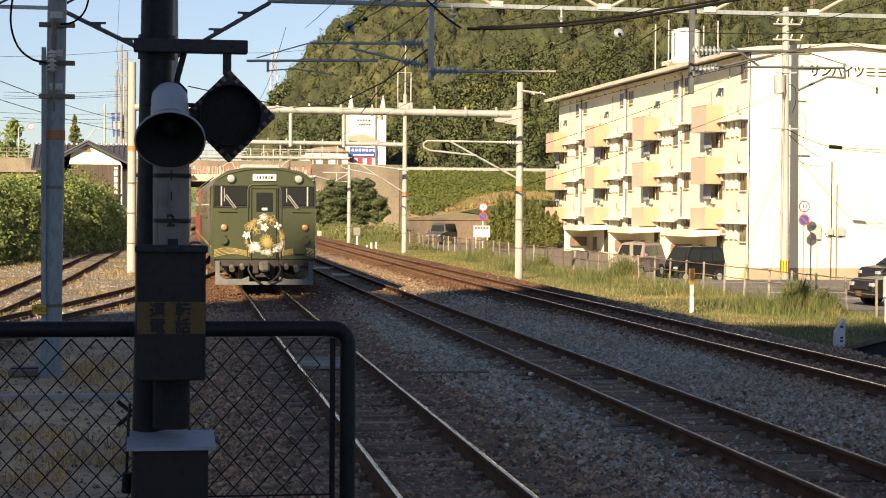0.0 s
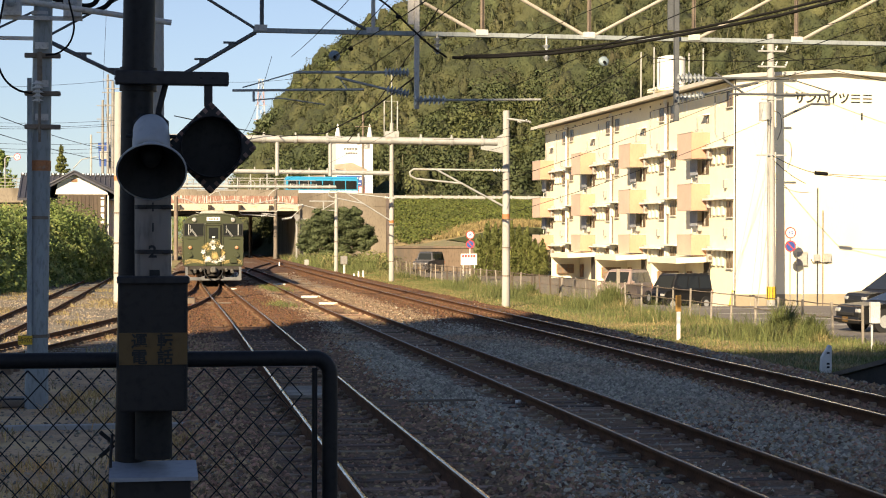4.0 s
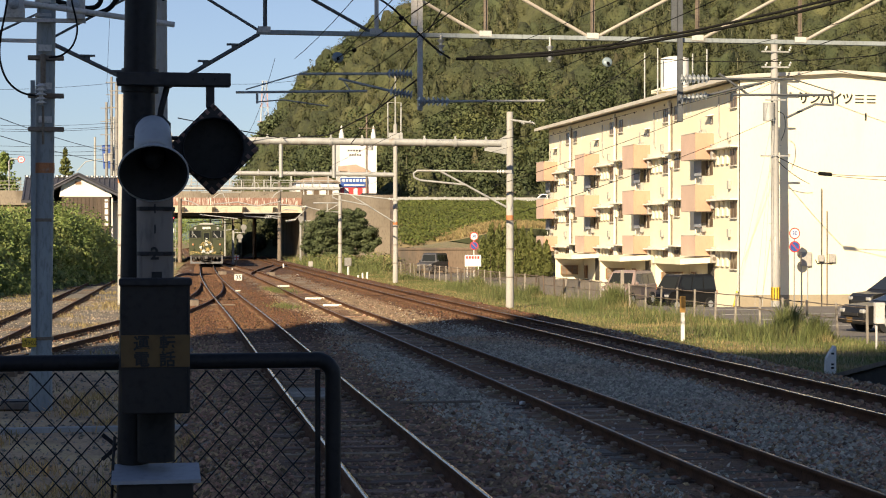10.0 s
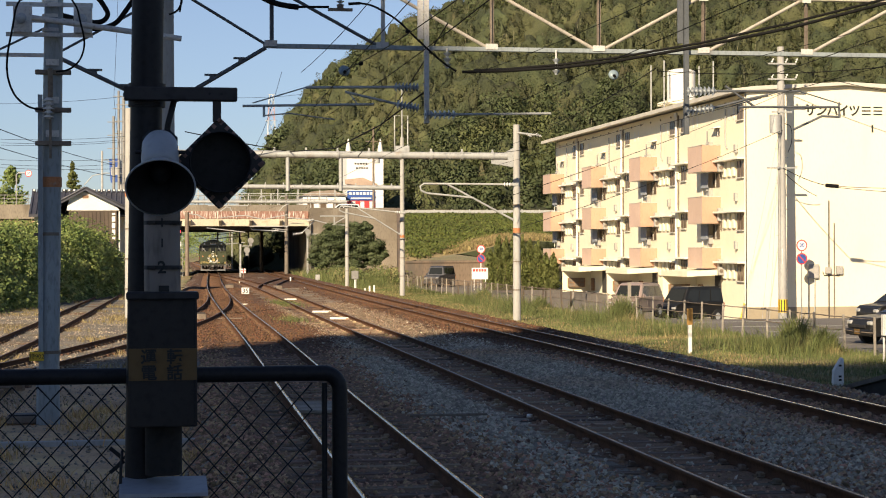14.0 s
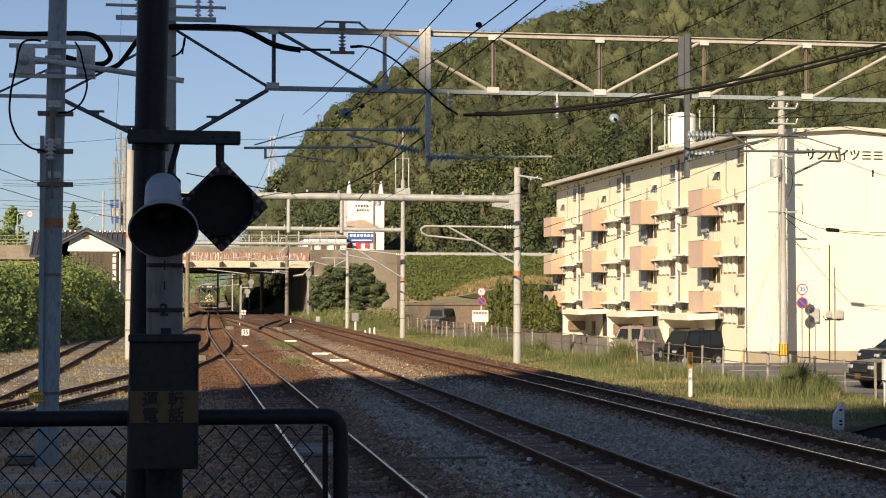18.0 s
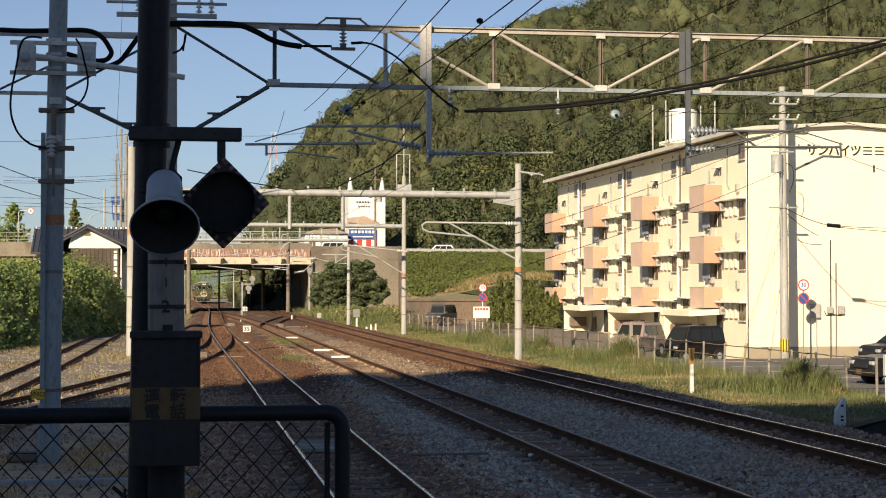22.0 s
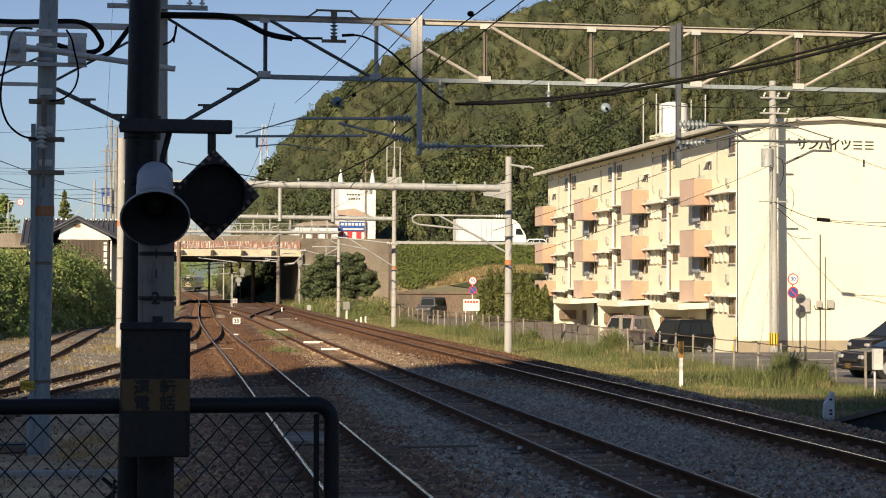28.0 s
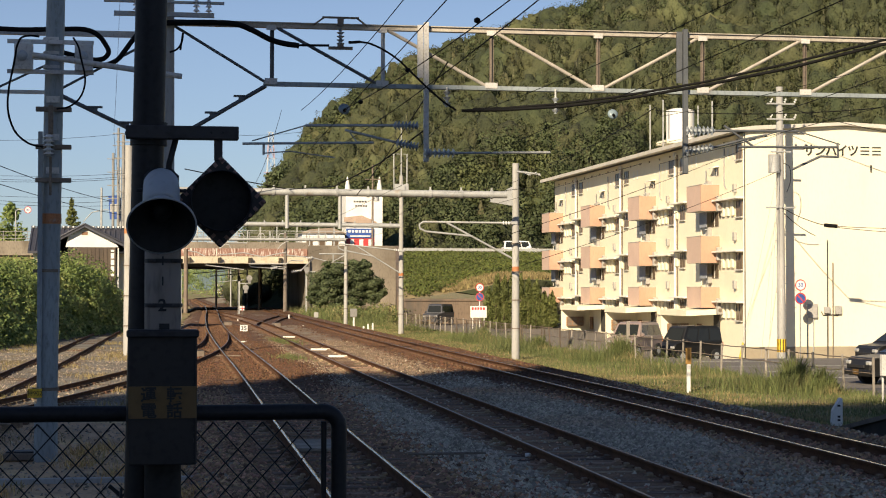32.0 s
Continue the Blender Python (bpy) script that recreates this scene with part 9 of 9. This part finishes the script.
# tall weed clumps along the car park fence
for k, (q, w, h) in enumerate((((18.05, 66.3, -0.37), 1.2, 1.1), ((18.0, 47.6, -0.37), 1.0, 1.0), ((17.6, 44.6, -0.37), 0.8, 0.8), ((17.9, 80.0, -0.37), 0.8, 0.7), ((17.9, 94.0, -0.37), 0.8, 0.8))):
    t = thing("weed_clump", "tall green weed clump against the car park fence", "weeds", (q[0], q[1], q[2] - 0.05), group="weed clumps")
    rg2 = np.random.default_rng(90 + k)
    nb = int(1500 * w)
    pts = np.stack([rg2.normal(0, 0.3 * w, nb), rg2.normal(0, 0.45 * w, nb), np.zeros(nb)], 1)
    part("foliage", blade_mesh("foliage", pts, h * np.exp(-(pts[:, 0] ** 2 + pts[:, 1] ** 2) / (0.6 * w) ** 2) * 0.75 + 0.1, 0.011, 90 + k, 0.6), "grass", t)
    part("stems", MB().tube([(0, 0, 0), (0.05, 0, h * 0.8)], 0.012, 5).tube([(0.1, 0, 0), (0.3 * w, 0.1, h * 0.7)], 0.01, 5).tube([(-0.1, 0, 0), (-0.3 * w, 0, h * 0.75)], 0.01, 5), "bark", t)

# ---- vehicles ----
M["car_glass"] = glass_mat("car_glass", (0.02, 0.022, 0.02), 0.1)
M["car_glass"].node_tree.nodes["Principled BSDF"].inputs["Specular IOR Level"].default_value = 0.4
def vehicle(name, label, cat, paint, L, W, H, nose, hood, rake, tail=0.12, sill=0.25, wheel=0.28, group="", windows=3, belt=0.55, loc=(0, 0, 0), rz=0.0):
    """A small road vehicle: front towards -x, z = 0 at the ground."""
    t = thing(name, label, cat, loc, rz, group)
    zb = H * belt
    h0, x0, x1 = -L / 2, -L / 2 + hood, L / 2 - 0.03
    prof = [(h0 + 0.07, sill), (h0, sill + 0.12), (h0 + 0.01, zb * 0.66), (h0 + 0.07, zb * 0.84), (h0 + 0.2, zb * 0.93), (x0, zb), (x0 + rake, H - 0.09), (x0 + rake + 0.2, H - 0.02), ((x0 + x1) / 2 + 0.2, H),
            (x1 - tail - 0.16, H - 0.025), (x1 - tail, H - 0.11), (x1, zb), (L / 2, zb * 0.8), (L / 2, sill + 0.12), (L / 2 - 0.07, sill)]

    def half(x, z):
        """Half the width: drawn in above the waist, at the sill and round the corners."""
        w = W / 2 - (0.02 + 0.13 * (z - zb) / (H - zb) if z > zb else 0.05 * max(0, 1 - (z - sill) / 0.2))
        return w * (1 - 0.14 * max(0, (h0 + 0.45 - x) / 0.45) ** 2 - 0.07 * max(0, (x - L / 2 + 0.3) / 0.3) ** 2)

    n = len(prof)
    vs = []
    for k, grow in ((-1.0, 0.965), (-0.92, 1.0), (0.92, 1.0), (1.0, 0.965)):
        vs += [(x * grow, k * half(x, z), zb + (z - zb) * grow) for x, z in prof]
    m = MB().add(vs, [(j * n + i, j * n + (i + 1) % n, (j + 1) * n + (i + 1) % n, (j + 1) * n + i) for j in range(3) for i in range(n)])
    for o in (0, 3 * n):
        m.add(vs, [tuple(o + i for i in range(5, 12)), tuple(o + i for i in (*range(6), *range(11, n)))])
    part("body", m, paint, t, "painted body shell")
    part("roof_gutter", MB().tube([(x0 + rake + 0.1, -half(0, H) * 0.97, H - 0.02), (x1 - tail - 0.1, -half(0, H) * 0.97, H - 0.02)], 0.015, 5).tube([(x0 + rake + 0.1, half(0, H) * 0.97, H - 0.02), (x1 - tail - 0.1, half(0, H) * 0.97, H - 0.02)], 0.015, 5), "rubber", t)

    def slab(q, off):
        q2 = [(p[0] + off[0], p[1] + off[1], p[2] + off[2]) for p in q]
        return MB().add(list(q) + q2, [(3, 2, 1, 0), (4, 5, 6, 7), (0, 1, 5, 4), (1, 2, 6, 5), (2, 3, 7, 6), (3, 0, 4, 7)])

    def across(xa, za, xb, zb2, k):
        return [(xa, -k * half(xa, za), za), (xa, k * half(xa, za), za), (xb, k * half(xb, zb2), zb2), (xb, -k * half(xb, zb2), zb2)]

    dz = H - 0.09 - zb
    part("windscreen", slab(across(x0 + rake * 0.1, zb + dz * 0.1, x0 + rake * 0.92, zb + dz * 0.92, 0.84), (-0.012, 0, 0.012)), "car_glass", t, "reflecting windscreen")
    part("rear_window", slab(across(x1 - tail * 0.15, zb + dz * 0.15, x1 - tail * 0.9, zb + dz * 0.9, 0.8), (0.012, 0, 0.006)), "train_glass", t)
    for s in (-1, 1):
        for k in range(windows):
            z0, z1 = zb + 0.05, H - 0.16
            lo = lambda u: x0 + 0.2 + (x1 - 0.12 - x0 - 0.2) * u
            hi = lambda u: x0 + rake * 0.86 + 0.16 + (x1 - tail - 0.14 - x0 - rake * 0.86 - 0.16) * u
            u0, u1 = k / windows + 0.015, (k + 1) / windows - 0.015
            q = [(lo(u0), s * half(lo(u0), z0), z0), (lo(u1), s * half(lo(u1), z0), z0), (hi(u1), s * half(hi(u1), z1), z1), (hi(u0), s * half(hi(u0), z1), z1)]
            part("side_window", slab(q, (0, s * 0.008, 0.001)), "car_glass", t)
        part("door_handle", MB().box((0.1, s * (W / 2 + 0.004), zb - 0.09), (0.16, 0.02, 0.03), None, 0.006), paint, t)
        part("sill_strip", MB().span(h0 + nose + wheel, L / 2 - nose - wheel, s * (W / 2 - 0.03), s * (W / 2 + 0.004), sill, sill + 0.06, 0.01), "rubber", t)
        hl = part("headlight", MB().box((-L / 2 + 0.06, s * (W / 2 * 0.70), zb * 0.74), (0.14, 0.26, 0.13), None, 0.03), "lamp_glass", t)
        part("tail_light", MB().box((L / 2 - 0.02, s * (W / 2 - 0.1), zb * 0.85), (0.08, 0.14, 0.25), None, 0.02), "tail_lamp", t)
        part("mirror", MB().box((x0 + rake * 0.5, s * (W / 2 + 0.07), zb + 0.08), (0.1, 0.16, 0.14), None, 0.03), paint, t)
        for x in (-L / 2 + nose, L / 2 - nose * 0.95):
            part("wheel_arch", MB().cyl((x, s * (W / 2 - 0.2), wheel * 1.02), (x, s * (W / 2 + 0.003), wheel * 1.02), wheel * 1.17, n=20), "rubber", t)
            wh = part("wheel", MB().cyl((x, s * (W / 2 - 0.16), wheel), (x, s * (W / 2 + 0.008), wheel), wheel, n=20), "rubber", t)
            part("rim", MB().cyl((x, s * (W / 2 - 0.01), wheel), (x, s * (W / 2 + 0.016), wheel), wheel * 0.62, n=14), "galv", wh)
    part("bumper", MB().box((-L / 2 - 0.01, 0, sill + 0.12), (0.12, W * 0.94, 0.18), None, 0.04), paint, t)
    part("plate_bar", MB().box((-L / 2 - 0.075, 0, sill + 0.14), (0.012, 0.33, 0.16)), "sign_yellow", t)
    part("grille", MB().box((-L / 2 - 0.02, 0, zb * 0.62), (0.05, W * 0.5, 0.1), None, 0.01), "rubber", t)
    return t


vehicle("parked_van", "boxy black kei van parked before the flats", "van", "car_black", 3.4, 1.48, 1.78, 0.55, 0.5, 0.42, 0.06, belt=0.55, loc=(26.8, 85.5, -1.235), rz=27)
vehicle("parked_car", "dusty pink small car parked before the flats", "car", "car_pink", 3.4, 1.48, 1.65, 0.6, 0.7, 0.45, 0.25, belt=0.58, loc=(23.0, 82.0, -0.835), rz=49)
vehicle("parked_car", "glossy black hatchback parked on the asphalt", "car", "car_black", 4.3, 1.7, 1.5, 0.85, 1.05, 1.35, 0.45, belt=0.6, loc=(24.2, 53.2, -0.60), rz=8, wheel=0.33)
vehicle("parked_car", "black people carrier parked behind a black car", "car", "car_black", 4.4, 1.7, 1.75, 0.8, 0.8, 1.0, 0.25, belt=0.55, loc=(28.3, 62.3, -0.60), rz=9, wheel=0.31)
vehicle("parked_car", "dark boxy off-road car by the retaining wall", "car", "car_grey", 3.3, 1.48, 1.7, 0.55, 0.85, 0.2, 0.06, belt=0.58, loc=(23.6, 143, -0.60), rz=56)

LANE_L, LANE_R = BY + 9.2, BY + 4.6
ROAD_Z = 6.02
PX = lambda x, Y: Y * math.tan(radians(9.373) + math.atan((x - 784) / 3144.4))
moving = []


def on_road(ob, t0, x0, v, lane, flip):
    """Runs along the road at speed v, passing x0 at t0."""
    ob.location.z = ROAD_Z
    moving.append((ob, t0, x0, v, lane, flip))


def bus():
    t = thing("city_bus", "bright cyan and white city bus on the road", "bus")
    part("lower_body", MB().box((0, 0, 0.85), (8.2, 2.4, 1.15), None, 0.06), "car_white", t, "white lower body")
    part("upper_body", MB().box((0, 0, 2.1), (8.2, 2.38, 1.36), None, 0.08), "cyan", t, "cyan upper body")
    part("roof", MB().box((0, 0, 2.86), (8.0, 2.2, 0.24), None, 0.08), "cyan", t)
    for s in (-1, 1):
        for k in range(6):
            part("side_window", MB().box((-3.3 + 1.3 * k, s * 1.195, 2.05), (1.2, 0.02, 0.95), None, 0.005), "train_glass", t)
        for x in (-2.4, 2.3):
            part("wheel", MB().cyl((x, s * 0.95, 0.48), (x, s * 1.215, 0.48), 0.48, n=20), "rubber", t)
    for x in (-4.1, 4.1):
        part("end_window", MB().box((x, 0, 2.0), (0.03, 2.0, 1.1), None, 0.005), "train_glass", t)
    return t


def truck():
    t = thing("box_truck", "large white box truck on the road", "truck")
    part("cargo_box", MB().box((-1.1, 0, 2.25), (6.4, 2.3, 2.5), None, 0.03), "car_white", t, "white ribbed cargo box")
    for k in range(12):
        part("rib", MB().box((-4.2 + 0.56 * k, -1.16, 2.25), (0.04, 0.02, 2.4)), "car_silver", t)
    part("cab", MB().prism([(2.25, 0.5), (2.25, 2.75), (3.1, 2.75), (3.75, 1.75), (3.85, 0.5)], -1.1, 1.1, "y"), "car_white", t, "white cab")
    part("deflector", MB().prism([(2.2, 2.76), (2.2, 3.5), (2.6, 3.4), (3.2, 2.76)], -1.0, 1.0, "y"), "car_white", t)
    for s in (-1, 1):
        part("side_window", MB().prism([(2.6, 1.75), (2.6, 2.45), (3.15, 2.45), (3.5, 1.75)], s * 1.09, s * 1.112, "y"), "train_glass", t)
        for x in (3.0, -2.4, -3.3):
            part("wheel", MB().cyl((x, s * 0.85, 0.45), (x, s * 1.12, 0.45), 0.45, n=20), "rubber", t)
    part("windscreen", MB().prism([(3.2, 2.6), (3.72, 1.78), (3.76, 1.8), (3.24, 2.62)], -1.0, 1.0, "y"), "train_glass", t)
    part("frame", MB().box((-0.5, 0, 0.75), (8.0, 1.0, 0.3)), "under", t)
    return t


on_road(bus(), 5.5, PX(864, LANE_R), 11.7, LANE_R, True)
on_road(truck(), 27.5, PX(800, LANE_R), 11.9, LANE_R, False)
on_road(vehicle("moving_van", "white van driving on the road", "van", "car_white", 3.9, 1.6, 1.85, 0.6, 0.6, 0.35, 0.1), 31.5, PX(839, LANE_R), 11.6, LANE_R, True)
for nm, lb, ct, pt, dims, t0, px_, v in (
    ("moving_car", "white estate car driving on the road", "car", "car_white", (4.4, 1.7, 1.5, 0.8, 1.1, 0.7, 0.3), 11.0, 803, -11.9),
    ("moving_car", "silver car driving on the road", "car", "car_silver", (4.3, 1.7, 1.5, 0.8, 1.1, 0.7, 0.4), 11.0, 850, -12.4),
    ("moving_car", "white people carrier driving on the road", "car", "car_white", (4.4, 1.7, 1.75, 0.8, 0.9, 0.9, 0.2), 13.0, 786, -11.6),
    ("moving_car", "white low car driving on the road", "car", "car_white", (4.4, 1.7, 1.45, 0.8, 1.1, 0.8, 0.5), 17.0, 812, -11.3),
    ("moving_van", "white small van driving on the road", "van", "car_white", (3.6, 1.5, 1.8, 0.6, 0.6, 0.4, 0.1), 20.5, 822, -10.4),
    ("moving_car", "white hatchback driving on the road", "car", "car_white", (4.0, 1.7, 1.5, 0.8, 1.0, 0.7, 0.3), 21.5, 868, -12.2),
    ("moving_van", "white delivery van driving on the road", "van", "car_white", (4.2, 1.7, 1.9, 0.7, 0.5, 0.5, 0.1), 23.5, 841, -12.6),
    ("moving_car", "dark grey car driving on the road", "car", "car_grey", (4.3, 1.7, 1.5, 0.8, 1.1, 0.7, 0.4), 25.0, 792, -10.2),
    ("moving_van", "white kei van driving on the road", "van", "car_white", (3.4, 1.48, 1.85, 0.55, 0.5, 0.35, 0.08), 28.5, 815, -11.2),
    ("moving_car", "white saloon car driving on the road", "car", "car_white", (4.4, 1.7, 1.45, 0.8, 1.2, 0.7, 0.5), 29.0, 795, -11.0),
    ("moving_car", "dark saloon car driving on the road", "car", "car_black", (4.4, 1.7, 1.45, 0.8, 1.2, 0.7, 0.5), 9.0, 797, -9.0),
):
    on_road(vehicle(nm, lb, ct, pt, *dims), t0, PX(px_, LANE_L), v, LANE_L, False)


def motions():
    walk(car_a, train_rows(0.0))
    walk(car_b, train_rows(21.6))
    for ob, t0, x0, v, lane, flip in moving:
        walk(ob, [(t, pose(x0 + v * (t - t0), lane, ROAD_Z, 0, 0, 180 if flip else 0)) for t in range(0, 33, 4)])


motions()
